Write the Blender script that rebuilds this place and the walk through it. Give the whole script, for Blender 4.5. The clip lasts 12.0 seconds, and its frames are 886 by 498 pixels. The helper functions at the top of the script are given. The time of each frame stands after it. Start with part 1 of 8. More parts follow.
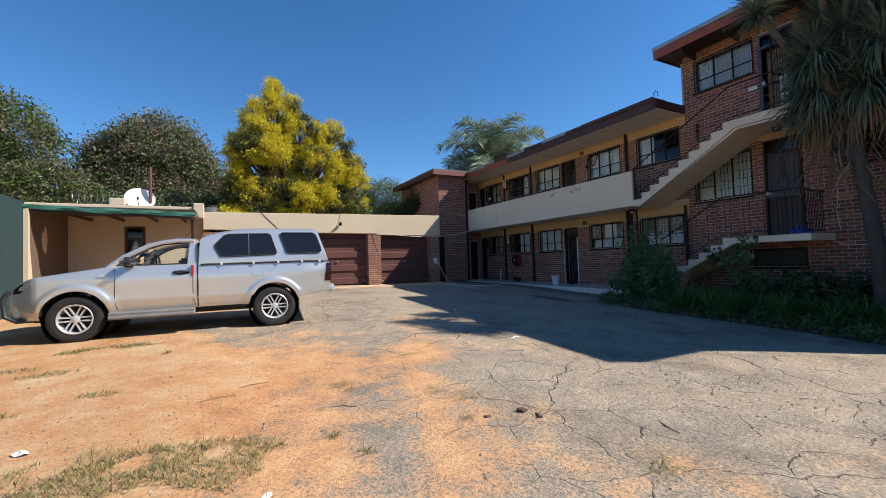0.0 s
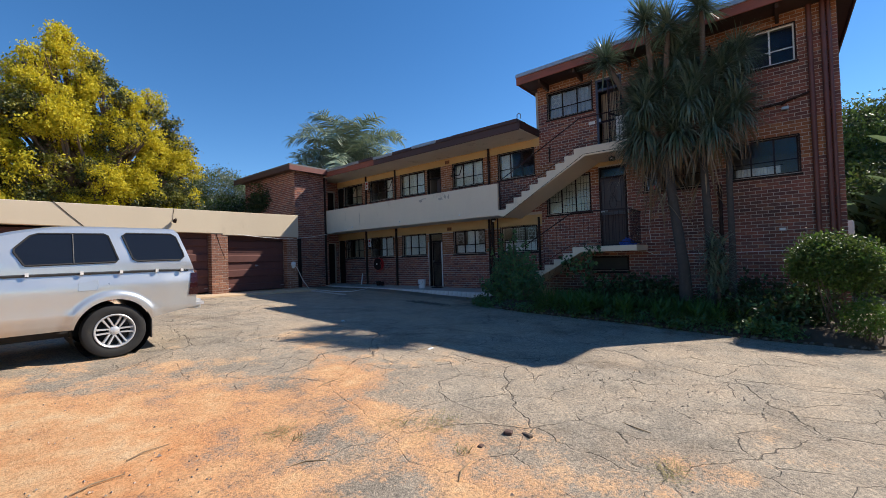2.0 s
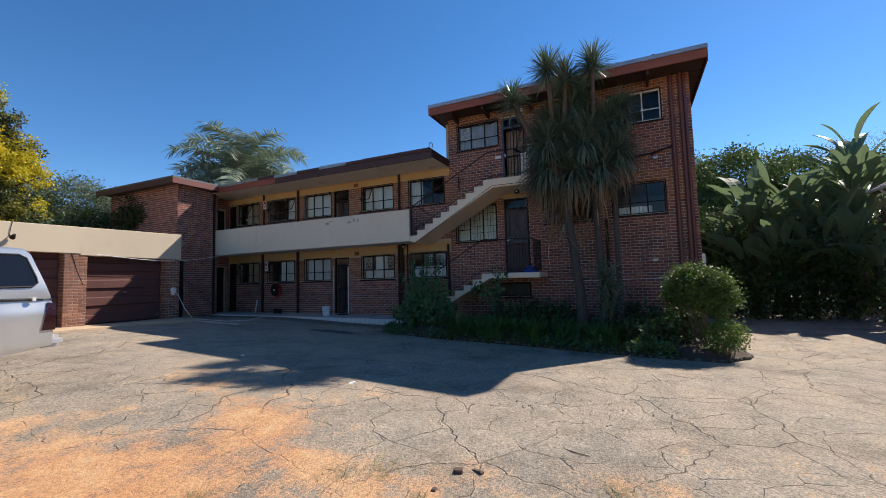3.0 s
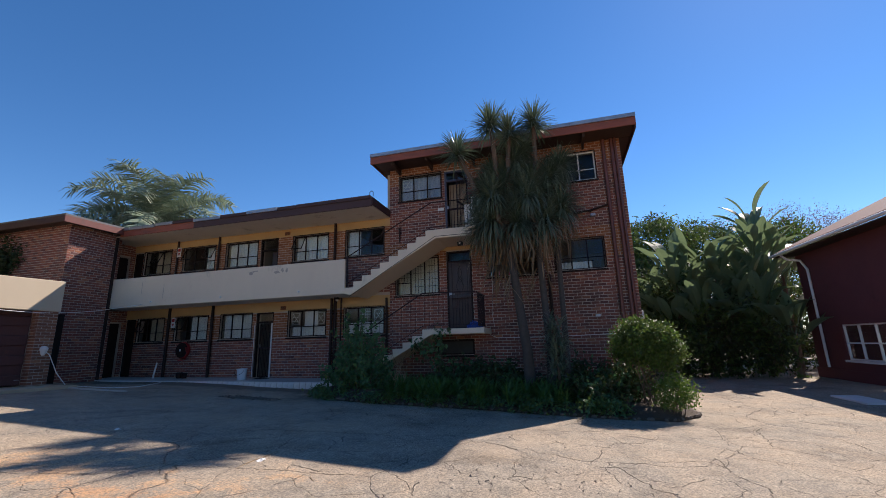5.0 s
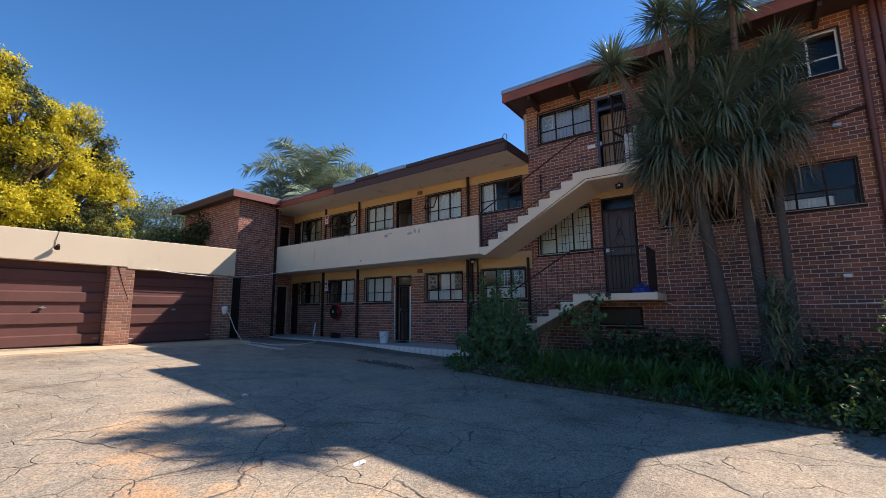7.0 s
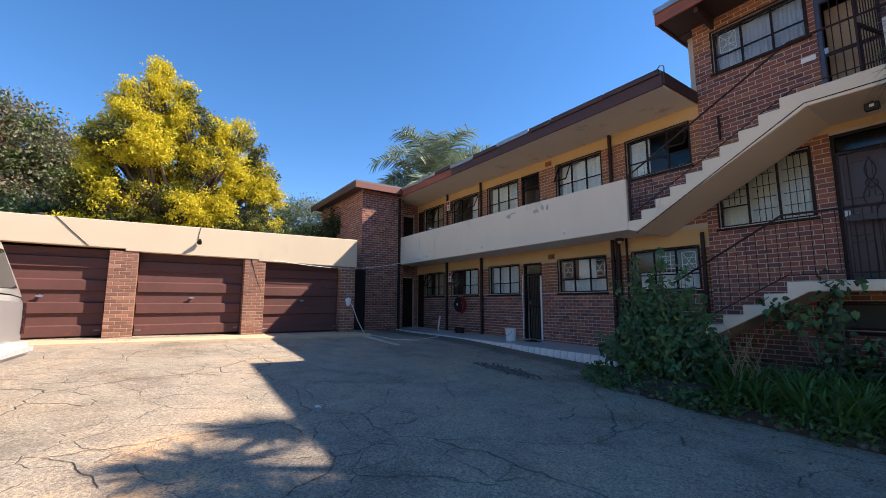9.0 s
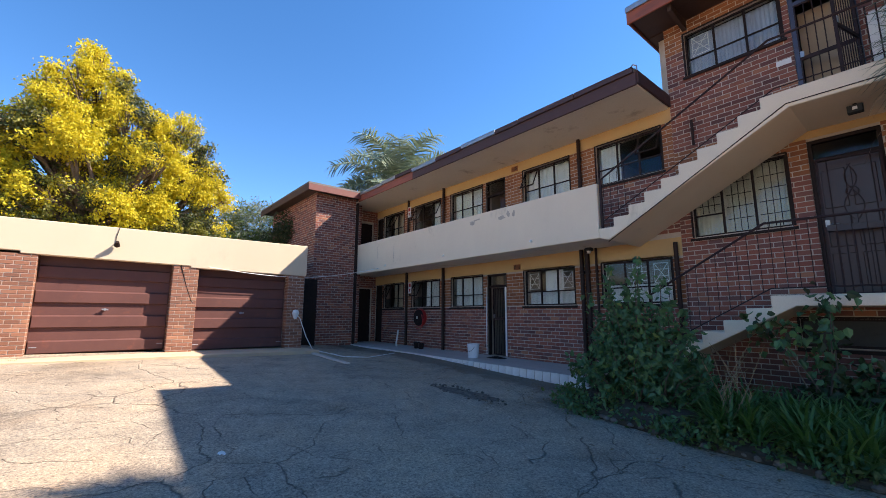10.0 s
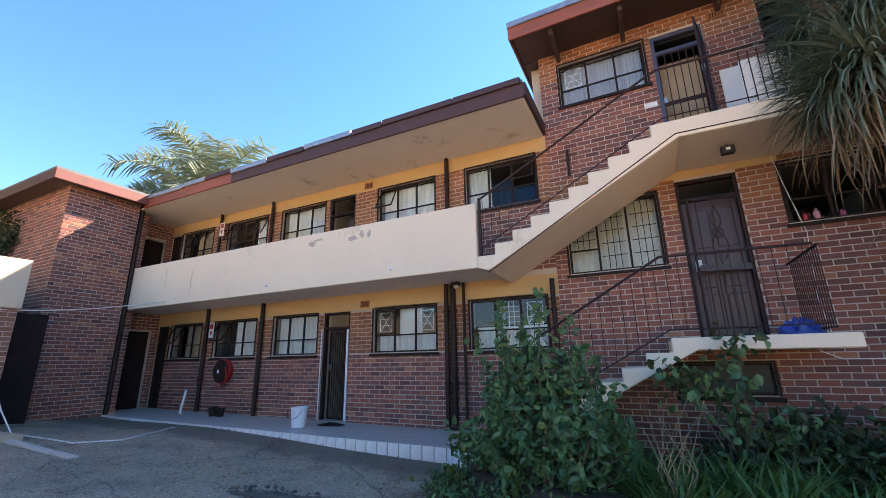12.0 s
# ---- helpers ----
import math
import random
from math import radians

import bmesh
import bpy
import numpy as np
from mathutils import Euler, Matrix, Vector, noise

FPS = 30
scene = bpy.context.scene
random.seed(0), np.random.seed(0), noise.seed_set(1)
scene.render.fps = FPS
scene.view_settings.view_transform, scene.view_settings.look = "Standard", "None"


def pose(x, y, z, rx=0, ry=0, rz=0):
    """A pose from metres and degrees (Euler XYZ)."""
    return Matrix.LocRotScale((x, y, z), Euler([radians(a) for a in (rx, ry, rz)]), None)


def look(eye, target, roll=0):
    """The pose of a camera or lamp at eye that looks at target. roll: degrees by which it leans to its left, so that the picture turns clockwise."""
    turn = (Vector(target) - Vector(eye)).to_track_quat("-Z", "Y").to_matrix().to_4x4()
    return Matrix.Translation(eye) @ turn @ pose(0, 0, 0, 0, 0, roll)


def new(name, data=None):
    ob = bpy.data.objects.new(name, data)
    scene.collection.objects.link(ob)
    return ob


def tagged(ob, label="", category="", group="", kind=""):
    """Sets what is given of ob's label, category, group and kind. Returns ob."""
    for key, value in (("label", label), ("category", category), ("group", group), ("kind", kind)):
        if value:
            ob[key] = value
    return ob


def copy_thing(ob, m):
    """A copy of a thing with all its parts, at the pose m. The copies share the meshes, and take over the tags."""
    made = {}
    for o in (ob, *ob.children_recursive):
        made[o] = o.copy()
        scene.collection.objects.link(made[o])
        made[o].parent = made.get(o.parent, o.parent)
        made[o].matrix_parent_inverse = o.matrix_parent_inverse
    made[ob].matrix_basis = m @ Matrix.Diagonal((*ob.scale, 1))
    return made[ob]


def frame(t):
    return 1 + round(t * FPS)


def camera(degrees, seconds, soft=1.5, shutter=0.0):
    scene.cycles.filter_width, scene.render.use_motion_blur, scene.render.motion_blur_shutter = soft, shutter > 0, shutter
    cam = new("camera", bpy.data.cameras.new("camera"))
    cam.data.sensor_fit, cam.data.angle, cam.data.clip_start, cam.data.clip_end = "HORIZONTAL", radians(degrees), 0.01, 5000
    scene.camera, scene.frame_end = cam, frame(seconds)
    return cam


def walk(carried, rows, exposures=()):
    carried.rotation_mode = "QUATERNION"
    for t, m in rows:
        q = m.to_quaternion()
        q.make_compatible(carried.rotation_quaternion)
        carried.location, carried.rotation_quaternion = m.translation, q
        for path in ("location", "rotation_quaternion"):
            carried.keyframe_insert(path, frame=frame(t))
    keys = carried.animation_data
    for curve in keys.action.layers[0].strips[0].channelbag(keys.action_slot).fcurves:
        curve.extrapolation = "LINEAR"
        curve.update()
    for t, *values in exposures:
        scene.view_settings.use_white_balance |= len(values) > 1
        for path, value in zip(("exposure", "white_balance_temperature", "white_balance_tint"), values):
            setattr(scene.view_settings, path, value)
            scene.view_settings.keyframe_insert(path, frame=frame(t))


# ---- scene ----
cam = camera(94.2, 12.0, soft=0.9)
PATH = [
    (0, (-0.281, 0.039, 1.524), (0.664, 1.801, 1.59), -1.9),
    (0.5, (-0.46, 0.345, 1.558), (0.624, 2.026, 1.601), -1.8),
    (1, (-0.647, 0.623, 1.628), (0.592, 2.193, 1.657), -1.8),
    (1.5, (-0.878, 0.902, 1.676), (0.521, 2.331, 1.706), -1.7),
    (2, (-1.036, 1.156, 1.696), (0.518, 2.414, 1.741), -1.8),
    (2.5, (-1.057, 1.439, 1.689), (0.642, 2.491, 1.779), -1.6),
    (3, (-1.151, 1.614, 1.745), (0.662, 2.446, 1.895), -1.6),
    (3.5, (-1.134, 1.743, 1.716), (0.746, 2.383, 1.955), -1.5),
    (5.5, (-0.043, 2.113, 1.507), (1.814, 2.671, 1.996), -1.3),
    (6, (0.416, 2.242, 1.523), (2.227, 2.97, 1.962), -1.0),
    (6.5, (0.87, 2.442, 1.572), (2.598, 3.382, 1.933), -0.7),
    (7, (1.265, 2.641, 1.598), (2.87, 3.799, 1.885), -0.5),
    (7.5, (1.673, 2.896, 1.591), (3.124, 4.252, 1.83), -0.4),
    (9.5, (3.3, 3.959, 1.601), (4.41, 5.601, 1.865), 0.1),
    (10, (3.606, 4.309, 1.626), (4.869, 5.828, 1.94), 0.2),
    (10.5, (3.913, 4.728, 1.662), (5.346, 6.072, 2.033), -0.2),
    (11, (4.232, 5.127, 1.692), (5.809, 6.281, 2.117), -0.6),
    (11.5, (4.58, 5.578, 1.694), (6.255, 6.558, 2.174), -0.9),
    (12, (4.939, 6.028, 1.68), (6.672, 6.879, 2.204), -1.0),
]
EXPOSURE = [(0, 0.55, 6500, 11), (2.5, 0.55, 6500, 12), (3.5, 0.5, 6500, 14), (5.5, 0.5, 6600, 18), (7.5, 1.0, 6700, 16), (9.5, 1.25, 6900, 17), (10.5, 1.7, 7000, 18), (11, 2.05, 7250, 19), (12, 2.3, 7700, 21)]
walk(cam, [(t, look(eye, target, roll)) for t, eye, target, roll in PATH], EXPOSURE)

# ---- light ----
SUN_AZ, SUN_EL = 121.0, 42.4          # degrees clockwise from +y, above the horizon
world = bpy.data.worlds.new("sky")
scene.world = world
world.use_nodes = True
wn = world.node_tree
sky = wn.nodes.new("ShaderNodeTexSky")
sky.sky_type = "NISHITA"
sky.sun_disc = False
sky.sun_elevation, sky.sun_rotation = radians(SUN_EL), radians(SUN_AZ)
sky.altitude, sky.air_density, sky.dust_density, sky.ozone_density = 1500, 1.0, 0.1, 3.0
vivid = wn.nodes.new("ShaderNodeHueSaturation")
vivid.inputs["Saturation"].default_value = 1.25
wn.links.new(sky.outputs[0], vivid.inputs["Color"])
wn.links.new(vivid.outputs[0], wn.nodes["Background"].inputs[0])
wn.nodes["Background"].inputs[1].default_value = 0.115
sun = new("sun", bpy.data.lights.new("sun", "SUN"))
sun.data.energy, sun.data.angle, sun.data.color = 5.0, radians(0.53), (1.0, 0.93, 0.82)
sd = Vector((math.sin(radians(SUN_AZ)) * math.cos(radians(SUN_EL)), math.cos(radians(SUN_AZ)) * math.cos(radians(SUN_EL)), math.sin(radians(SUN_EL))))
sun.matrix_world = look(sd * 60, (0, 0, 0))

# ---- materials ----


def base_mat(name, rough=0.8, metal=0.0):
    m = bpy.data.materials.new(name)
    m.use_nodes = True
    b = m.node_tree.nodes["Principled BSDF"]
    b.inputs["Roughness"].default_value = rough
    b.inputs["Metallic"].default_value = metal
    return m, m.node_tree, b


def ramp(nt, src, stops):
    r = nt.nodes.new("ShaderNodeValToRGB")
    e = r.color_ramp.elements
    while len(e) < len(stops):
        e.new(0.5)
    for k, (p, c) in enumerate(stops):
        e[k].position = p
        e[k].color = (*c, 1) if len(c) == 3 else c
    nt.links.new(src, r.inputs[0])
    return r.outputs[0]


def tex(nt, scale, detail=4.0, rough=0.6, coord="Object", stretch=None):
    tc = nt.nodes.new("ShaderNodeTexCoord")
    src = tc.outputs[coord]
    if stretch:
        mp = nt.nodes.new("ShaderNodeMapping")
        mp.inputs["Scale"].default_value = stretch
        nt.links.new(src, mp.inputs[0])
        src = mp.outputs[0]
    n = nt.nodes.new("ShaderNodeTexNoise")
    n.inputs["Scale"].default_value = scale
    n.inputs["Detail"].default_value = detail
    n.inputs["Roughness"].default_value = rough
    nt.links.new(src, n.inputs[0])
    return n.outputs[0]


def mix(nt, fac, a, b, mode="MIX"):
    m = nt.nodes.new("ShaderNodeMix")
    m.data_type, m.blend_type = "RGBA", mode
    for sock, v in ((m.inputs[0], fac), (m.inputs[6], a), (m.inputs[7], b)):
        if isinstance(v, bpy.types.NodeSocket):
            nt.links.new(v, sock)
        elif isinstance(v, (int, float)):
            sock.default_value = v
        else:
            sock.default_value = (*v, 1)
    return m.outputs[2]


def math_node(nt, op, a, b=0.0, clamp=False):
    m = nt.nodes.new("ShaderNodeMath")
    m.operation, m.use_clamp = op, clamp
    for sock, v in ((m.inputs[0], a), (m.inputs[1], b)):
        if isinstance(v, bpy.types.NodeSocket):
            nt.links.new(v, sock)
        else:
            sock.default_value = v
    return m.outputs[0]


def bump(nt, b, h, strength=0.3, dist=0.01):
    n = nt.nodes.new("ShaderNodeBump")
    n.inputs["Strength"].default_value = strength
    n.inputs["Distance"].default_value = dist
    nt.links.new(h, n.inputs["Height"])
    nt.links.new(n.outputs[0], b.inputs["Normal"])


def worn(name, c1, c2, c3=None, scale=2.0, fine=40.0, rough=0.8, metal=0.0, bumps=0.3, dist=0.005, stain=0.5, stretch=None):
    """A surface that varies at two scales: large stains and fine grain."""
    m, nt, b = base_mat(name, rough, metal)
    big = tex(nt, scale, 5, 0.65, stretch=stretch)
    small = tex(nt, fine, 3, 0.6)
    col = ramp(nt, big, [(0.3, c1), (0.7, c2)])
    if c3:
        spot = tex(nt, scale * 2.7, 6, 0.7, stretch=stretch)
        col = mix(nt, ramp(nt, spot, [(0.5 + 0.12 * (1 - stain), (0, 0, 0)), (0.8, (1, 1, 1))]), col, c3)
    col = mix(nt, 0.25, col, ramp(nt, small, [(0.25, (0.55, 0.55, 0.55)), (0.75, (1, 1, 1))]), "MULTIPLY")
    nt.links.new(col, b.inputs["Base Color"])
    rr = math_node(nt, "MULTIPLY_ADD", small, 0.25)
    nt.nodes[-1].inputs[2].default_value = max(0.02, rough - 0.12)
    nt.links.new(rr, b.inputs["Roughness"])
    bump(nt, b, small, bumps, dist)
    return m


def island(name, stops, rough=0.85, fine=60.0, bumps=0.4, dist=0.003, soil=None, objinfo=False, trans=0.0, grime=0.35):
    """Pieces that differ one from another: the tone is drawn per island or per object."""
    m, nt, b = base_mat(name, rough)
    if objinfo:
        rnd = nt.nodes.new("ShaderNodeObjectInfo").outputs["Random"]
    else:
        rnd = nt.nodes.new("ShaderNodeNewGeometry").outputs["Random Per Island"]
    col = ramp(nt, rnd, stops)
    small = tex(nt, fine, 3, 0.65)
    col = mix(nt, 0.4, col, ramp(nt, small, [(0.25, (0.5, 0.5, 0.5)), (0.75, (1, 1, 1))]), "MULTIPLY")
    if soil:
        big = tex(nt, 0.9, 5, 0.65)
        col = mix(nt, math_node(nt, "MULTIPLY", ramp(nt, big, [(0.42, (0, 0, 0)), (0.75, (1, 1, 1))]), grime), col, soil)
    nt.links.new(col, b.inputs["Base Color"])
    if trans:
        b.inputs["Subsurface Weight"].default_value = 0.0
        tr = nt.nodes.new("ShaderNodeBsdfTranslucent")
        nt.links.new(col, tr.inputs[0])
        ms = nt.nodes.new("ShaderNodeMixShader")
        ms.inputs[0].default_value = trans
        out = nt.nodes["Material Output"]
        nt.links.new(b.outputs[0], ms.inputs[1])
        nt.links.new(tr.outputs[0], ms.inputs[2])
        nt.links.new(ms.outputs[0], out.inputs[0])
    else:
        bump(nt, b, small, bumps, dist)
    return m


def dull(m, spec=0.15):
    """Takes the shine off old paint."""
    m.node_tree.nodes["Principled BSDF"].inputs["Specular IOR Level"].default_value = spec
    return m


def glass_mat(name, tint=(0.9, 0.95, 0.95)):
    m, nt, b = base_mat(name, 0.02)
    b.inputs["Base Color"].default_value = (*tint, 1)
    b.inputs["Transmission Weight"].default_value = 1.0
    b.inputs["IOR"].default_value = 1.27
    return m


BRICK = [(0.0, (0.125, 0.048, 0.044)), (0.22, (0.245, 0.078, 0.056)), (0.5, (0.325, 0.109, 0.069)), (0.72, (0.17, 0.076, 0.07)), (0.88, (0.285, 0.095, 0.066)), (1.0, (0.41, 0.17, 0.093))]
PILLAR = [(0.0, (0.17, 0.068, 0.042)), (0.4, (0.27, 0.108, 0.06)), (0.7, (0.21, 0.083, 0.053)), (1.0, (0.38, 0.175, 0.098))]
ORANGE = [(0.0, (0.25, 0.088, 0.036)), (0.5, (0.32, 0.115, 0.045)), (1.0, (0.38, 0.15, 0.062))]
m_brick = island("face_brick", BRICK, soil=(0.05, 0.035, 0.03))
# darker copy of the face brick: mottled dirt plus shade painted into the colour
m_brick_dark = island("dirty_shaded_brick", BRICK, soil=(0.035, 0.026, 0.024), grime=0.8)
m_brick1 = island("face_brick_single", BRICK, soil=(0.05, 0.035, 0.03), objinfo=True)
m_brick_p = island("pillar_brick", PILLAR, soil=(0.42, 0.30, 0.20), objinfo=True, grime=0.3)
m_brick_o = island("orange_brick", ORANGE, soil=(0.10, 0.05, 0.03))
m_mortar = worn("mortar", (0.53, 0.45, 0.375), (0.41, 0.335, 0.275), (0.17, 0.13, 0.11), 1.5, 70, 0.95)
m_plaster = worn("cream_plaster", (0.78, 0.66, 0.50), (0.71, 0.59, 0.45), (0.46, 0.37, 0.28), 0.7, 90, 0.85, bumps=0.15, stain=0.1, stretch=(1, 1, 0.5))
m_ochre = worn("ochre_plaster", (0.60, 0.40, 0.18), (0.53, 0.345, 0.155), None, 0.8, 80, 0.85, bumps=0.15)
m_soffit = worn("soffit_board", (0.82, 0.76, 0.66), (0.74, 0.67, 0.56), (0.34, 0.26, 0.19), 0.55, 50, 0.8, bumps=0.1, stain=0.25)
m_garage_pl = worn("garage_plaster", (0.60, 0.50, 0.36), (0.55, 0.455, 0.33), (0.46, 0.375, 0.275), 0.5, 90, 0.85, bumps=0.15, stain=0.1, stretch=(1, 1, 0.4))
m_door = dull(worn("brown_garage_steel", (0.135, 0.058, 0.049), (0.10, 0.045, 0.039), (0.19, 0.066, 0.045), 1.1, 60, 0.6, bumps=0.08, stain=0.3), 0.25)
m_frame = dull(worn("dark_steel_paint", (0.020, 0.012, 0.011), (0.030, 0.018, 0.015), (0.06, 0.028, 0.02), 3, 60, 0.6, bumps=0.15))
m_pipe = worn("dark_brown_pipe", (0.025, 0.015, 0.014), (0.045, 0.024, 0.02), (0.08, 0.035, 0.022), 2, 60, 0.5, bumps=0.1)
dull(m_pipe)
m_redpipe = worn("red_brown_pipe", (0.16, 0.05, 0.035), (0.12, 0.04, 0.03), (0.06, 0.03, 0.02), 2, 60, 0.5, bumps=0.1)
m_fascia = worn("flaking_fascia_paint", (0.05, 0.022, 0.02), (0.075, 0.03, 0.026), (0.16, 0.075, 0.05), 0.9, 40, 0.6, stain=0.4, stretch=(1, 0.5, 2))
m_fascia_r = worn("orange_fascia_paint", (0.32, 0.085, 0.042), (0.20, 0.055, 0.032), (0.10, 0.055, 0.045), 1.6, 40, 0.6, stain=0.9, stretch=(1, 0.5, 2))
m_fascia_t = worn("oxide_red_fascia", (0.19, 0.055, 0.04), (0.15, 0.045, 0.033), (0.10, 0.05, 0.04), 1.2, 40, 0.6, stain=0.3)
m_redroof = dull(worn("faded_red_roof_sheet", (0.12, 0.05, 0.047), (0.095, 0.042, 0.04), (0.15, 0.085, 0.075), 1.2, 40, 0.85))
m_roof = worn("roof_sheet", (0.16, 0.15, 0.145), (0.10, 0.095, 0.09), (0.2, 0.11, 0.07), 1.2, 40, 0.6, 0.3)
m_steel_dull = dull(worn("dull_grey_steel", (0.10, 0.095, 0.10), (0.075, 0.07, 0.075), (0.12, 0.07, 0.05), 3, 60, 0.6, 0.2))
m_steel = worn("galvanised_edge", (0.42, 0.43, 0.45), (0.3, 0.31, 0.33), (0.2, 0.13, 0.09), 3, 60, 0.4, 0.7)
m_timber = worn("dark_timber", (0.07, 0.035, 0.025), (0.045, 0.025, 0.02), None, 2, 60, 0.7)
m_apron = worn("sandy_concrete", (0.60, 0.44, 0.28), (0.52, 0.38, 0.25), (0.40, 0.30, 0.21), 1.6, 80, 0.9, bumps=0.3)
m_conc = worn("concrete", (0.42, 0.36, 0.28), (0.34, 0.29, 0.23), (0.24, 0.19, 0.14), 1.3, 80, 0.9, bumps=0.3)
m_edge_tile = island("white_edge_tile", [(0.0, (0.72, 0.69, 0.65)), (1.0, (0.82, 0.80, 0.76))], 0.35, 30, 0.1, 0.001, soil=(0.4, 0.34, 0.28))
m_tile = island("pale_tile", [(0.0, (0.38, 0.355, 0.335)), (1.0, (0.50, 0.47, 0.44))], 0.4, 30, 0.1, 0.001, soil=(0.30, 0.26, 0.22))
m_room = worn("room_plaster", (0.30, 0.27, 0.22), (0.25, 0.22, 0.18), None, 1, 60, 0.9)
m_glass = glass_mat("window_glass")
m_curtain = worn("white_curtain", (0.74, 0.71, 0.66), (0.66, 0.62, 0.56), None, 2, 90, 0.9, bumps=0.2)
m_beige = worn("beige_curtain", (0.48, 0.36, 0.24), (0.40, 0.30, 0.2), None, 2, 90, 0.9, bumps=0.2)
m_linen = worn("cream_curtain", (0.60, 0.53, 0.40), (0.50, 0.44, 0.33), None, 2, 90, 0.9, bumps=0.2)
m_edge_conc = worn("pale_concrete", (0.58, 0.52, 0.45), (0.48, 0.43, 0.37), (0.3, 0.25, 0.2), 3, 70, 0.9)
m_white = worn("white_paint", (0.78, 0.77, 0.74), (0.70, 0.69, 0.66), (0.5, 0.46, 0.42), 2, 70, 0.6, bumps=0.1, stain=0.2)
m_bucket = worn("white_plastic", (0.78, 0.78, 0.78), (0.7, 0.7, 0.7), (0.5, 0.47, 0.43), 6, 70, 0.4, bumps=0.05, stain=0.1)
m_redplastic = worn("red_paint", (0.42, 0.02, 0.02), (0.34, 0.015, 0.018), None, 4, 60, 0.4, bumps=0.05)
m_black = worn("black_rubber", (0.012, 0.012, 0.012), (0.022, 0.021, 0.02), (0.06, 0.045, 0.03), 4, 80, 0.75, bumps=0.2, stain=0.3)
m_door_wood = worn("dark_door_wood", (0.05, 0.018, 0.014), (0.035, 0.013, 0.011), None, 2, 50, 0.4, bumps=0.1, stretch=(6, 6, 1))
m_redhouse = worn("dark_red_plaster", (0.14, 0.04, 0.042), (0.11, 0.033, 0.036), (0.09, 0.032, 0.03), 0.8, 80, 0.85, bumps=0.2)
m_bark = worn("bark", (0.16, 0.11, 0.075), (0.10, 0.07, 0.05), (0.22, 0.17, 0.12), 5, 30, 0.9, bumps=0.8, dist=0.02, stretch=(3, 3, 0.6))
m_greencloth = worn("green_shade_cloth", (0.03, 0.14, 0.10), (0.02, 0.09, 0.07), (0.05, 0.2, 0.15), 2, 120, 0.8)
m_darkcloth = worn("dark_green_net", (0.012, 0.035, 0.04), (0.018, 0.05, 0.05), None, 1, 150, 0.9)


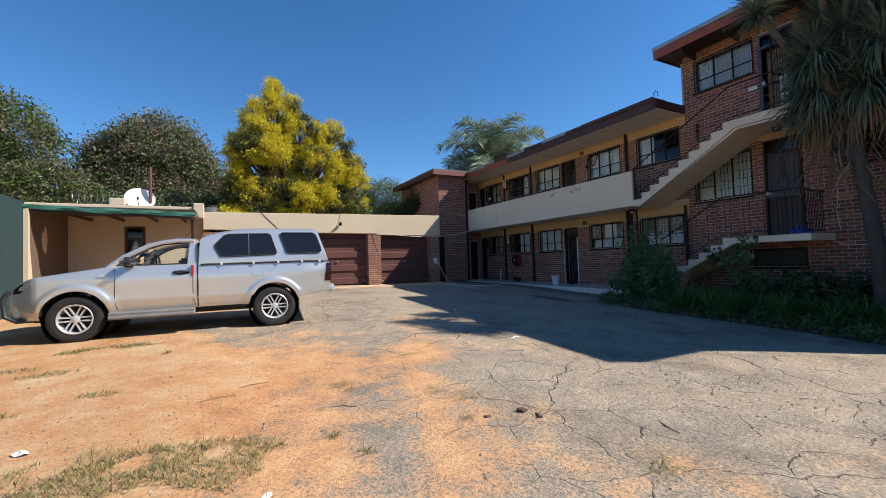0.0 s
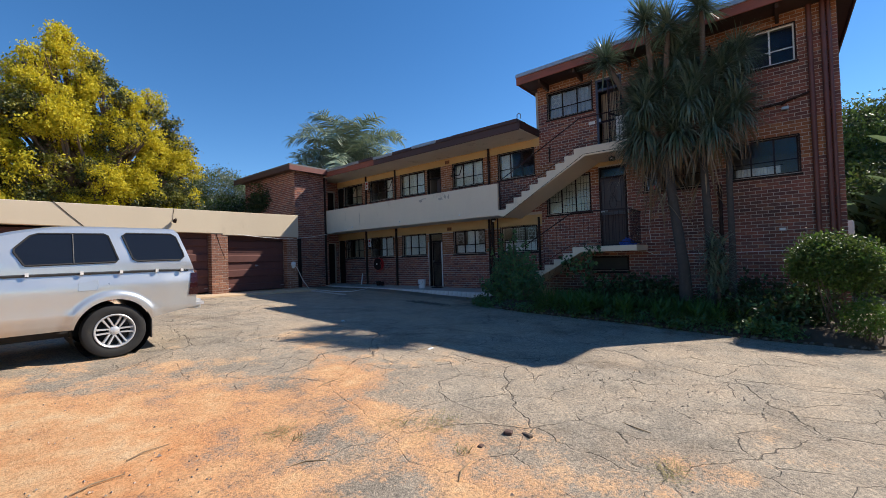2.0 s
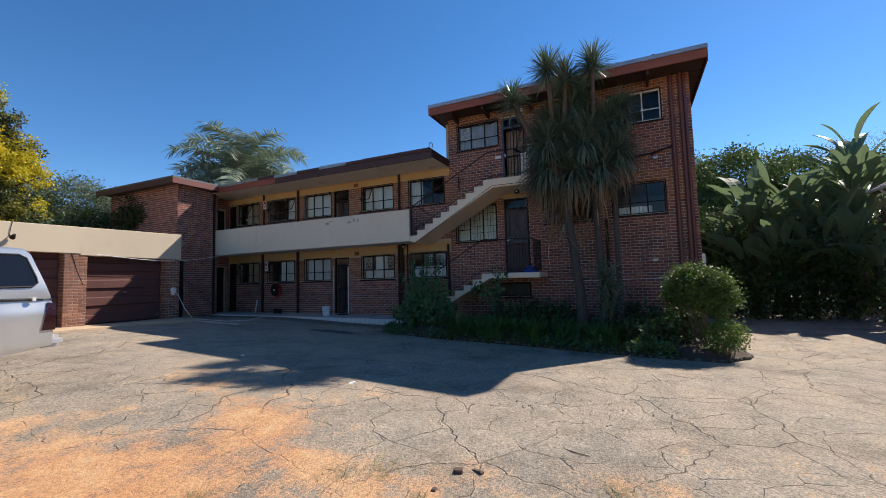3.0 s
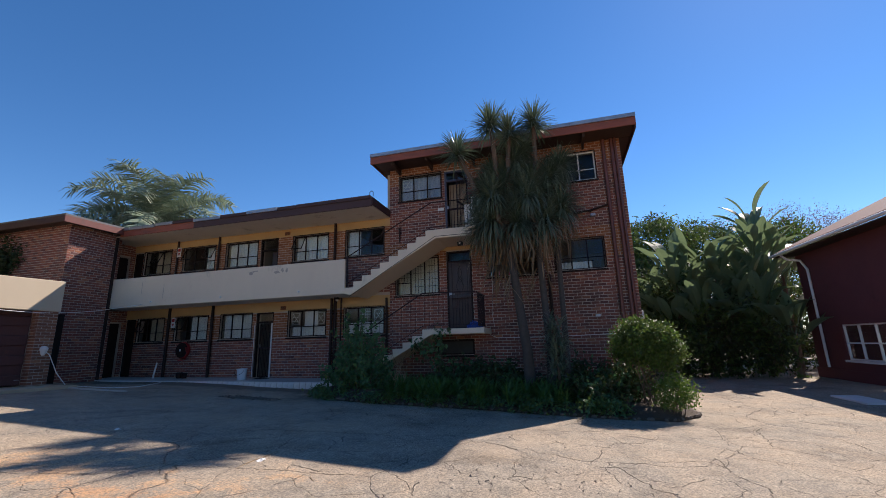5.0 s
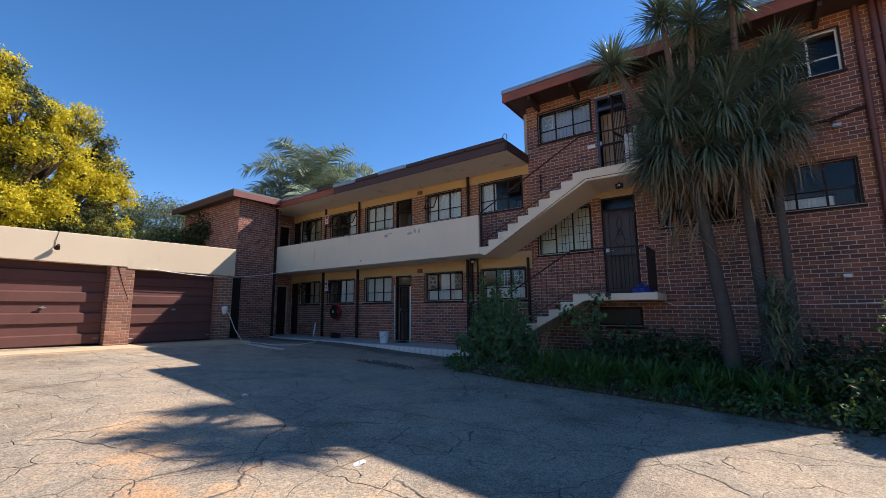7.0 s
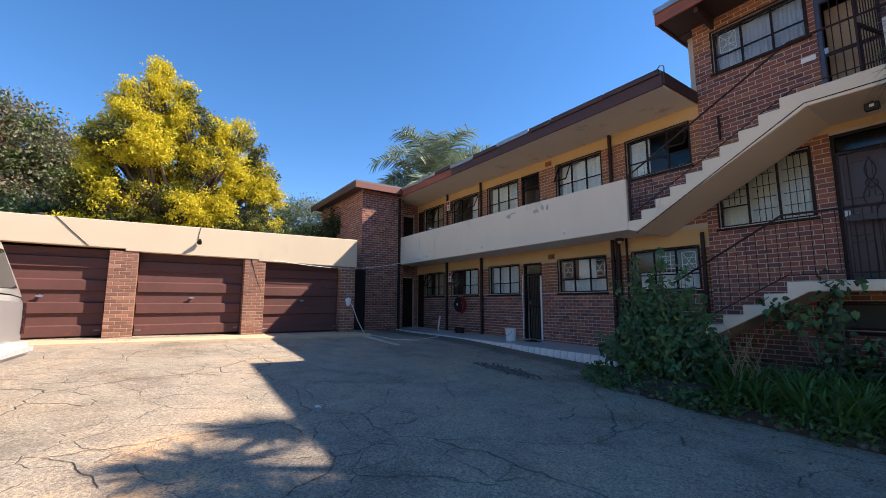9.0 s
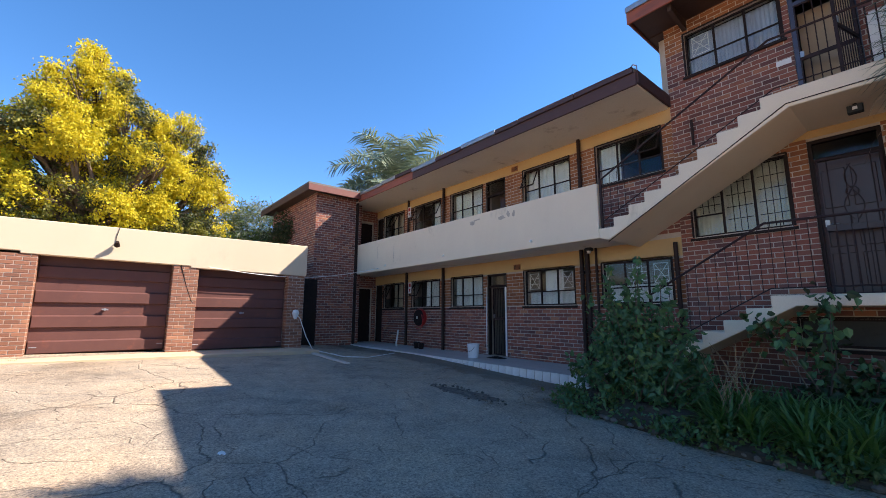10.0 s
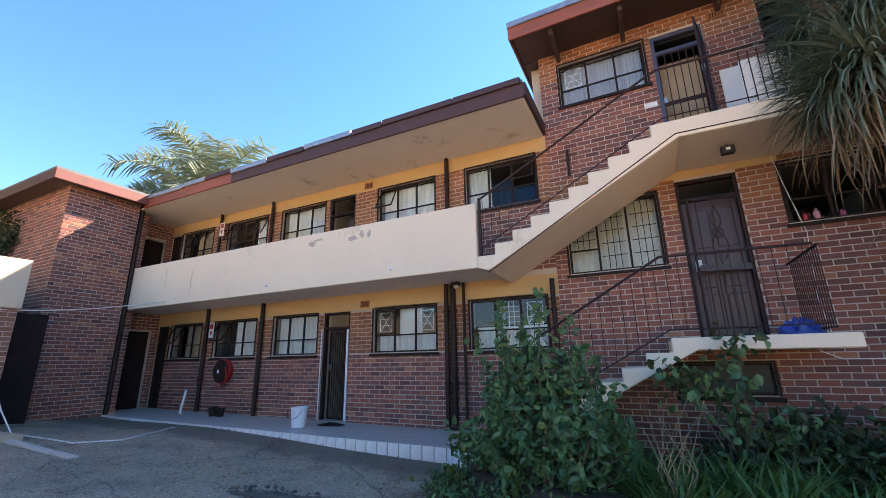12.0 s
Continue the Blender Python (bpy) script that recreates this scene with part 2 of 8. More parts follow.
def ground_material():
    m, nt, b = base_mat("worn_asphalt_and_dirt", 0.92)
    tc = nt.nodes.new("ShaderNodeTexCoord")
    sep = nt.nodes.new("ShaderNodeSeparateXYZ")
    nt.links.new(tc.outputs["Object"], sep.inputs[0])
    X, Y = sep.outputs[0], sep.outputs[1]
    big, mid, grit = tex(nt, 0.42, 6, 0.62), tex(nt, 1.9, 7, 0.7), tex(nt, 38, 4, 0.8)
    speck = tex(nt, 110, 2, 0.6)
    chips = nt.nodes.new("ShaderNodeTexVoronoi")
    chips.inputs["Scale"].default_value = 75
    nt.links.new(tc.outputs["Object"], chips.inputs[0])
    chip = chips.outputs["Color"]
    # asphalt: grey stone chips in a pale dusty binder
    asph = ramp(nt, mid, [(0.28, (0.215, 0.186, 0.149)), (0.5, (0.325, 0.277, 0.218)), (0.72, (0.415, 0.345, 0.262))])
    dust = ramp(nt, tex(nt, 0.9, 6, 0.7), [(0.42, (0, 0, 0)), (0.68, (0.75, 0.75, 0.75))])
    asph = mix(nt, math_node(nt, "MULTIPLY", dust, 0.85), asph, (0.45, 0.34, 0.235))
    asph = mix(nt, 0.9, asph, ramp(nt, grit, [(0.32, (0.35, 0.35, 0.36)), (0.5, (0.95, 0.95, 0.93)), (0.68, (1.5, 1.45, 1.38))]), "MULTIPLY")
    asph = mix(nt, 0.4, asph, ramp(nt, chip, [(0.2, (0.35, 0.35, 0.35)), (0.8, (1.35, 1.32, 1.28))]), "MULTIPLY")
    sand = ramp(nt, mid, [(0.27, (0.43, 0.16, 0.058)), (0.43, (0.545, 0.248, 0.097)), (0.58, (0.585, 0.33, 0.158)), (0.75, (0.59, 0.405, 0.235))])
    sand = mix(nt, 0.85, sand, ramp(nt, grit, [(0.28, (0.45, 0.42, 0.38)), (0.5, (1, 1, 1)), (0.72, (1.25, 1.25, 1.22))]), "MULTIPLY")
    sand = mix(nt, 0.3, sand, ramp(nt, chip, [(0.15, (0.35, 0.33, 0.3)), (0.4, (1.0, 1.0, 1.0)), (0.9, (1.2, 1.2, 1.2))]), "MULTIPLY")
    # sand lies over the yard's open side and washes out across the asphalt
    s = math_node(nt, "MULTIPLY", math_node(nt, "SUBTRACT", 1.65, X), 0.17)
    far = math_node(nt, "MULTIPLY", math_node(nt, "SUBTRACT", Y, 6.6, ), 0.3, True)
    s = math_node(nt, "SUBTRACT", s, math_node(nt, "MULTIPLY", math_node(nt, "MINIMUM", far, 1.0), 0.42))
    s = math_node(nt, "ADD", s, math_node(nt, "MULTIPLY", math_node(nt, "SUBTRACT", big, 0.5), 1.5))
    s = math_node(nt, "ADD", s, math_node(nt, "MULTIPLY", math_node(nt, "SUBTRACT", mid, 0.5), 2.0))
    s = math_node(nt, "ADD", s, math_node(nt, "MULTIPLY", math_node(nt, "SUBTRACT", grit, 0.5), 1.5))
    s = math_node(nt, "ADD", s, math_node(nt, "MULTIPLY", math_node(nt, "SUBTRACT", tex(nt, 0.95, 5, 0.55), 0.5), 1.6))
    bank = math_node(nt, "MULTIPLY", math_node(nt, "SUBTRACT", math_node(nt, "MULTIPLY", big, 1.2), math_node(nt, "ADD", X, 0.6)), 0.9, True)
    s = math_node(nt, "ADD", s, math_node(nt, "MULTIPLY", bank, 0.5))
    sand = mix(nt, math_node(nt, "MULTIPLY", bank, 0.8), sand, mix(nt, 1.0, sand, (0.84, 1.0, 1.15), "MULTIPLY"))
    # a tongue of orange sand washed across the yard by rain
    off = math_node(nt, "ABSOLUTE", math_node(nt, "SUBTRACT", math_node(nt, "SUBTRACT", Y, 4.9), math_node(nt, "MULTIPLY", X, 0.2)))
    tongue = math_node(nt, "SUBTRACT", 1.0, math_node(nt, "MULTIPLY", off, 0.65), True)
    tongue = math_node(nt, "MULTIPLY", tongue, math_node(nt, "MULTIPLY", math_node(nt, "SUBTRACT", 3.3, X), 0.6, True))
    s = math_node(nt, "ADD", s, math_node(nt, "MULTIPLY", tongue, 0.55))
    mask = ramp(nt, s, [(0.0, (0, 0, 0)), (0.2, (0.5, 0.5, 0.5)), (0.55, (1, 1, 1))])
    col = mix(nt, mask, asph, sand)
    # bare brown earth along the terrace and the bed
    e = math_node(nt, "ADD", math_node(nt, "SUBTRACT", X, 9.75), math_node(nt, "MULTIPLY", math_node(nt, "SUBTRACT", mid, 0.5), 1.6))
    earth = ramp(nt, e, [(0.0, (0, 0, 0)), (0.25, (1, 1, 1))])
    near = ramp(nt, math_node(nt, "MULTIPLY", math_node(nt, "SUBTRACT", Y, 7.0), 0.5), [(0.0, (0, 0, 0)), (0.5, (0.8, 0.8, 0.8))])
    col = mix(nt, math_node(nt, "MULTIPLY", earth, near), col, mix(nt, grit, (0.08, 0.06, 0.045), (0.20, 0.155, 0.115)))
    # crazed cracks in the asphalt
    warp = nt.nodes.new("ShaderNodeTexNoise")
    warp.inputs["Scale"].default_value, warp.inputs["Detail"].default_value = 1.6, 5
    nt.links.new(tc.outputs["Object"], warp.inputs[0])
    vadd = nt.nodes.new("ShaderNodeVectorMath")
    vadd.operation = "MULTIPLY_ADD"
    vadd.inputs[1].default_value = (0.55, 0.55, 0)
    nt.links.new(warp.outputs[1], vadd.inputs[0])
    nt.links.new(tc.outputs["Object"], vadd.inputs[2])
    flat = nt.nodes.new("ShaderNodeVectorMath")
    flat.operation = "MULTIPLY"
    flat.inputs[1].default_value = (1, 1, 0)
    nt.links.new(vadd.outputs[0], flat.inputs[0])
    lines = None
    for sc, wd, gate in ((0.42, 0.0032, 0.36), (1.3, 0.0075, 0.44)):
        v = nt.nodes.new("ShaderNodeTexVoronoi")
        v.feature = "DISTANCE_TO_EDGE"
        v.inputs["Scale"].default_value = sc
        nt.links.new(flat.outputs[0], v.inputs[0])
        ln = ramp(nt, v.outputs[0], [(0.0, (1, 1, 1)), (wd, (0, 0, 0))])
        gt = ramp(nt, tex(nt, 0.8 + sc, 3, 0.6), [(gate, (0, 0, 0)), (gate + 0.06, (1, 1, 1))])
        ln = math_node(nt, "MULTIPLY", ln, gt)
        lines = ln if lines is None else math_node(nt, "MAXIMUM", lines, ln)
    lines = math_node(nt, "MULTIPLY", lines, math_node(nt, "SUBTRACT", 1.0, mask))
    open_side = ramp(nt, math_node(nt, "MULTIPLY", math_node(nt, "ADD", X, math_node(nt, "MULTIPLY", Y, 0.35)), 0.1), [(0.12, (0.12, 0.12, 0.12)), (0.42, (1, 1, 1))])
    lines = math_node(nt, "MULTIPLY", lines, open_side)
    col = mix(nt, math_node(nt, "MULTIPLY", lines, 0.7), col, (0.05, 0.043, 0.036))
    stain = ramp(nt, tex(nt, 0.55, 7, 0.68), [(0.34, (0.66, 0.64, 0.62)), (0.48, (1, 1, 1)), (0.66, (1.08, 1.06, 1.03))])
    col = mix(nt, math_node(nt, "SUBTRACT", 1.0, mask), col, mix(nt, 1.0, col, stain, "MULTIPLY"))
    nt.links.new(col, b.inputs["Base Color"])
    h = math_node(nt, "ADD", grit, math_node(nt, "MULTIPLY", speck, 0.5))
    h = math_node(nt, "SUBTRACT", math_node(nt, "ADD", h, math_node(nt, "MULTIPLY", mid, 1.5)), math_node(nt, "MULTIPLY", lines, 2.0))
    bump(nt, b, h, 0.8, 0.013)
    return m


m_ground = ground_material()

# ---- building tools ----


class Geo:
    """Collects vertices and faces for one mesh."""

    def __init__(self):
        self.v, self.f = [], []

    def add(self, vs, fs):
        n = len(self.v)
        self.v += [tuple(p) for p in vs]
        self.f += [tuple(n + i for i in q) for q in fs]
        return self

    def box(self, x0, x1, y0, y1, z0, z1, m=None):
        vs = [Vector(p) for p in ((x0, y0, z0), (x1, y0, z0), (x1, y1, z0), (x0, y1, z0), (x0, y0, z1), (x1, y0, z1), (x1, y1, z1), (x0, y1, z1))]
        if m:
            vs = [m @ p for p in vs]
        return self.add(vs, [(0, 3, 2, 1), (4, 5, 6, 7), (0, 1, 5, 4), (1, 2, 6, 5), (2, 3, 7, 6), (3, 0, 4, 7)])

    def prism(self, poly, a, b, put):
        """A polygon in (u, v), drawn from depth a to b; put(u, v, d) gives the place."""
        n = len(poly)
        vs = [put(u, v, a) for u, v in poly] + [put(u, v, b) for u, v in poly]
        fs = [tuple(range(n))[::-1], tuple(range(n, 2 * n))] + [(i, (i + 1) % n, n + (i + 1) % n, n + i) for i in range(n)]
        return self.add(vs, fs)

    def tube(self, pts, r, n=8, caps=True):
        pts = [Vector(p) for p in pts]
        rs = r if isinstance(r, (list, tuple)) else [r] * len(pts)
        rings = []
        side = None
        for i, p in enumerate(pts):
            d = (pts[min(i + 1, len(pts) - 1)] - pts[max(i - 1, 0)]).normalized()
            if side is None or abs(side.dot(d)) > 0.95:
                side = d.orthogonal().normalized()
            side = (side - d * side.dot(d)).normalized()
            up = d.cross(side)
            rings.append([p + (side * math.cos(2 * math.pi * k / n) + up * math.sin(2 * math.pi * k / n)) * rs[i] for k in range(n)])
        vs = [q for ring in rings for q in ring]
        fs = [(i * n + k, i * n + (k + 1) % n, (i + 1) * n + (k + 1) % n, (i + 1) * n + k) for i in range(len(pts) - 1) for k in range(n)]
        if caps:
            fs += [tuple(range(n))[::-1], tuple(range((len(pts) - 1) * n, len(pts) * n))]
        return self.add(vs, fs)

    def lathe(self, prof, n=24, m=None):
        """prof: (radius, height) pairs, turned about z."""
        vs, fs = [], []
        for r, z in prof:
            for k in range(n):
                a = 2 * math.pi * k / n
                p = Vector((r * math.cos(a), r * math.sin(a), z))
                vs.append(m @ p if m else p)
        for i in range(len(prof) - 1):
            for k in range(n):
                fs.append((i * n + k, i * n + (k + 1) % n, (i + 1) * n + (k + 1) % n, (i + 1) * n + k))
        return self.add(vs, fs)

    def loft(self, rings, closed=False):
        n = len(rings[0])
        vs = [p for r in rings for p in r]
        fs = [(i * n + k, i * n + (k + 1) % n, (i + 1) * n + (k + 1) % n, (i + 1) * n + k) for i in range(len(rings) - 1) for k in range(n if closed else n - 1)]
        return self.add(vs, fs)


def part(name, geo, material, parent=None, label="", bevel=0.0, smooth=False, m=None, seg=1):
    """Links a Geo as ONE mesh object, under a thing or a part if given."""
    me = bpy.data.meshes.new(name)
    me.from_pydata([tuple(p) for p in geo.v], [], geo.f)
    me.validate()
    if bevel:
        bm = bmesh.new()
        bm.from_mesh(me)
        bmesh.ops.remove_doubles(bm, verts=bm.verts, dist=1e-5)
        edges = [e for e in bm.edges if len(e.link_faces) == 2 and e.calc_face_angle(0) > 0.6]
        bmesh.ops.bevel(bm, geom=edges, offset=bevel, segments=seg, affect="EDGES", clamp_overlap=True)
        bm.to_mesh(me)
        bm.free()
    if smooth:
        me.polygons.foreach_set("use_smooth", [True] * len(me.polygons))
        me.set_sharp_from_angle(angle=radians(42))
    me.materials.append(material)
    ob = new(name, me)
    if m is not None:
        ob.matrix_basis = m
    if parent:
        ob.parent = parent
    if label:
        ob["label"] = label
    return ob


def thing(name, label, category, at=(0, 0, 0), group="", kind="", rz=0.0):
    e = new(name)
    e.empty_display_size = 0.1
    e.matrix_basis = pose(*at, 0, 0, rz)
    return tagged(e, label, category, group, kind)


def smoothstep(a, b, v):
    t = min(1.0, max(0.0, (v - a) / (b - a)))
    return t * t * (3 - 2 * t)


def ground_z(x, y):
    """The yard rises towards the garages and falls towards the drive."""
    z = 0.09 + 0.045 * min(18.0, max(-1.0, y)) - 0.022 * min(9.0, max(2.5, x))
    z -= 0.13 * smoothstep(13, 17.5, y) * smoothstep(8.2, 10.2, x)
    return z


def facing_x(x):
    """Wall mapping: u along y, v up, depth d goes into the wall (+x)."""
    return lambda u, v, d: (x + d, u, v)


def facing_y(y):
    return lambda u, v, d: (u, y + d, v)


def wall_with_openings(g, put, u0, u1, v0, v1, thick, openings):
    us = sorted({u0, u1, *[min(max(o[0], u0), u1) for o in openings], *[min(max(o[1], u0), u1) for o in openings]})
    vs = sorted({v0, v1, *[min(max(o[2], v0), v1) for o in openings], *[min(max(o[3], v0), v1) for o in openings]})
    nu, nv = len(us) - 1, len(vs) - 1

    def solid(i, j):
        if i < 0 or j < 0 or i >= nu or j >= nv:
            return False
        u, v = (us[i] + us[i + 1]) / 2, (vs[j] + vs[j + 1]) / 2
        return not any(o[0] < u < o[1] and o[2] < v < o[3] for o in openings)

    for i in range(nu):
        for j in range(nv):
            if not solid(i, j):
                continue
            a, b, c, d = us[i], us[i + 1], vs[j], vs[j + 1]
            quads = [[(a, c, 0), (b, c, 0), (b, d, 0), (a, d, 0)], [(a, c, thick), (a, d, thick), (b, d, thick), (b, c, thick)]]
            for on, q in ((solid(i - 1, j), [(a, c, 0), (a, d, 0), (a, d, thick), (a, c, thick)]), (solid(i + 1, j), [(b, c, 0), (b, c, thick), (b, d, thick), (b, d, 0)]),
                          (solid(i, j - 1), [(a, c, 0), (a, c, thick), (b, c, thick), (b, c, 0)]), (solid(i, j + 1), [(a, d, 0), (b, d, 0), (b, d, thick), (a, d, thick)])):
                if not on:
                    quads.append(q)
            for q in quads:
                g.add([put(*p) for p in q], [(0, 1, 2, 3)])
    return g


BL, BH, JT = 0.222, 0.073, 0.012      # a brick's length and height, the joint


def brick_rects(u0, u1, v0, v1, openings=(), phase=0.0):
    """Stretcher bond between the limits, cut at openings: (u0, u1, v0, v1) of each brick."""
    out = []
    row = 0
    v = v0
    while v + BH * 0.6 < v1:
        top = min(v + BH, v1)
        u = u0 - (BL + JT) * (0.5 if row % 2 else 0.0) - phase
        while u < u1:
            pieces = [(max(u, u0), min(u + BL, u1))]
            for o in openings:
                if o[2] < top - 0.004 and o[3] > v + 0.004:
                    nxt = []
                    for a, b in pieces:
                        if o[1] <= a or o[0] >= b:
                            nxt.append((a, b))
                        else:
                            if o[0] - a > 0.03:
                                nxt.append((a, o[0]))
                            if b - o[1] > 0.03:
                                nxt.append((o[1], b))
                    pieces = nxt
            out += [(a, b, v, top) for a, b in pieces if b - a > 0.03]
            u += BL + JT
        row += 1
        v += BH + JT
    return out


def brick_shape(a, b, c, d, out=0.007, ch=0.004, jig=0.0):
    vs = [(a, c, 0.002), (b, c, 0.002), (b, d, 0.002), (a, d, 0.002), (a + ch, c + ch, -out - jig), (b - ch, c + ch, -out - jig), (b - ch, d - ch, -out - jig), (a + ch, d - ch, -out - jig)]
    return vs, [(4, 5, 6, 7), (0, 1, 5, 4), (1, 2, 6, 5), (2, 3, 7, 6), (3, 0, 4, 7)]


def brickwork(name, put, rects, material, parent, label=""):
    """The bricks past the countable ones, joined."""
    rng = random.Random(len(rects))
    g = Geo()
    for a, b, c, d in rects:
        vs, fs = brick_shape(a, b, c, d, jig=rng.uniform(-0.002, 0.003))
        g.add([put(*p) for p in vs], fs)
    ob = part(name, g, material, parent, label)
    return tagged(ob, kind="stuff")

# ---- ground ----
def build_ground():
    g = Geo()
    xs = [-400, -150, -60, -30] + [x * 0.5 for x in range(-40, 61)] + [45, 80, 200, 400]
    ys = [-400, -150, -60, -30] + [y * 0.5 for y in range(-30, 61)] + [45, 80, 200, 400]
    vs = []
    for x in xs:
        for y in ys:
            wob = 0.012 * noise.noise(Vector((x * 0.7, y * 0.7, 0.3))) + 0.02 * noise.noise(Vector((x * 0.2, y * 0.2, 4.3)))
            vs.append((x, y, ground_z(x, y) + wob))
    n = len(ys)
    g.add(vs, [(i * n + j, (i + 1) * n + j, (i + 1) * n + j + 1, i * n + j + 1) for i in range(len(xs) - 1) for j in range(n - 1)])
    tagged(part("ground", g, m_ground, smooth=True), "cracked grey asphalt yard washed over with orange sand", "ground", kind="structure")


build_ground()

# ---- the flats: walls ----
FX = 12.02                            # face of the long facade
BX = 10.77                            # face of the balcony and of the stairs
LEFT, SPLIT, RIGHT = 18.6, 7.33, -0.12
TOWER_X1 = 10.62
WG = [(16.65, 17.95), (14.6, 16.1), (12.65, 14.0), (9.68, 11.13), (7.55, 8.97)]
WU = [(16.68, 18.05), (14.55, 16.05), (12.62, 14.02), (9.68, 11.08), (7.56, 8.97)]
GZ, UZ = (1.86, 2.74), (4.5, 5.42)
D1 = (11.74, 12.47, 0.52, 2.74)
DU = (11.72, 12.48, 3.2, 5.45)
D5, D6 = (18.08, 18.56, 0.52, 2.74), (18.12, 18.56, 3.2, 5.4)
open2 = [D5, D6] + [(a, b, *GZ) for a, b in WG] + [(a, b, *UZ) for a, b in WU] + [D1, DU]
W3 = (5.5, 6.97, 6.25, 7.13)
D3 = (4.6, 5.38, 4.78, 7.11)
W3M = (2.35, 3.8, 6.25, 7.13)
W3R = (0.63, 2.05, 6.22, 7.12)
W2 = (5.67, 7.1, 3.05, 4.25)
D2 = (4.57, 5.39, 1.92, 4.36)
W2M = (2.6, 4.06, 3.46, 4.38)
W2R = (0.65, 2.04, 3.5, 4.4)
WB = (4.62, 5.75, 1.16, 1.58)
open3 = [W3, D3, W3M, W3R, W2, D2, W2M, W2R, WB]

g = Geo()
wall_with_openings(g, facing_x(FX), SPLIT, LEFT, -0.3, 5.78, 0.25, open2)
wall_east = tagged(part("wall_east", g, m_mortar), "two-storey brown face-brick wall with steel windows", "wall", kind="structure")
g = Geo()
wall_with_openings(g, facing_x(FX), RIGHT, SPLIT, -0.6, 7.55, 0.25, open3)
wall_tall = tagged(part("wall_tall", g, m_mortar), "three-storey dark red-brown face-brick wall", "wall", kind="structure")
fx = facing_x(FX)
BANDS2 = [(-0.2, 1.86, m_brick), (1.86, 2.74, m_brick_o), (3.2, 4.45, m_brick), (4.45, 5.44, m_brick_o)]
LAY = []                              # (facing, plane, rects, parent, material) of bricks laid one by one


def split_bricks(rects, pick, limit=300):
    """The bricks within a stretch of the wall, and the rest."""
    one = [r for r in rects if pick[0] < r[0] and r[1] < pick[1] and pick[2] < r[2] and r[3] < pick[3]][:limit]
    chosen = set(one)
    return one, [r for r in rects if r not in chosen]


for v0, v1, mm in BANDS2:
    rects = brick_rects(SPLIT, LEFT, v0, v1, open2)
    if v0 < 0:
        one, rects = split_bricks(rects, (8.9, 13.3, 0.5, 1.85))
        LAY.append(("x", FX, one, wall_east, m_brick1))
    brickwork("bricks", fx, rects, mm, wall_east)
PICK = (4.0, 7.3, 2.02, 3.62)         # the stretch of wall whose bricks are single pieces
rects3 = brick_rects(RIGHT, SPLIT, -0.5, 7.5, open3)
single, rest = split_bricks(rects3, PICK)
LAY.append(("x", FX, single, wall_tall, m_brick1))
is_o = lambda r: 3.75 < r[2] < 4.72 or r[2] > 6.75
brickwork("bricks", fx, [r for r in rest if not is_o(r) and r[0] > 3.6], m_brick, wall_tall)
brickwork("bricks", fx, [r for r in rest if not is_o(r) and r[0] <= 3.6], m_brick_dark, wall_tall, "bricks darkened by mottled dirt and painted shade")
brickwork("bricks", fx, [r for r in rest if is_o(r)], m_brick_o, wall_tall, "smooth orange-brown bricks")

# end, back and gable walls that close the block
g = Geo().box(FX + 0.25, 19.0, RIGHT, RIGHT + 0.25, -0.6, 7.5)
wall_south = tagged(part("wall_south", g, m_mortar), "brown face-brick gable wall of the three-storey block", "wall", kind="structure")
brickwork("bricks", facing_y(RIGHT), brick_rects(FX + 0.01, 19.0, -0.5, 7.45), m_brick, wall_south)
g = Geo().box(18.75, 19.0, RIGHT + 0.25, 23.0, -0.6, 5.7).box(18.75, 19.0, RIGHT + 0.25, SPLIT, 5.7, 7.5)
tagged(part("wall_back", g, m_room), "plain rear wall of the flats", "wall", kind="structure")
g = Geo().box(FX + 0.25, 18.75, SPLIT, SPLIT + 0.2, 0.3, 7.5)
wall_step = tagged(part("wall_step", g, m_mortar), "brown brick party wall rising above the lower roof", "wall", kind="structure")
for k, (y0, y1, z) in enumerate(((SPLIT + 0.2, 23.0, 0.35), (SPLIT + 0.2, 23.0, 3.02), (RIGHT + 0.25, SPLIT, 1.75), (RIGHT + 0.25, SPLIT, 4.6))):
    tagged(part("floor_slab", Geo().box(FX + 0.25, 18.75, y0, y1, z, z + 0.16), m_room), "concrete floor inside the flats", "floor", kind="structure")
for k, y in enumerate((2.2, 4.3, 9.4, 12.56, 14.3, 16.4)):
    z1 = 7.5 if y < SPLIT else 5.7
    tagged(part("room_wall", Geo().box(FX + 0.25, 18.75, y, y + 0.1, 0.35, z1), m_room), "plain plastered room wall seen through windows", "wall", kind="structure")
tagged(part("room_wall", Geo().box(15.5, 15.6, RIGHT + 0.25, LEFT, 0.35, 5.7), m_room), "plain plastered room wall seen through windows", "wall", kind="structure")

tagged(part("wall_north", Geo().box(TOWER_X1, 19.0, 22.9, 23.1, 0.0, 5.7).box(TOWER_X1 - 0.2, FX + 0.25, LEFT + 0.25, LEFT + 0.4, 0.3, 5.7), m_room), "plain rear wall behind the recess", "wall", kind="structure")

# ochre plaster bands under the slabs
for nm, z0, z1 in (("plaster_band", 2.745, 3.10), ("plaster_band", 5.445, 5.80)):
    tagged(part(nm, Geo().box(FX - 0.012, FX, SPLIT + 0.002, LEFT, z0, z1), m_ochre), "ochre plaster band above the window heads", "trim", kind="structure")
tagged(part("plaster_band", Geo().box(FX - 0.012, FX, 4.05, 5.62, 4.4, 4.52), m_ochre), "ochre plaster strip under the stair slab", "trim", kind="structure")

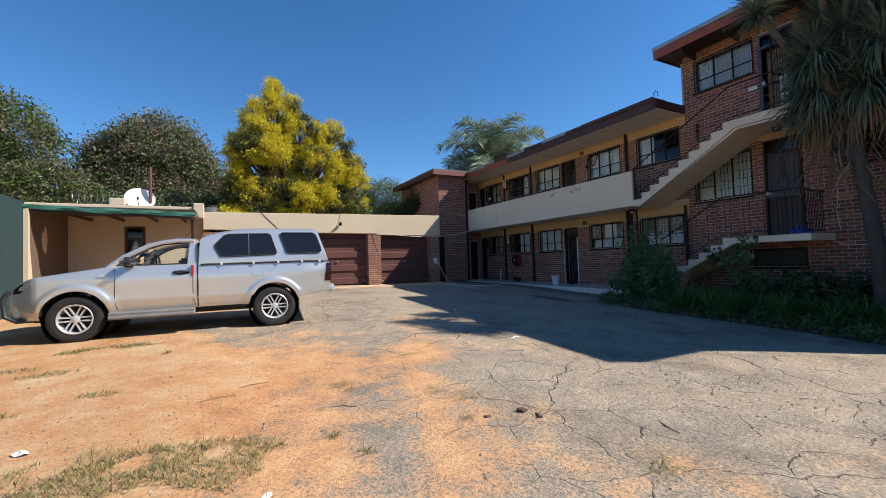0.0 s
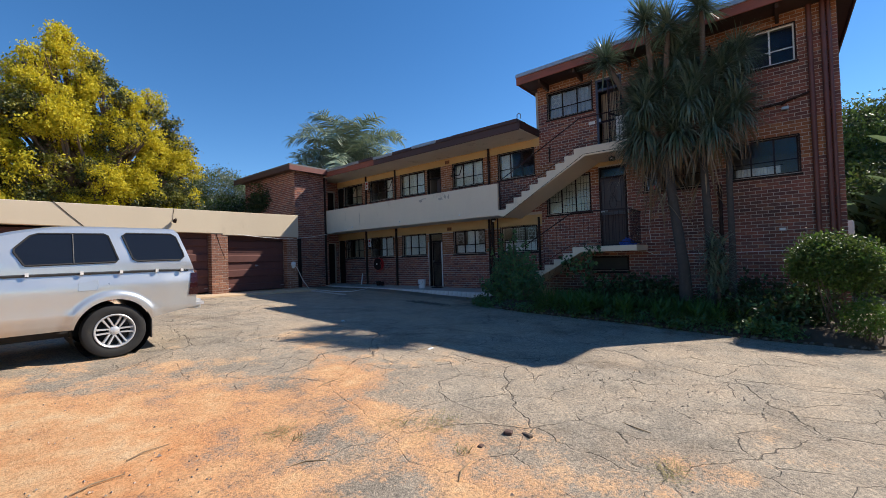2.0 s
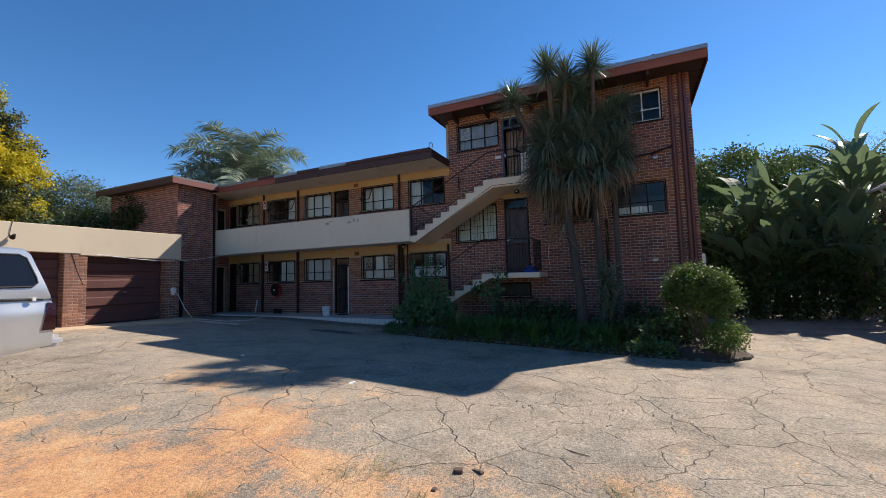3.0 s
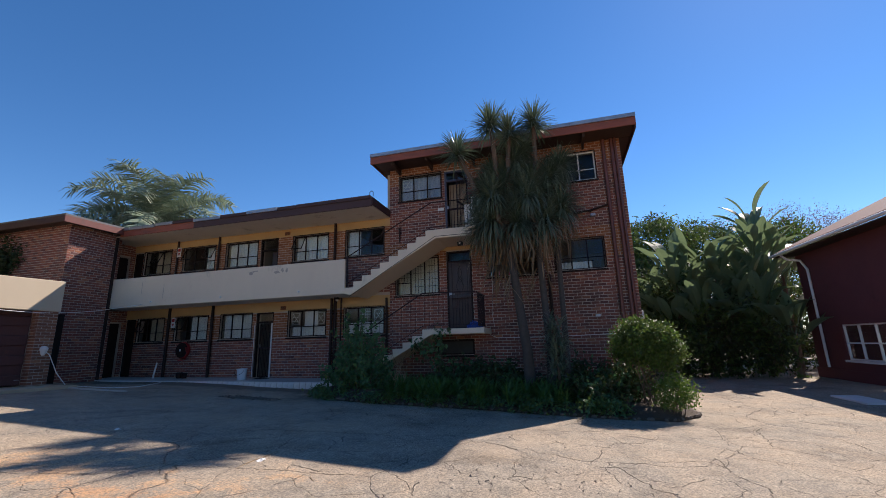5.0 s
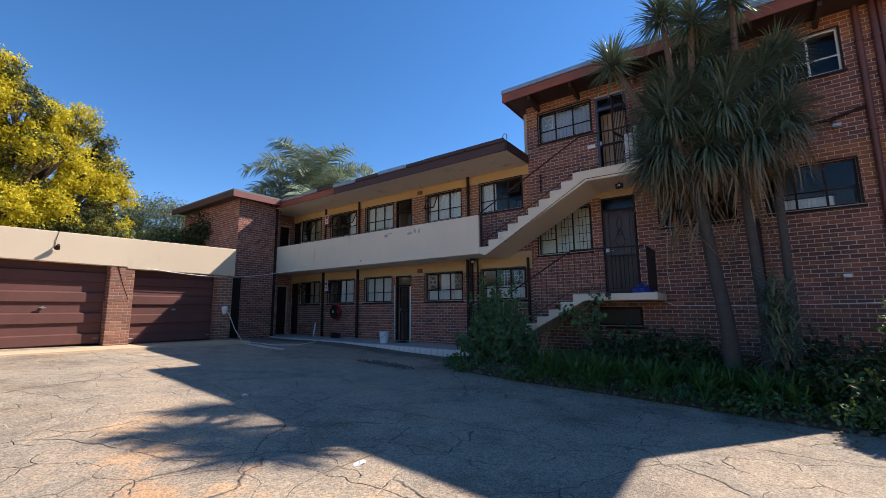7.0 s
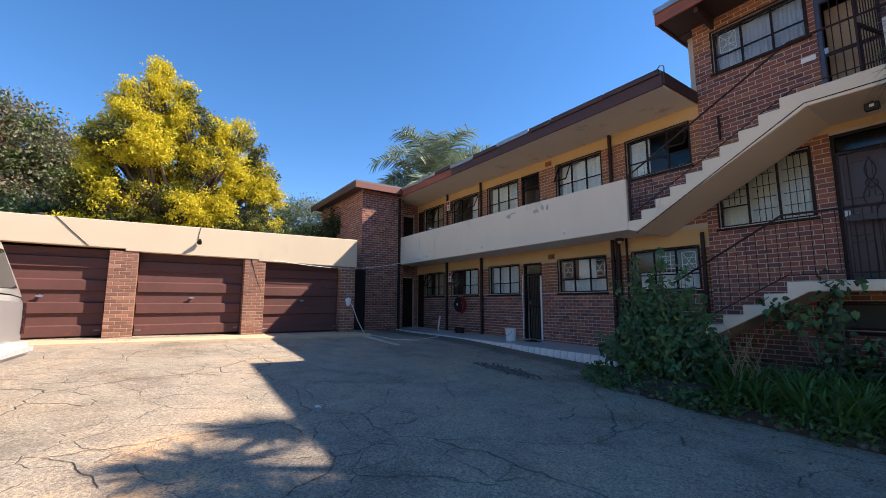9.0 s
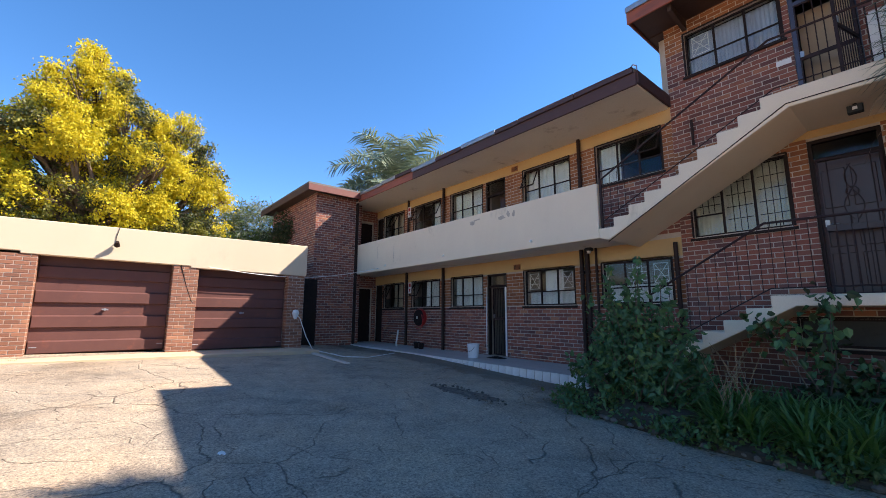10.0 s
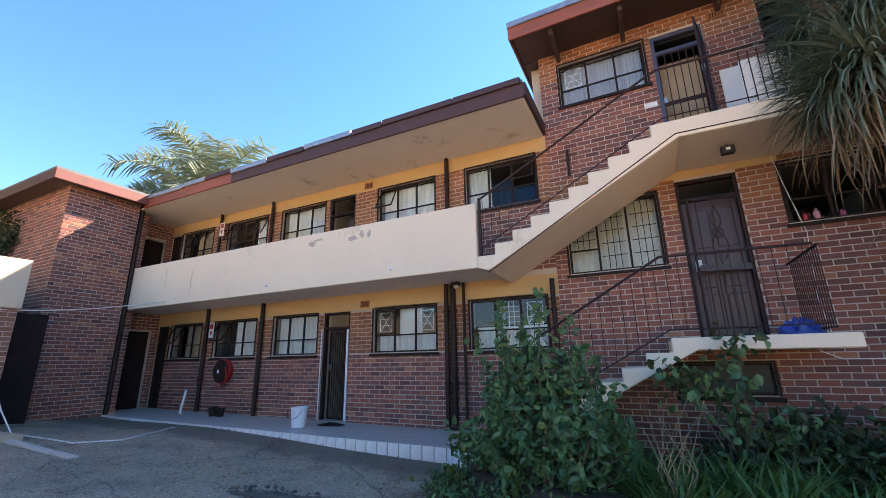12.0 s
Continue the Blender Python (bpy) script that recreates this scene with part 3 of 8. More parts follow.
# far end of the recess, with a dark doorway on each storey
g = Geo()
wall_with_openings(g, facing_y(LEFT), 10.4, FX, 0.3, 5.78, 0.25, [(11.05, 11.85, 0.5, 2.6), (11.2, 11.85, 3.2, 5.2)])
wall_end = tagged(part("wall_end", g, m_mortar), "brown brick end wall with dark doorways", "wall", kind="structure")
brickwork("bricks", facing_y(LEFT), brick_rects(10.4, FX, 0.35, 5.75, [(11.05, 11.85, 0.5, 2.6), (11.2, 11.85, 3.2, 5.2)]), m_brick, wall_end)

# stair tower
TX0, TX1, TY, TB = 9.1, 10.62, 17.8, 22.4
g = Geo().box(TX0, TX1, TY, TY + 0.25, 0.2, 5.9).box(TX0, TX0 + 0.25, TY + 0.25, TB, 0.2, 5.9).box(TX1 - 0.25, TX1, TY + 0.25, TB, 0.2, 5.9).box(TX0, TX1, TB - 0.25, TB, 0.2, 5.9)
wall_tower = tagged(part("wall_tower", g, m_mortar), "brown face-brick stair tower", "wall", kind="structure")
one, rects = split_bricks(brick_rects(TX0, TX1, 0.3, 5.85), (TX0 - 0.1, TX1 + 0.1, 2.8, 5.9))
LAY.append(("y", TY, one, wall_tower, m_brick1))
brickwork("bricks", facing_y(TY), rects, m_brick, wall_tower)
brickwork("bricks", lambda u, v, d: (TX0 + d, u, v), brick_rects(TY + 0.005, TB, 0.3, 5.85), m_brick, wall_tower)
g = Geo().box(TX1, 10.95, TY + 0.15, LEFT, 0.3, 5.7)
wall_pier = tagged(part("wall_pier", g, m_mortar), "narrow brick pier beside the stair tower", "wall", kind="structure")
brickwork("bricks", facing_y(TY + 0.15), brick_rects(TX1 + 0.01, 10.95, 0.35, 5.68), m_brick, wall_pier)

pg = thing("passage_gate", "dark sheet gate closing the passage beside the tower", "gate", kind="structure")
part("sheet", Geo().box(8.27, 9.09, 17.35, 17.39, 0.55, 2.75), m_frame, pg)
part("frame_bar", Geo().box(8.27, 9.09, 17.33, 17.35, 1.5, 1.56), m_frame, pg)

# ---- roofs ----
def sloped_roof(name, x0, x1, y0, y1, z0, z1, t, mat, label):
    put = lambda u, v, d: (u, d, v)
    return tagged(part(name, Geo().prism([(x0, z0), (x1, z1), (x1, z1 + t), (x0, z0 + t)], y0, y1, put), mat), label, "roof", kind="structure")


sloped_roof("roof_low", 10.6, 19.4, SPLIT + 0.02, 23.2, 5.96, 5.70, 0.06, m_roof, "low-pitched sheet-metal roof of the two-storey wing")
sloped_roof("roof_tall", 11.17, 19.4, -0.48, 7.68, 7.63, 7.2, 0.06, m_roof, "low-pitched sheet-metal roof of the three-storey block")
sloped_roof("roof_tower", 8.65, 10.98, 17.42, 22.7, 5.98, 5.99, 0.06, m_roof, "sheet-metal roof of the stair tower")
# soffits
tagged(part("ceiling_eave", Geo().box(10.66, FX, SPLIT + 0.03, LEFT, 5.715, 5.755), m_soffit), "stained cream eave soffit of the lower roof", "ceiling", kind="structure")
tagged(part("ceiling_eave", Geo().box(11.22, FX, -0.45, 7.62, 7.42, 7.45).box(FX, 14.5, 7.34, 7.62, 7.40, 7.43).box(FX, 19.0, -0.45, RIGHT, 7.40, 7.43), m_timber), "dark timber eave soffit of the tall roof", "ceiling", kind="structure")
tagged(part("ceiling_eave", Geo().box(8.72, 10.9, 17.45, TY, 5.82, 5.85).box(8.72, TX0, TY, 22.5, 5.82, 5.85), m_timber), "dark timber soffit of the tower roof", "ceiling", kind="structure")
# fascias
def fascia(name, boxes, mat, label):
    g = Geo()
    for b in boxes:
        g.box(*b)
    return tagged(part(name, g, mat, bevel=0.008), label, "fascia", kind="structure")


fascia("trim_fascia_low", [(10.60, 10.64, SPLIT + 0.01, 14.2, 5.70, 5.95)], m_fascia, "dark maroon fascia board with flaking paint")
fascia("trim_fascia_low", [(10.60, 10.64, 14.2, 17.6, 5.70, 5.95)], m_fascia_r, "orange-red fascia board with flaking paint")
fascia("trim_fascia_low", [(10.64, FX, SPLIT - 0.02, SPLIT + 0.02, 5.74, 5.99)], m_fascia, "dark maroon verge board at the roof end")
fascia("trim_fascia_tall", [(11.17, 11.21, -0.48, 7.68, 7.36, 7.63)], m_fascia_r, "orange-red fascia board of the tall roof")
fascia("trim_fascia_tall", [(11.21, 14.5, 7.64, 7.68, 7.38, 7.62)], m_fascia_t, "oxide-red verge board of the tall roof")
fascia("trim_fascia_tall", [(11.21, 19.3, -0.48, -0.44, 7.28, 7.58)], m_fascia, "dark verge board of the tall roof")
fascia("trim_fascia_tower", [(8.65, 10.98, 17.42, 17.46, 5.76, 5.99)], m_fascia_t, "oxide-red fascia board of the tower roof")
fascia("trim_fascia_tower", [(8.65, 8.69, 17.46, 22.7, 5.76, 5.99)], m_fascia, "dark verge board of the tower roof")
for y0, y1 in ((-0.48, 2.1), (2.12, 4.9), (4.92, 7.68)):
    tagged(part("roof_edge_sheet", Geo().box(11.13, 11.17, y0, y1, 7.60, 7.70).box(11.13, 11.5, y0, y1, 7.70, 7.712), m_steel), "galvanised drip edge lifted along the roof", "roof edge", kind="structure")
y = SPLIT + 0.05
rng = random.Random(5)
while y < 17.3:
    w = rng.uniform(0.7, 1.5)
    dz = rng.uniform(-0.015, 0.02)
    tagged(part("roof_edge_sheet", Geo().box(10.56, 10.60, y, min(y + w - 0.02, 17.5), 5.93 + dz, 6.02 + dz).box(10.56, 11.2, y, min(y + w - 0.02, 17.5), 6.025 + dz, 6.035 + dz), m_steel if rng.random() < 0.5 else m_fascia), "buckled roof edge flashing in short lengths", "roof edge", kind="structure")
    y += w
for y in (0.9, 2.6, 4.3, 5.75, 6.9):
    r = thing("rafter_end", "dark timber rafter end under the eave", "rafter", group="rafter ends", kind="structure")
    part("beam", Geo().prism([(11.3, 7.28), (FX, 7.2), (FX, 7.42), (11.3, 7.40)], y, y + 0.07, lambda u, v, d: (u, d, v)), m_timber, r)

# ---- balcony, landing and stairs ----
tagged(part("balcony_slab", Geo().box(BX + 0.10, FX, 8.2, LEFT, 3.09, 3.2), m_soffit), "cream-painted concrete balcony slab", "slab", kind="structure")
tagged(part("balcony_wall", Geo().box(BX, BX + 0.10, 8.3, 17.95, 3.06, 4.135), m_plaster, bevel=0.012), "cream plastered balcony parapet with peeling patches", "balcony", kind="structure")

NU, U0, U1, ZU0, ZU1 = 9, 8.3, 5.67, 3.24, 4.78


def stair_polygon(y0, y1, z0, z1, n, land_end, soff_a, soff_b, soff_c):
    pts = [(y0, z0)]
    run, rise = (y1 - y0) / n, (z1 - z0) / n
    for k in range(n):
        pts += [(y0 + run * (k + 1), z0 + rise * k), (y0 + run * (k + 1), z0 + rise * (k + 1))]
    pts += [(land_end, z1), (land_end, soff_c), soff_b, soff_a]
    return pts


pu = lambda u, v, d: (BX + d, u, v)
poly = stair_polygon(U0, U1, ZU0, ZU1, NU, 3.7, (8.3, 3.06), (5.35, 4.52), 4.5)
poly = poly[:-1] + [(8.12, 3.0), (8.3, 3.06)]
upper = thing("upper_stairs", "cream-plastered concrete stairs with chipped treads against the brick wall", "stairs", kind="structure")
part("flight", Geo().prism(poly, 0.0, FX - BX - 0.01, pu), m_plaster, upper, bevel=0.01)
part("drip_groove", Geo().tube([(BX - 0.003, 8.12, 2.97), (BX - 0.003, 5.38, 4.575), (BX - 0.003, 3.7, 4.56)], 0.008, 6), m_pipe, upper, "dark drip line along the stair edge")
poly = stair_polygon(7.62, 5.82, 0.87, 1.9, 6, 4.05, (7.62, 0.62), (5.55, 1.75), 1.74)
lower = thing("lower_stairs", "cream-edged concrete entrance stairs and landing", "stairs", kind="structure")
part("flight", Geo().prism(poly, 0.0, FX - BX - 0.01, pu), m_plaster, lower, bevel=0.012)

# tiled terrace
g = Geo()
g.prism([(8.6, 0.0), (18.6, 0.2), (18.6, 0.585), (8.6, 0.485)], 10.62, FX + 0.02, lambda u, v, d: (d, u, v))
terrace = tagged(part("terrace", g, m_conc), "tiled terrace step along the ground floor", "terrace", kind="structure")

# ---- garages ----
GY = 16.2
g = Geo().prism([(-0.85, 2.92), (2.28, 2.885), (2.28, 2.835), (5.3, 2.80), (5.3, 2.755), (8.26, 2.72), (8.26, 3.62), (-0.85, 3.52)], GY, GY + 0.22, facing_y(0))
tagged(part("wall_garage_fascia", g, m_garage_pl, bevel=0.012), "cream plastered parapet above the garages", "wall", kind="structure")
g = Geo().box(-0.85, 8.26, GY + 0.22, 22.0, 3.2, 3.3).box(-0.85, 8.26, 21.8, 22.0, 0.3, 3.2).box(8.06, 8.26, GY + 0.5, 21.8, 0.3, 3.2).box(-0.85, -0.65, GY + 0.5, 21.8, 0.3, 3.2)
tagged(part("wall_garage_box", g, m_garage_pl), "plastered garage walls and flat concrete roof", "garage", kind="structure")
PILLARS = [(-0.85, -0.35), (1.99, 2.55), (4.95, 5.49), (7.76, 8.22)]
for a, b in PILLARS:
    z = ground_z((a + b) / 2, GY) - 0.05
    p = thing("brick_pillar", "brown face-brick pillar between garage doors", "pillar", group="garage pillars", kind="structure")
    part("core", Geo().box(a, b, GY + 0.03, GY + 0.6, z, 2.83), m_mortar, p)
    LAY.append(("y", GY + 0.03, brick_rects(a, b, z + 0.02, 2.83), p, m_brick_p))
    side = brick_rects(GY + 0.035, GY + 0.3, z + 0.02, 2.83)
    LAY.append(("x", a, side, p, m_brick_p))
    LAY.append(("-x", b, side, p, m_brick_p))
for k in range(3):
    a, b = PILLARS[k][1], PILLARS[k + 1][0]
    zg = ground_z((a + b) / 2, GY + 0.4)
    gd = thing("garage_door", "dark brown ribbed steel garage door, closed", "garage door", ((a + b) / 2, GY + 0.29, zg), group="garage doors")
    w = (b - a) / 2 - 0.01
    hgt = 2.86 - zg
    part("door_leaf", Geo().box(-w, w, 0.03, 0.06, 0.02, hgt), m_door, gd)
    for zz in (0.02, 0.55, 1.08, 1.61):
        part("rib", Geo().prism([(-0.0, zz), (-0.055, zz + 0.02), (-0.055, zz + 0.25), (0.0, zz + 0.28)], -w + 0.02, w - 0.02, lambda u, v, d: (d, 0.03 + u, v)), m_door, gd, bevel=0.004)
    hh = part("handle", Geo().box(-0.06, 0.06, -0.045, -0.028, 0.94, 0.972).box(-0.014, 0.014, -0.04, 0.03, 0.925, 0.985), m_steel, gd, "small steel handle")
    for sx in (-w + 0.1, w - 0.1):
        part("bolt", Geo().box(sx - 0.04, sx + 0.04, -0.02, 0.03, 0.14, 0.18).tube([(sx - 0.06, -0.02, 0.16), (sx + 0.06, -0.02, 0.16)], 0.012, 8), m_steel, gd, "bright slide bolt")
g = Geo()
zl, zr = ground_z(-0.85, GY) + 0.03, ground_z(8.2, GY) + 0.03
g.prism([(-0.85, zl - 0.3), (8.3, zr - 0.3), (8.3, zr), (-0.85, zl)], 15.1, GY + 0.6, facing_y(0))
tagged(part("pavement_apron", g, m_apron, bevel=0.01), "sandy concrete apron before the garages", "apron", kind="structure")

# ---- windows, doors, curtains ----
wcount = [0]


def bars(g, x, y0, y1, z0, z1, kind):
    """Burglar bars behind the glass."""
    if kind == "lattice":
        for k in range(1, 4):
            u = y0 + (y1 - y0) * k / 4
            g.box(x, x + 0.008, u - 0.006, u + 0.006, z0, z1)
        for k in range(1, 5):
            v = z0 + (z1 - z0) * k / 5
            g.box(x + 0.008, x + 0.016, y0, y1, v - 0.006, v + 0.006)
    else:
        yc, zc, w, h = (y0 + y1) / 2, (z0 + z1) / 2, (y1 - y0) * 0.36, (z1 - z0) * 0.42
        for s in (-1, 1):
            g.tube([(x, yc - w * s, zc - h), (x, yc, zc), (x, yc - w * s, zc + h)], 0.007, 5)
            g.tube([(x, yc + w * s, zc - h), (x, yc + w * s, zc + h)], 0.007, 5)
            g.tube([(x, yc - w, zc + h * s), (x, yc + w, zc + h * s)], 0.007, 5)
            g.tube([(x, yc - w, zc + h * s * 0.35), (x, yc + w, zc + h * s * 0.35)], 0.006, 5)
    return g


def curtain(y0, y1, z0, z1, mat, label, x=FX + 0.2, waves=9, seed=0):
    rng = random.Random(seed)
    n = int((y1 - y0) / 0.012)
    ph = rng.uniform(0, 6)
    rings = []
    for i in range(n + 1):
        u = y0 + (y1 - y0) * i / n
        s = math.sin(ph + waves * (u - y0) * 6.3) + 0.6 * math.sin(ph * 2 + waves * 2.7 * (u - y0) * 6.3)
        rings.append([(x + 0.018 * s, u, z0), (x + 0.012 * s, u, (z0 + z1) / 2), (x + 0.008 * s, u, z1)])
    c = thing("curtain", label, "curtain")
    part("cloth", Geo().loft(rings), mat, c, smooth=True)
    part("curtain_rail", Geo().tube([(x, y0 - 0.05, z1 + 0.01), (x, y1 + 0.05, z1 + 0.01)], 0.01, 6), m_frame, c)


def steel_window(y0, y1, z0, z1, label, cols=3, split=0.38, barkind=(), opened=(), frame_mat=None, full=()):
    """A steel casement in the facade: frame with mullions, panes, sill."""
    fm = frame_mat or m_frame
    wcount[0] += 1
    w = thing("window_%d" % wcount[0], label, "window", kind="structure")
    x0, x1 = FX + 0.05, FX + 0.085
    t = 0.032
    zs = z0 + (z1 - z0) * split
    g = Geo()
    g.box(x0, x1, y0, y0 + t, z0, z1).box(x0, x1, y1 - t, y1, z0, z1).box(x0, x1, y0 + t, y1 - t, z0, z0 + t).box(x0, x1, y0 + t, y1 - t, z1 - t, z1)
    us = [y0 + (y1 - y0) * k / cols for k in range(cols + 1)]
    for u in us[1:-1]:
        g.box(x0, x1, u - t * 0.55, u + t * 0.55, z0 + t, z1 - t)
    for k, (a, b) in enumerate(zip(us[:-1], us[1:])):
        if k in full:
            continue
        g.box(x0 + 0.004, x1 - 0.004, a + t * 0.55, b - t * 0.55, zs - t * 0.4, zs + t * 0.4)
    part("window_frame", g, fm, w)
    part("window_sill", Geo().prism([(FX - 0.05, z0 - 0.075), (FX + 0.1, z0 - 0.05), (FX + 0.1, z0 - 0.001), (FX - 0.05, z0 - 0.025)], y0 - 0.06, y1 + 0.06, lambda u, v, d: (u, d, v)), m_frame, w)
    part("window_head", Geo().box(FX - 0.012, FX + 0.09, y0 - 0.03, y1 + 0.03, z1 + 0.001, z1 + 0.03).box(FX - 0.012, FX + 0.09, y0 - 0.035, y0 - 0.001, z0, z1).box(FX - 0.012, FX + 0.09, y1 + 0.001, y1 + 0.035, z0, z1), m_frame, w)
    for k, (a, b) in enumerate(zip(us[:-1], us[1:])):
        for lo, hi, up in ((z0 + t, z1 - t, False),) if k in full else ((z0 + t, zs - t * 0.4, False), (zs + t * 0.4, z1 - t, True)):
            if up and k in opened:
                hgt = hi - lo
                mm = Matrix.Translation((x0, 0, hi)) @ Matrix.Rotation(radians(26), 4, "Y")
                gg = Geo()
                for q in ((0, 0.02, a + 0.02, a + 0.045, -hgt, 0), (0, 0.02, b - 0.045, b - 0.02, -hgt, 0), (0, 0.02, a + 0.045, b - 0.045, -hgt, -hgt + 0.03), (0, 0.02, a + 0.045, b - 0.045, -0.03, 0)):
                    gg.box(*q, mm)
                part("sash", gg, fm, w, "top-hung sash standing open")
                ob = part("pane", Geo().box(0.008, 0.012, a + 0.045, b - 0.045, -hgt + 0.03, -0.03, mm), m_glass, w)
            else:
                ob = part("pane", Geo().box(x0 + 0.014, x0 + 0.018, a + t * 0.3, b - t * 0.3, lo - 0.004, hi + 0.004), m_glass, w)
            ob.visible_shadow = False
    for k, kd in barkind:
        a, b = us[k], us[k + 1]
        part("burglar_bar", bars(Geo(), x1 + 0.02, a + 0.05, b - 0.05, z0 + 0.05 if k in full else zs + 0.04, z1 - 0.05, kd), m_white if split != 0.33 else m_frame, w, "burglar bars behind the glass")
    return w


# blue-grey cloth colour that paints the sky's reflection in the top window
m_sky_tone = worn("sky_reflection_grey", (0.42, 0.44, 0.50), (0.34, 0.36, 0.42), None, 2, 90, 0.9, bumps=0.1)
LG = "dark steel casement window with three lights"
steel_window(*WG[0], *GZ, LG + " beside the dark recess", opened=(2,))
steel_window(*WG[1], *GZ, LG + ", one sash ajar", opened=(2,), barkind=((0, "diamond"),))
steel_window(*WG[2], *GZ, LG + " and white curtains")
steel_window(*WG[3], *GZ, LG + " and diamond burglar bars", barkind=((0, "diamond"), (2, "diamond")))
steel_window(*WG[4], *GZ, LG + " behind the shrub", barkind=((0, "diamond"), (1, "lattice")))
steel_window(*WU[0], *UZ, LG + " above the balcony", opened=(1,))
steel_window(*WU[1], *UZ, LG + " with sashes ajar", opened=(0, 2))
steel_window(*WU[2], *UZ, LG + " and lace curtain", barkind=((0, "diamond"),))
steel_window(*WU[3], *UZ, LG + ", side sash open", opened=(2,))
steel_window(*WU[4], *UZ, LG + " with vertical bars", barkind=((2, "diamond"),), opened=(0,))
steel_window(*W3, LG + " under the tall eave", barkind=((2, "diamond"),))
steel_window(*W3M, LG + " behind the dragon tree")
steel_window(*W3R, "steel casement window with pale painted frame", frame_mat=m_white)
steel_window(*W2, LG + " and white bars below the stairs", barkind=((0, "lattice"), (1, "lattice"), (2, "lattice")), split=0.33, full=(0, 1))
steel_window(*W2M, LG + " with bottles on the sill")
steel_window(*W2R, LG + " above the flower bed")
wb = steel_window(*WB, "low dark basement window under the landing", cols=1, split=0.06)
# opaque dull dark pane used instead of clear glass
m_dull_pane = worn("dull_dark_pane", (0.05, 0.048, 0.042), (0.035, 0.034, 0.03), (0.025, 0.024, 0.02), 4, 60, 0.7, bumps=0.05)
for ch in wb.children:
    if ch.name.startswith("pane"):
        ch.data.materials[0] = m_dull_pane
curtain(12.7, 13.98, GZ[0] + 0.02, GZ[1] - 0.02, m_curtain, "white gathered curtain behind a window", seed=1)
curtain(9.72, 11.1, GZ[0] + 0.02, GZ[0] + 0.34, m_curtain, "white half curtain behind a barred window", seed=2)
# white cloth added to paint the bright reflection in the centre pane
curtain(10.1, 10.6, GZ[0] + 0.34, GZ[1] - 0.02, m_curtain, "white cloth standing for the reflection in the middle light", seed=3, waves=1)
curtain(7.6, 8.9, GZ[0] + 0.02, GZ[0] + 0.4, m_curtain, "white half curtain behind a shrub", seed=4)
curtain(14.7, 15.5, GZ[0] + 0.02, GZ[1] - 0.02, m_curtain, "pale curtain drawn partly aside", seed=5)
curtain(16.7, 17.5, GZ[0] + 0.02, GZ[1] - 0.02, m_beige, "beige curtain drawn partly aside", seed=6)
curtain(12.65, 14.0, UZ[0] + 0.02, UZ[1] - 0.02, m_curtain, "white gathered curtain on the upper floor", seed=7)
curtain(9.72, 11.05, UZ[0] + 0.02, UZ[1] - 0.02, m_curtain, "white plain curtain on the upper floor", seed=8)
curtain(16.75, 17.6, UZ[0] + 0.02, UZ[1] - 0.02, m_beige, "rust-coloured curtain on the upper floor", seed=9)
curtain(14.6, 15.1, UZ[0] + 0.02, UZ[1] - 0.02, m_curtain, "white curtain pulled to one side", seed=10)
curtain(8.5, 8.95, UZ[0] + 0.02, UZ[1] - 0.02, m_curtain, "white curtain pulled to one side", seed=11)
# this cloth stands in for the sky reflected in the panes
curtain(5.55, 6.95, W3[2] + 0.02, W3[3] - 0.02, m_sky_tone, "blue-grey cloth for sky reflection and pale blind under the tall eave", seed=12)
curtain(5.7, 7.08, W2[2] + 0.02, W2[3] - 0.02, m_linen, "cream curtain behind a barred stair window", seed=14)
curtain(1.0, 1.9, W2R[2] + 0.02, W2R[2] + 0.25, m_curtain, "low white curtain behind a window", seed=15)

m_gate = worn("dark_gate_steel", (0.03, 0.018, 0.02), (0.045, 0.025, 0.025), (0.02, 0.015, 0.02), 3, 60, 0.55, bumps=0.1)
dull(m_gate)
m_blueframe = worn("blue_grey_frame", (0.06, 0.07, 0.12), (0.045, 0.05, 0.09), (0.03, 0.02, 0.02), 3, 60, 0.45, bumps=0.1)


def door_frame(g, y0, y1, z0, z1, x0=FX + 0.02, x1=FX + 0.12, t=0.05, trans=None):
    g.box(x0, x1, y0, y0 + t, z0, z1).box(x0, x1, y1 - t, y1, z0, z1).box(x0, x1, y0 + t, y1 - t, z1 - t, z1)
    if trans:
        g.box(x0, x1, y0 + t, y1 - t, trans, trans + t)
    return g


def gate_geo(w, h, mid=0.95, bars_n=7):
    """A security gate in its own plane: y across, z up."""
    g = Geo()
    g.box(-0.015, 0.015, 0, 0.03, 0, h).box(-0.015, 0.015, w - 0.03, w, 0, h).box(-0.015, 0.015, 0.03, w - 0.03, 0, 0.03).box(-0.015, 0.015, 0.03, w - 0.03, h - 0.03, h).box(-0.015, 0.015, 0.03, w - 0.03, mid, mid + 0.06)
    return g


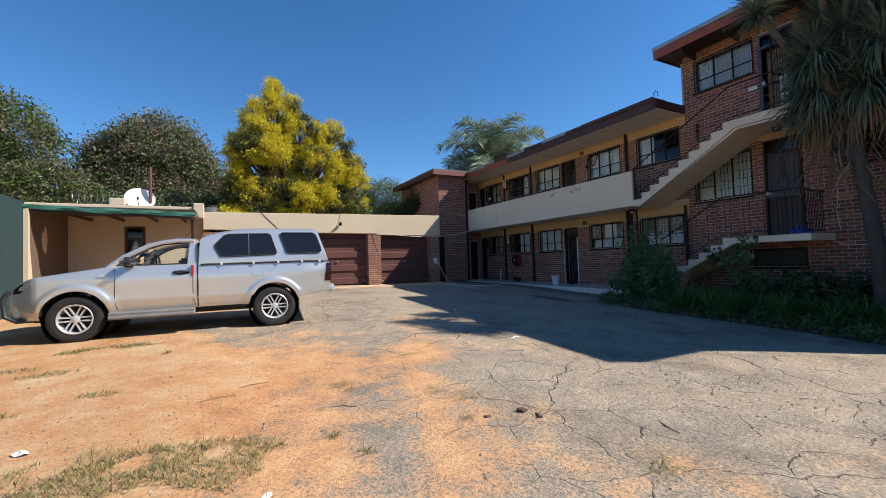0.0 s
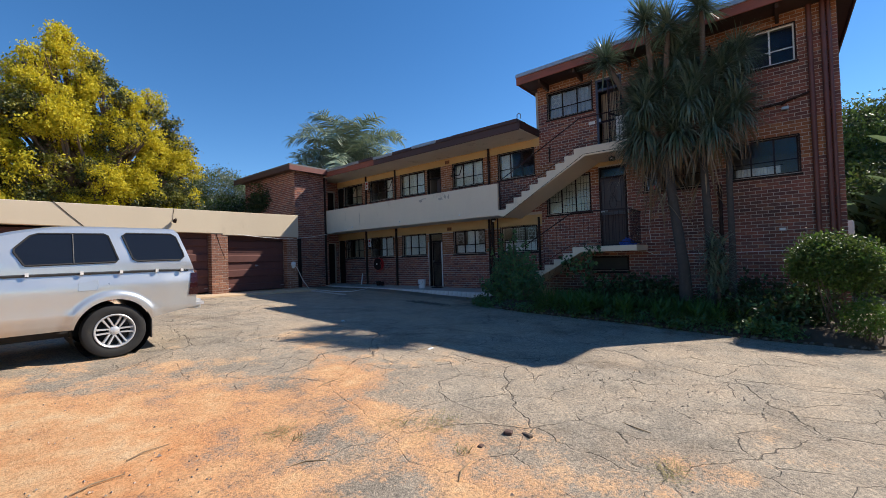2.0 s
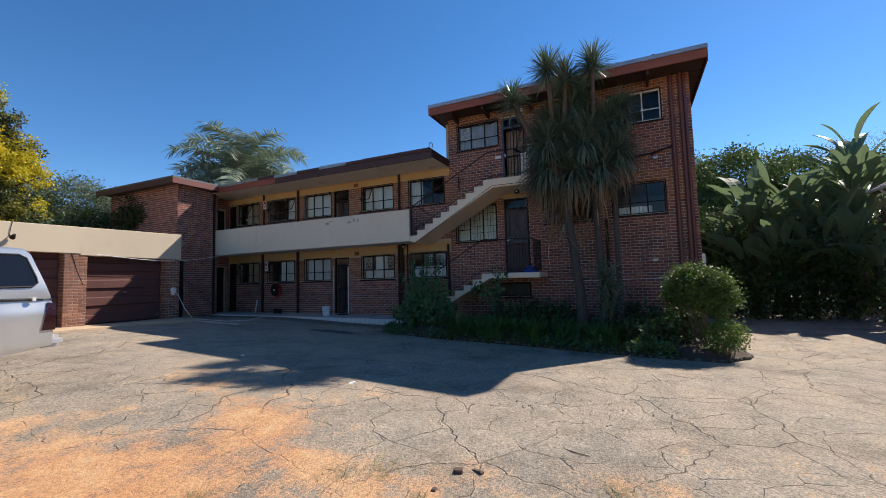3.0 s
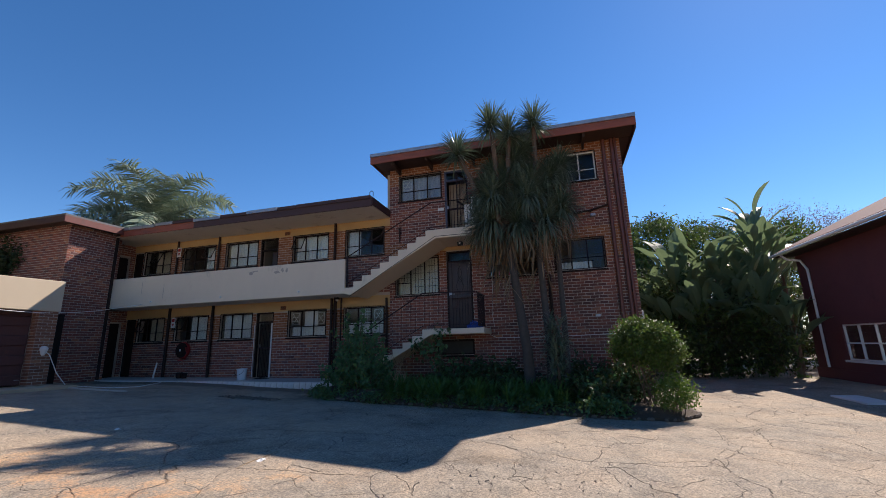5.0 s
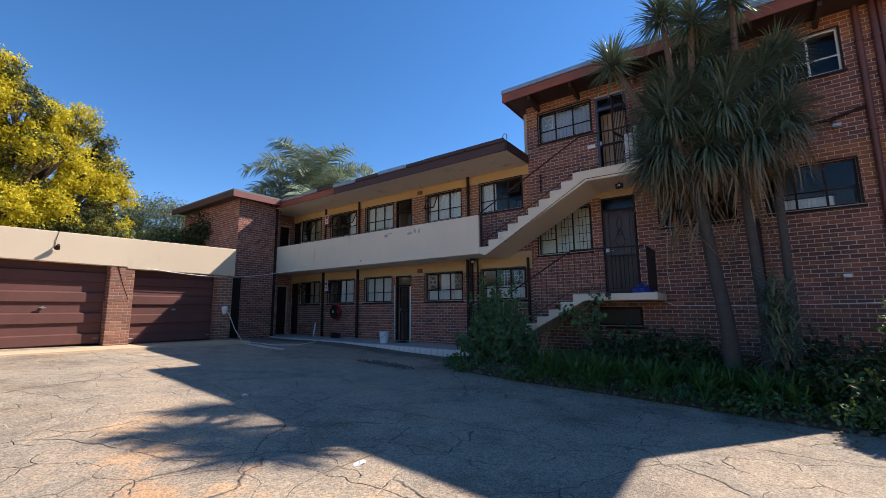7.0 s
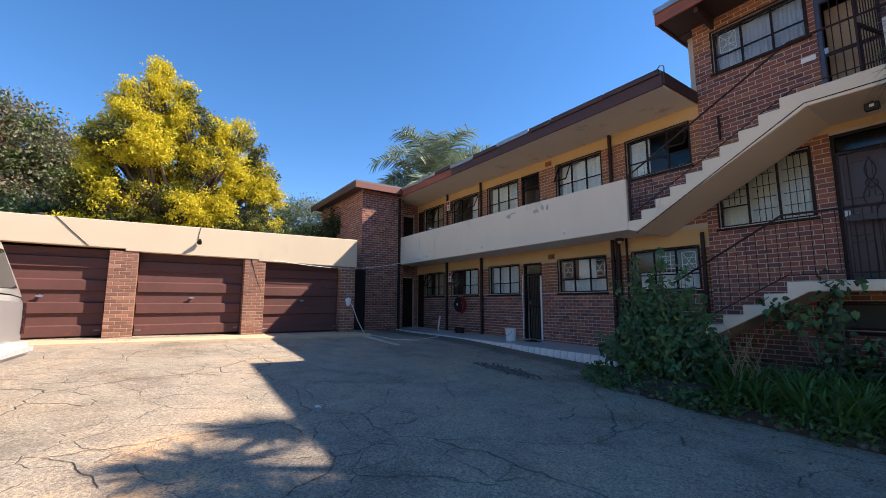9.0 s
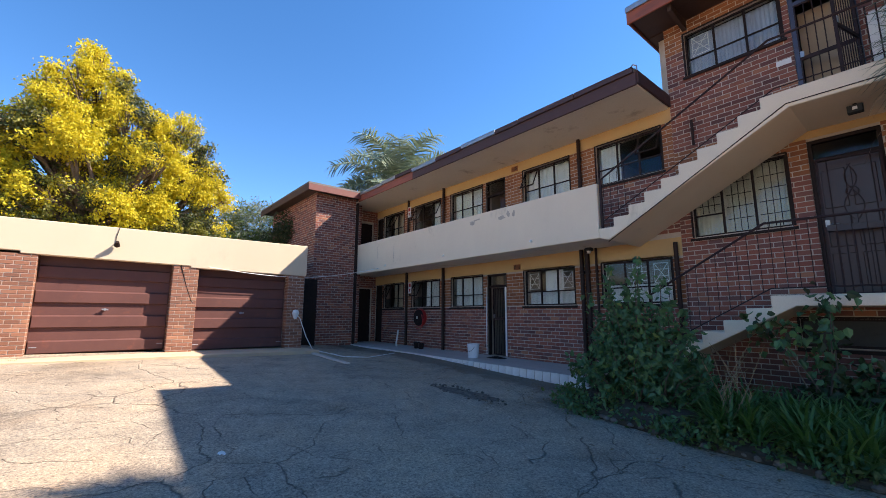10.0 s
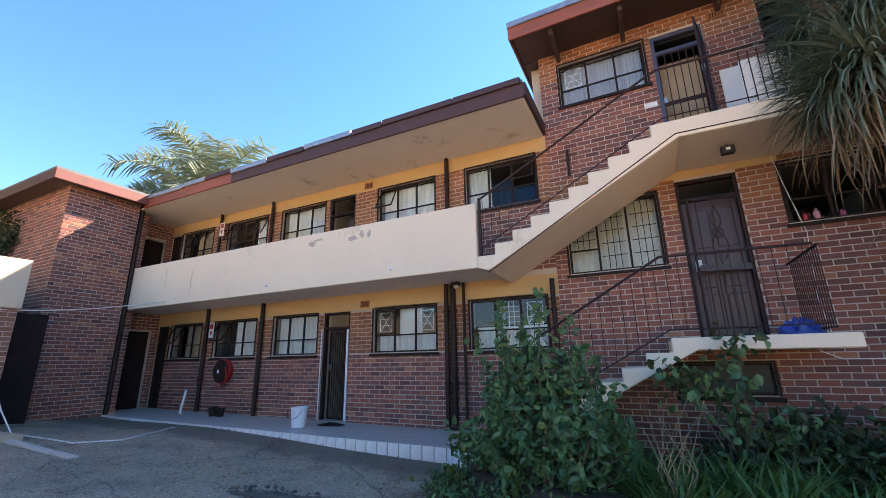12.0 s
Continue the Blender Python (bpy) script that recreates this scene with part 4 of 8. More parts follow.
def security_gate(at, w, h, rz, label, n=7, scroll=False):
    sg = thing("security_gate", label, "security gate", at, rz=rz)
    part("gate_frame", gate_geo(w, h), m_gate, sg)
    for k in range(n):
        u = 0.03 + (w - 0.06) * (k + 1) / (n + 1)
        part("bar", Geo().tube([(0, u, 0.03), (0, u, 0.97 if scroll and 0 < k < n - 1 else h - 0.03)], 0.008, 6), m_gate, sg)
    if scroll:
        c, zc = w / 2, 1.5
        for sg_ in (-1, 1):
            curl = [(0, c + sg_ * (0.02 + 0.085 * math.sin(a)), zc + 0.42 * (a / math.pi - 1)) for a in [j * math.pi / 8 for j in range(17)]]
            part("scroll", Geo().tube(curl, 0.008, 6), m_gate, sg, "bent bar ornament")
        part("scroll_ring", Geo().tube([(0, c + 0.07 * math.cos(a), zc + 0.07 * math.sin(a)) for a in [j * math.pi / 8 for j in range(17)]], 0.007, 6), m_gate, sg)
        part("mid_bar", Geo().box(-0.025, 0.02, 0.03, w - 0.03, 0.93, 1.02), m_steel_dull, sg, "dull grey flat bar")
    part("lock_box", Geo().box(-0.022, 0.022, w - 0.07, w - 0.02, 1.0, 1.1), m_steel, sg, "steel lock box")
    return sg


# landing door, shut, with its gate
d2 = thing("door_1", "dark panelled wooden door with fanlight above the landing", "door", kind="structure")
part("door_frame", door_frame(Geo(), D2[0], D2[1], D2[2], D2[3], trans=4.0), m_frame, d2)
g = Geo().box(FX + 0.07, FX + 0.11, D2[0] + 0.05, D2[1] - 0.05, 1.93, 4.0)
part("door_leaf", g, m_door_wood, d2)
for z0, z1 in ((2.05, 2.55), (2.65, 3.15), (3.25, 3.85)):
    for y0 in (D2[0] + 0.11, D2[0] + 0.44):
        part("panel", Geo().box(FX + 0.055, FX + 0.07, y0, y0 + 0.27, z0, z1), m_door_wood, d2, bevel=0.01)
part("handle", Geo().box(FX + 0.02, FX + 0.07, D2[1] - 0.14, D2[1] - 0.10, 2.9, 3.06).tube([(FX + 0.03, D2[1] - 0.12, 3.0), (FX + 0.03, D2[1] - 0.24, 3.0)], 0.01, 8), m_steel, d2, "bright steel handle")
part("pane", Geo().box(FX + 0.06, FX + 0.065, D2[0] + 0.05, D2[1] - 0.05, 4.05, 4.31), m_glass, d2).visible_shadow = False
security_gate((FX - 0.02, D2[0] + 0.03, 1.93), 0.72, 2.05, 14, "dark steel security gate with scrollwork standing ajar before the landing door", n=6, scroll=True)
# third-floor door: gate leaf standing open
d3 = thing("door_2", "open top-floor doorway with blue-grey frame", "door", kind="structure")
part("door_frame", door_frame(Geo(), D3[0], D3[1], D3[2], D3[3], trans=6.75, t=0.06), m_blueframe, d3)
part("pane", Geo().box(FX + 0.06, FX + 0.065, D3[0] + 0.06, D3[1] - 0.06, 6.81, 7.05), m_glass, d3).visible_shadow = False
part("door_leaf", Geo().box(FX + 0.35, FX + 0.39, D3[0] + 0.06, D3[1] - 0.06, 4.80, 6.75), m_beige, d3, "dull brown inner door")
security_gate((FX - 0.0, D3[0] + 0.03, 4.8), 0.7, 1.95, 75, "blue-grey steel security gate swung open")
security_gate((FX + 0.04, D3[0] + 0.03, 4.8), 0.7, 1.95, 0, "dark barred inner gate in the top doorway", n=5)
bd = thing("board", "white painted board standing against the wall of the top landing", "board", (FX - 0.06, 4.25, 4.785))
part("sheet", Geo().box(0, 0.03, -0.3, 0.25, 0.0, 1.3), m_white, bd, bevel=0.004)
part("edge_batten", Geo().box(-0.02, 0.0, -0.3, -0.26, 0.0, 1.3), m_white, bd)
# ground floor door, open, barred
d1 = thing("door_3", "open ground-floor doorway with dark frame and fanlight", "door", kind="structure")
part("door_frame", door_frame(Geo(), D1[0], D1[1], D1[2], D1[3], trans=2.38), m_frame, d1)
part("pane", Geo().box(FX + 0.06, FX + 0.065, D1[0] + 0.05, D1[1] - 0.05, 2.43, 2.69), m_glass, d1).visible_shadow = False
part("door_post", Geo().box(FX - 0.005, FX + 0.02, D1[0] + 0.03, D1[0] + 0.075, 0.54, 2.36), m_white, d1, "white-painted strip on the door post")
part("doorstep", Geo().box(FX - 0.03, FX + 0.25, D1[0], D1[1], 0.50, 0.535), m_conc, d1)
security_gate((FX + 0.1, D1[0] + 0.06, 0.54), 0.62, 1.82, -8, "dark steel security gate in the ground-floor doorway")
part("edge_strip", Geo().tube([(FX - 0.02, D1[1] + 0.02, 0.54), (FX - 0.02, D1[1] + 0.02, 2.4)], 0.012, 6), m_white, d1, "white conduit beside the door")
du = thing("door_4", "open upper doorway with tilted fanlight over the balcony", "door", kind="structure")
part("door_frame", door_frame(Geo(), DU[0], DU[1], DU[2], DU[3], trans=5.0), m_frame, du)
mm = Matrix.Translation((FX + 0.02, 0, 5.40)) @ Matrix.Rotation(radians(20), 4, "Y")
part("pane", Geo().box(0, 0.005, DU[0] + 0.06, DU[1] - 0.06, -0.33, 0, mm), m_glass, du).visible_shadow = False
part("door_leaf", Geo().box(FX + 0.3, FX + 0.34, DU[0] + 0.05, DU[1] - 0.3, 3.22, 5.0), m_door_wood, du)
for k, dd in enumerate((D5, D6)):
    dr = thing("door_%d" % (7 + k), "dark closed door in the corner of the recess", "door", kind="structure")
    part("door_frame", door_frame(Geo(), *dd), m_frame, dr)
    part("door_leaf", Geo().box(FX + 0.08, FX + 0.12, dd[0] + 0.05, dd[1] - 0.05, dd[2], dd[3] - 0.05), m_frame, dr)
# leaves wider than the doorways; their dark colour also stands for the recess shade
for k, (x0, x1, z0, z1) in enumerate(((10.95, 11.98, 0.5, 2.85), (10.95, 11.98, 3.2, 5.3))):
    dr = thing("door_%d" % (5 + k), "dark leaf for door and shade at the end of the recess", "door", kind="structure")
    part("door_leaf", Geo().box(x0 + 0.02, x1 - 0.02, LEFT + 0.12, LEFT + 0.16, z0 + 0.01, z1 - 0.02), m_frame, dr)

# ---- pipes on the facade ----
def downpipe(y, z0, z1, r=0.045, mat=None, label="dark brown downpipe with collars on the brick wall", x=None, collars=2):
    x = x or FX - 0.075
    p = thing("downpipe", label, "downpipe", group="downpipes")
    part("pipe", Geo().tube([(x, y, z0), (x, y, z1)], r, 12), mat or m_pipe, p, smooth=True)
    for k in range(collars):
        z = z0 + (z1 - z0) * (k + 0.6) / collars
        part("collar", Geo().tube([(x, y, z - 0.03), (x, y, z + 0.03)], r * 1.28, 12), mat or m_pipe, p)
        part("bracket", Geo().box(x, FX - 0.005, y - 0.015, y + 0.015, z - 0.012, z + 0.012), mat or m_pipe, p)


downpipe(16.35, 0.57, 3.09, 0.05)
downpipe(14.33, 0.55, 3.09, 0.05)
downpipe(9.42, 0.51, 3.09, 0.045)
downpipe(9.28, 0.51, 3.09, 0.055)
downpipe(9.06, 0.51, 3.09, 0.028)
downpipe(7.42, 0.4, 3.0, 0.04)
downpipe(14.32, 3.2, 5.72, 0.04)
downpipe(9.36, 3.2, 5.72, 0.045)
downpipe(16.3, 3.2, 5.72, 0.04)
downpipe(6.95, 4.8, 5.3, 0.022, label="short dark pipe stub above the stairs", collars=1)
tower_pipe = thing("downpipe", "dark downpipe at the corner of the stair tower", "downpipe", group="downpipes")
part("pipe", Geo().tube([(10.72, 17.86, 0.55), (10.72, 17.86, 5.72)], 0.055, 12), m_pipe, tower_pipe, smooth=True)
part("collar", Geo().tube([(10.72, 17.86, 3.0), (10.72, 17.86, 3.08)], 0.07, 12), m_pipe, tower_pipe)
for y, z0, r in ((0.36, 0.2, 0.055), (0.12, 0.2, 0.055), (0.02, 0.2, 0.04)):
    downpipe(y, z0, 7.4, r, m_redpipe, "red-brown soil pipe at the corner of the tall block", collars=4)
downpipe(2.25, 0.2, 3.4, 0.045, m_pipe)
soil = thing("waste_pipe", "dark sloping waste pipe across the brick wall", "pipe")
part("pipe", Geo().tube([(FX - 0.07, 1.6, 5.16), (FX - 0.07, 0.9, 5.22), (FX - 0.07, 0.36, 5.36)], 0.03, 10), m_pipe, soil, smooth=True)
part("joint", Geo().tube([(FX - 0.07, 0.95, 5.19), (FX - 0.07, 0.85, 5.235)], 0.042, 10), m_pipe, soil)
conduit = thing("cable", "thin pale cable pinned along the brick wall", "cable")
part("wire", Geo().tube([(FX - 0.02, 4.1, 1.72), (FX - 0.02, 3.9, 1.62), (FX - 0.02, 2.4, 1.60), (FX - 0.02, 0.6, 1.64)], 0.008, 6), m_white, conduit)

# ---- handrails ----
def railing(name, label, top, foot, x, step=0.14, r=0.018, low=0.1, until=-9.0):
    """top: polyline (y, z) of the handrail; foot(y): height of the treads."""
    rl = thing(name, label, "railing")
    part("handrail", Geo().tube([(x, y, z) for y, z in top], r, 8), m_gate, rl, smooth=True)
    part("lower_rail", Geo().tube([(x, y, foot(y) + low) for y, _ in top], 0.009, 6), m_gate, rl)
    y = top[0][0] - 0.06
    while y > max(top[-1][0], until):
        for (a, za), (b, zb) in zip(top[:-1], top[1:]):
            if b <= y <= a:
                zt = za + (zb - za) * (a - y) / (a - b)
        part("baluster", Geo().tube([(x, y, foot(y) + low), (x, y, zt)], 0.0045, 5), m_gate, rl)
        y -= step
    return rl


fu = lambda y: ZU1 if y < U1 else ZU0 + (ZU1 - ZU0) * min(1.0, (U0 - y) / (U0 - U1))
fl = lambda y: 1.9 if y < 5.82 else max(0.87, 0.87 + 1.03 * (7.62 - y) / 1.8)
rl = railing("stair_railing", "dark steel railing up the upper stairs", [(8.26, 4.2), (5.5, 5.65), (3.75, 5.62)], fu, BX + 0.06, until=7.75)
part("newel", Geo().box(BX + 0.03, BX + 0.07, 8.23, 8.27, 3.2, 4.22), m_gate, rl)
rl = railing("stair_railing", "dark steel railing of the entrance landing", [(7.5, 1.95), (5.81, 2.93), (4.26, 2.9)], fl, BX + 0.06)
for k in range(15):
    x = BX + 0.1 + k * 0.075
    part("bar", Geo().tube([(x, 4.22, 1.95), (x, 4.22, 2.86)], 0.007, 5), m_gate, rl)
part("end_rail", Geo().tube([(BX + 0.06, 4.22, 2.88), (FX, 4.22, 2.88)], 0.018, 8), m_gate, rl)
part("end_rail", Geo().tube([(BX + 0.06, 4.22, 1.97), (FX, 4.22, 1.97)], 0.01, 6), m_gate, rl)
ub = thing("balcony_bars", "pale painted burglar bars on the top landing", "railing")
for k in range(9):
    y = 4.5 - k * 0.1
    part("bar", Geo().tube([(BX + 0.1, y, 4.78), (BX + 0.1, y, 5.6)], 0.008, 6), m_gate, ub)
part("backing", Geo().box(BX + 0.16, BX + 0.18, 3.7, 4.5, 4.79, 5.5), m_white, ub, "white sheet tied behind the bars")

# ---- terrace tiles ----
y, n = 8.62, 0
tile_me = None
while y < 18.4:
    ztop = 0.485 + (y + 0.1 - 8.6) * 0.01
    ob = part("edge_tile", Geo().box(-0.016, 0.0, 0.0, 0.183, -0.19, 0.008), m_edge_tile, terrace, bevel=0.004, m=pose(10.62, y, ztop)) if tile_me is None else new("edge_tile", tile_me)
    if tile_me is None:
        tile_me = ob.data
    ob.parent = terrace
    ob.matrix_basis = pose(10.62, y, ztop + 0.002 * math.sin(y * 37), 0.3 * math.sin(y * 11))
    y += 0.198
tile_me = None
for i in range(4):
    for j in range(29):
        y = 8.62 + j * 0.345
        x = 10.625 + i * 0.345
        if tile_me is None:
            ob = part("floor_tile", Geo().box(0, 0.34, 0, 0.34, 0, 0.008), m_tile, terrace, bevel=0.002)
            tile_me = ob.data
        else:
            ob = new("floor_tile", tile_me)
            ob.parent = terrace
        ob.matrix_basis = pose(x, y, 0.485 + (y - 8.6) * 0.01, 0.57)

# ---- small things on the terrace and walls ----
def lathed(name, prof, mat, parent, m=None, n=24, label=""):
    return part(name, Geo().lathe(prof, n, m), mat, parent, label, smooth=True)


bk = thing("bucket", "white plastic bucket with wire handle on the terrace", "bucket", (11.15, 12.15, 0.532))
lathed("shell", [(0.0, 0.004), (0.125, 0.004), (0.13, 0.0), (0.155, 0.33), (0.168, 0.33), (0.168, 0.345), (0.15, 0.35), (0.145, 0.33), (0.12, 0.02), (0.0, 0.02)], m_bucket, bk)
part("handle", Geo().tube([(-0.02 - 0.14 * math.sin(a) * 0.55 - 0.1, 0.165 * math.cos(a), 0.29 - 0.13 * math.sin(a)) for a in [k * math.pi / 10 for k in range(11)]], 0.005, 6), m_frame, bk)
hr = thing("hose_reel", "red fire hose reel with coiled hose on the wall", "hose reel", (FX - 0.14, 15.52, 1.52))
mx = Matrix.Rotation(radians(-90), 4, "Y")
lathed("disc", [(0.0, -0.06), (0.06, -0.06), (0.08, -0.015), (0.265, -0.015), (0.27, 0.0), (0.27, 0.012), (0.0, 0.012)], m_frame, hr, mx, 32, "black front disc")
lathed("hose", [(0.20, 0.0), (0.285, 0.0), (0.30, -0.04), (0.30, -0.09), (0.285, -0.12), (0.2, -0.12)], m_redplastic, hr, mx, 32, "red coiled hose")
part("loop", Geo().tube([(-0.05, -0.24, 0.1), (-0.06, -0.31, -0.1), (-0.05, -0.25, -0.33), (-0.03, -0.1, -0.37), (-0.02, 0.1, -0.36)], 0.016, 8), m_redplastic, hr, "hanging red hose end", smooth=True)
part("hub", Geo().box(-0.075, -0.06, -0.03, 0.03, -0.04, 0.04), m_white, hr)
part("bracket", Geo().box(0.1, 0.138, -0.05, 0.05, -0.1, 0.1), m_frame, hr)
for z, y in ((2.53, 16.06), (5.25, 16.16)):
    s = thing("safety_sign", "white wall sign with red fire symbol", "sign")
    part("plate", Geo().box(FX - 0.14, FX - 0.132, y - 0.09, y + 0.09, z - 0.19, z + 0.19), m_white, s)
    part("symbol", Geo().box(FX - 0.144, FX - 0.1405, y - 0.06, y + 0.06, z + 0.03, z + 0.15), m_redplastic, s)
    part("arrow", Geo().prism([(y - 0.05, z - 0.03), (y + 0.05, z - 0.03), (y, z - 0.14)], FX - 0.144, FX - 0.1405, lambda u, v, d: (d, u, v)), m_redplastic, s)
    part("bracket", Geo().box(FX - 0.132, FX - 0.012, y - 0.01, y + 0.01, z - 0.01, z + 0.01), m_frame, s)
for y, z in ((11.35, 2.86), (11.35, 5.56)):
    ab = thing("air_brick", "terracotta air brick with slots in the band", "vent")
    part("body", Geo().box(FX - 0.03, FX - 0.0125, y - 0.11, y + 0.11, z - 0.07, z + 0.07), m_brick_o, ab)
    for k in range(5):
        part("slot", Geo().box(FX - 0.033, FX - 0.0305, y - 0.09 + k * 0.04, y - 0.075 + k * 0.04, z - 0.05, z + 0.05), m_black, ab)
ab = thing("air_brick", "terracotta air brick high on the tall wall", "vent")
part("body", Geo().box(FX - 0.03, FX - 0.008, 4.25, 4.5, 7.1, 7.22), m_brick_o, ab)
for k in range(5):
    part("slot", Geo().box(FX - 0.033, FX - 0.0305, 4.28 + k * 0.042, 4.295 + k * 0.042, 7.12, 7.2), m_black, ab)
nb = thing("number_plate", "small white plate fixed on the brick wall", "sign")
part("plate", Geo().box(FX - 0.02, FX - 0.008, 5.42, 5.62, 5.76, 5.85), m_white, nb)
wp = thing("pipe", "white plastic waste pipe leaning on the pier", "pipe", (11.5, 16.25, 0.56))
part("tube", Geo().tube([(0, 0, 0.0), (-0.02, -0.02, 0.1), (0.03, -0.06, 0.55)], 0.028, 10), m_white, wp, smooth=True)
for k, (y, s) in enumerate(((15.15, 1.0), (14.92, 0.9))):
    pt = thing("clay_pot", "dark clay pot by the wall on the terrace", "pot", (11.55, y, 0.555))
    lathed("body", [(0.0, 0.0), (0.08 * s, 0.0), (0.11 * s, 0.18 * s), (0.12 * s, 0.2 * s), (0.1 * s, 0.2 * s), (0.08 * s, 0.1), (0, 0.1)], m_pipe, pt)
dm = thing("door_mat", "crumpled dark cloth mat by the doorway", "mat", (11.6, 11.75, 0.53))
part("cloth", Geo().loft([[(0.2 * math.cos(a) * r * (1 + 0.2 * math.sin(3 * a)), 0.3 * math.sin(a) * r, 0.003 + (0.03 + 0.02 * math.sin(5 * a)) * (1 - r)) for a in [k * math.pi / 12 for k in range(25)]] for r in (1.0, 0.8, 0.5, 0.2, 0.02)]), m_frame, dm, smooth=True)
lp = thing("floodlight", "small black floodlight under the top landing", "lamp", (11.3, 4.75, 4.5))
part("housing", Geo().box(-0.06, 0.04, -0.08, 0.08, -0.14, -0.03), m_black, lp, bevel=0.01)
part("lens", Geo().box(-0.065, -0.06, -0.025, 0.025, -0.10, -0.06), m_white, lp, "pale glass lens")
part("bracket", Geo().box(-0.01, 0.01, -0.02, 0.02, -0.03, 0.0), m_black, lp)
lp = thing("floodlight", "dark wall lamp under the balcony slab", "lamp", (FX - 0.2, 9.15, 3.09))
part("housing", Geo().box(-0.07, 0.07, -0.07, 0.07, -0.07, 0.0), m_black, lp, bevel=0.01)
part("lens", Geo().lathe([(0.0, -0.13), (0.04, -0.12), (0.05, -0.07)], 16), m_white, lp, "white globe", smooth=True)
tarp = thing("plastic_bag", "crumpled blue plastic bag on the landing", "bag", (11.3, 4.42, 1.905))
rng = random.Random(3)
m_blue = worn("blue_plastic", (0.008, 0.03, 0.20), (0.01, 0.045, 0.28), None, 6, 40, 0.35, bumps=0.5, dist=0.01)
rings = []
for i in range(9):
    t = i / 8
    rings.append([(0.12 * math.cos(a) * math.cos(t * 1.5) * (1 + 0.5 * noise.noise(Vector((a * 2.5, t * 5, 1)))), 0.21 * math.sin(a) * math.cos(t * 1.5) * (1 + 0.5 * noise.noise(Vector((a * 2.5, t * 5, 5)))), 0.16 * math.sin(t * 1.5) * (1 + 0.9 * noise.noise(Vector((a * 2.5, t * 4, 9))))) for a in [2 * math.pi * k / 28 for k in range(28)]])
part("sheet", Geo().loft(rings, True), m_blue, tarp, smooth=True)
for y, z0, c, nm in ((3.85, 0.14, (0.5, 0.02, 0.03), "red"), (3.72, 0.17, (0.7, 0.25, 0.35), "pink"), (3.45, 0.11, (0.6, 0.1, 0.2), "rose")):
    bt = thing("bottle", nm + " plastic bottle on the window sill", "bottle", (FX + 0.16, y, W2M[2] + 0.035))
    mb = worn(nm + "_plastic", c, tuple(v * 0.8 for v in c), None, 8, 40, 0.4, bumps=0.05)
    lathed("body", [(0, 0), (0.04, 0), (0.042, z0 * 0.7), (0.018, z0 * 0.85), (0.018, z0), (0, z0)], mb, bt, n=16)
tagged(part("window_ledge", Geo().box(FX + 0.1, FX + 0.3, W2M[0], W2M[1], W2M[2] - 0.01, W2M[2] + 0.03), m_white), "inner window ledge", "sill", kind="structure")

# added backing, not a room wall: it only keeps the basement window dark
tagged(part("room_wall", Geo().box(FX + 0.22, FX + 0.25, WB[0] - 0.1, WB[1] + 0.1, WB[2] - 0.1, WB[3] + 0.1), m_frame), "added dark board that blacks out the basement window", "wall", kind="structure")
# cables, hoses
cb = thing("cable", "white cable slung from the garages to the balcony", "cable")
A, B = Vector((5.7, 16.17, 2.80)), Vector((10.76, 16.3, 3.15))
part("wire", Geo().tube([A.lerp(B, k / 20) - Vector((0, 0, 0.28 * math.sin(math.pi * k / 20))) for k in range(21)], 0.009, 6), m_white, cb)
hb = thing("water_hose", "pale hose on a wall tap trailing over the ground", "hose", (8.0, 16.2, 0))
pts = [(0.02, 0.0, 1.62), (0.1, -0.1, 1.5), (0.22, -0.3, 1.0), (0.32, -0.6, ground_z(8.3, 15.6) + 0.03), (0.5, -1.3, ground_z(8.5, 14.9) + 0.02), (0.55, -2.0, ground_z(8.5, 14.2) + 0.02), (1.1, -2.3, ground_z(9.1, 13.9) + 0.02), (1.9, -1.9, ground_z(9.9, 14.3) + 0.02), (2.3, -1.7, ground_z(10.3, 14.5) + 0.02)]
part("tube", Geo().tube(pts, 0.011, 8), m_white, hb, smooth=True)
part("rag", Geo().lathe([(0.0, 0.13), (0.06, 0.12), (0.1, 0.05), (0.07, -0.06), (0.04, -0.13), (0.0, -0.14)], 14, Matrix.Translation((0.0, 0.0, 1.62))), m_white, hb, "grey rag tied over the tap", smooth=True)
sp = thing("concrete_strip", "pale concrete strip let into the asphalt below the tap", "strip", (8.12, 14.3, 0), kind="structure")
for k in range(4):
    y0 = 1.0 - k * 0.55
    za, zb = ground_z(8.1, 14.3 + y0), ground_z(8.1, 14.3 + y0 - 0.54)
    g = Geo().prism([(y0, za - 0.05), (y0, za + 0.03), (y0 - 0.535, zb + 0.03), (y0 - 0.535, zb - 0.05)], -0.055 + 0.012 * (k % 2), 0.055 + 0.012 * (k % 2), lambda u, v, d: (d, u, v))
    part("slab", g, m_edge_conc, sp, bevel=0.008)
cb = thing("cable", "thin white wire hanging down the brick wall", "cable")
part("wire", Geo().tube([(FX - 0.03, 4.12, 4.5), (FX - 0.03, 4.05, 4.0), (FX - 0.03, 3.93, 3.3), (FX - 0.05, 4.0, 2.4), (FX - 0.05, 3.95, 1.95)], 0.0045, 6), m_white, cb)
lamp = thing("garage_lamp", "small spotlight on the garage parapet", "lamp", (3.78, GY, 3.17))
part("head", Geo().lathe([(0.0, 0.09), (0.03, 0.09), (0.045, 0.02), (0.06, -0.05), (0.05, -0.055), (0, -0.04)], 16, Matrix.Translation((0.03, -0.12, 0.0)) @ Matrix.Rotation(radians(60), 4, "X")), m_frame, lamp, smooth=True)
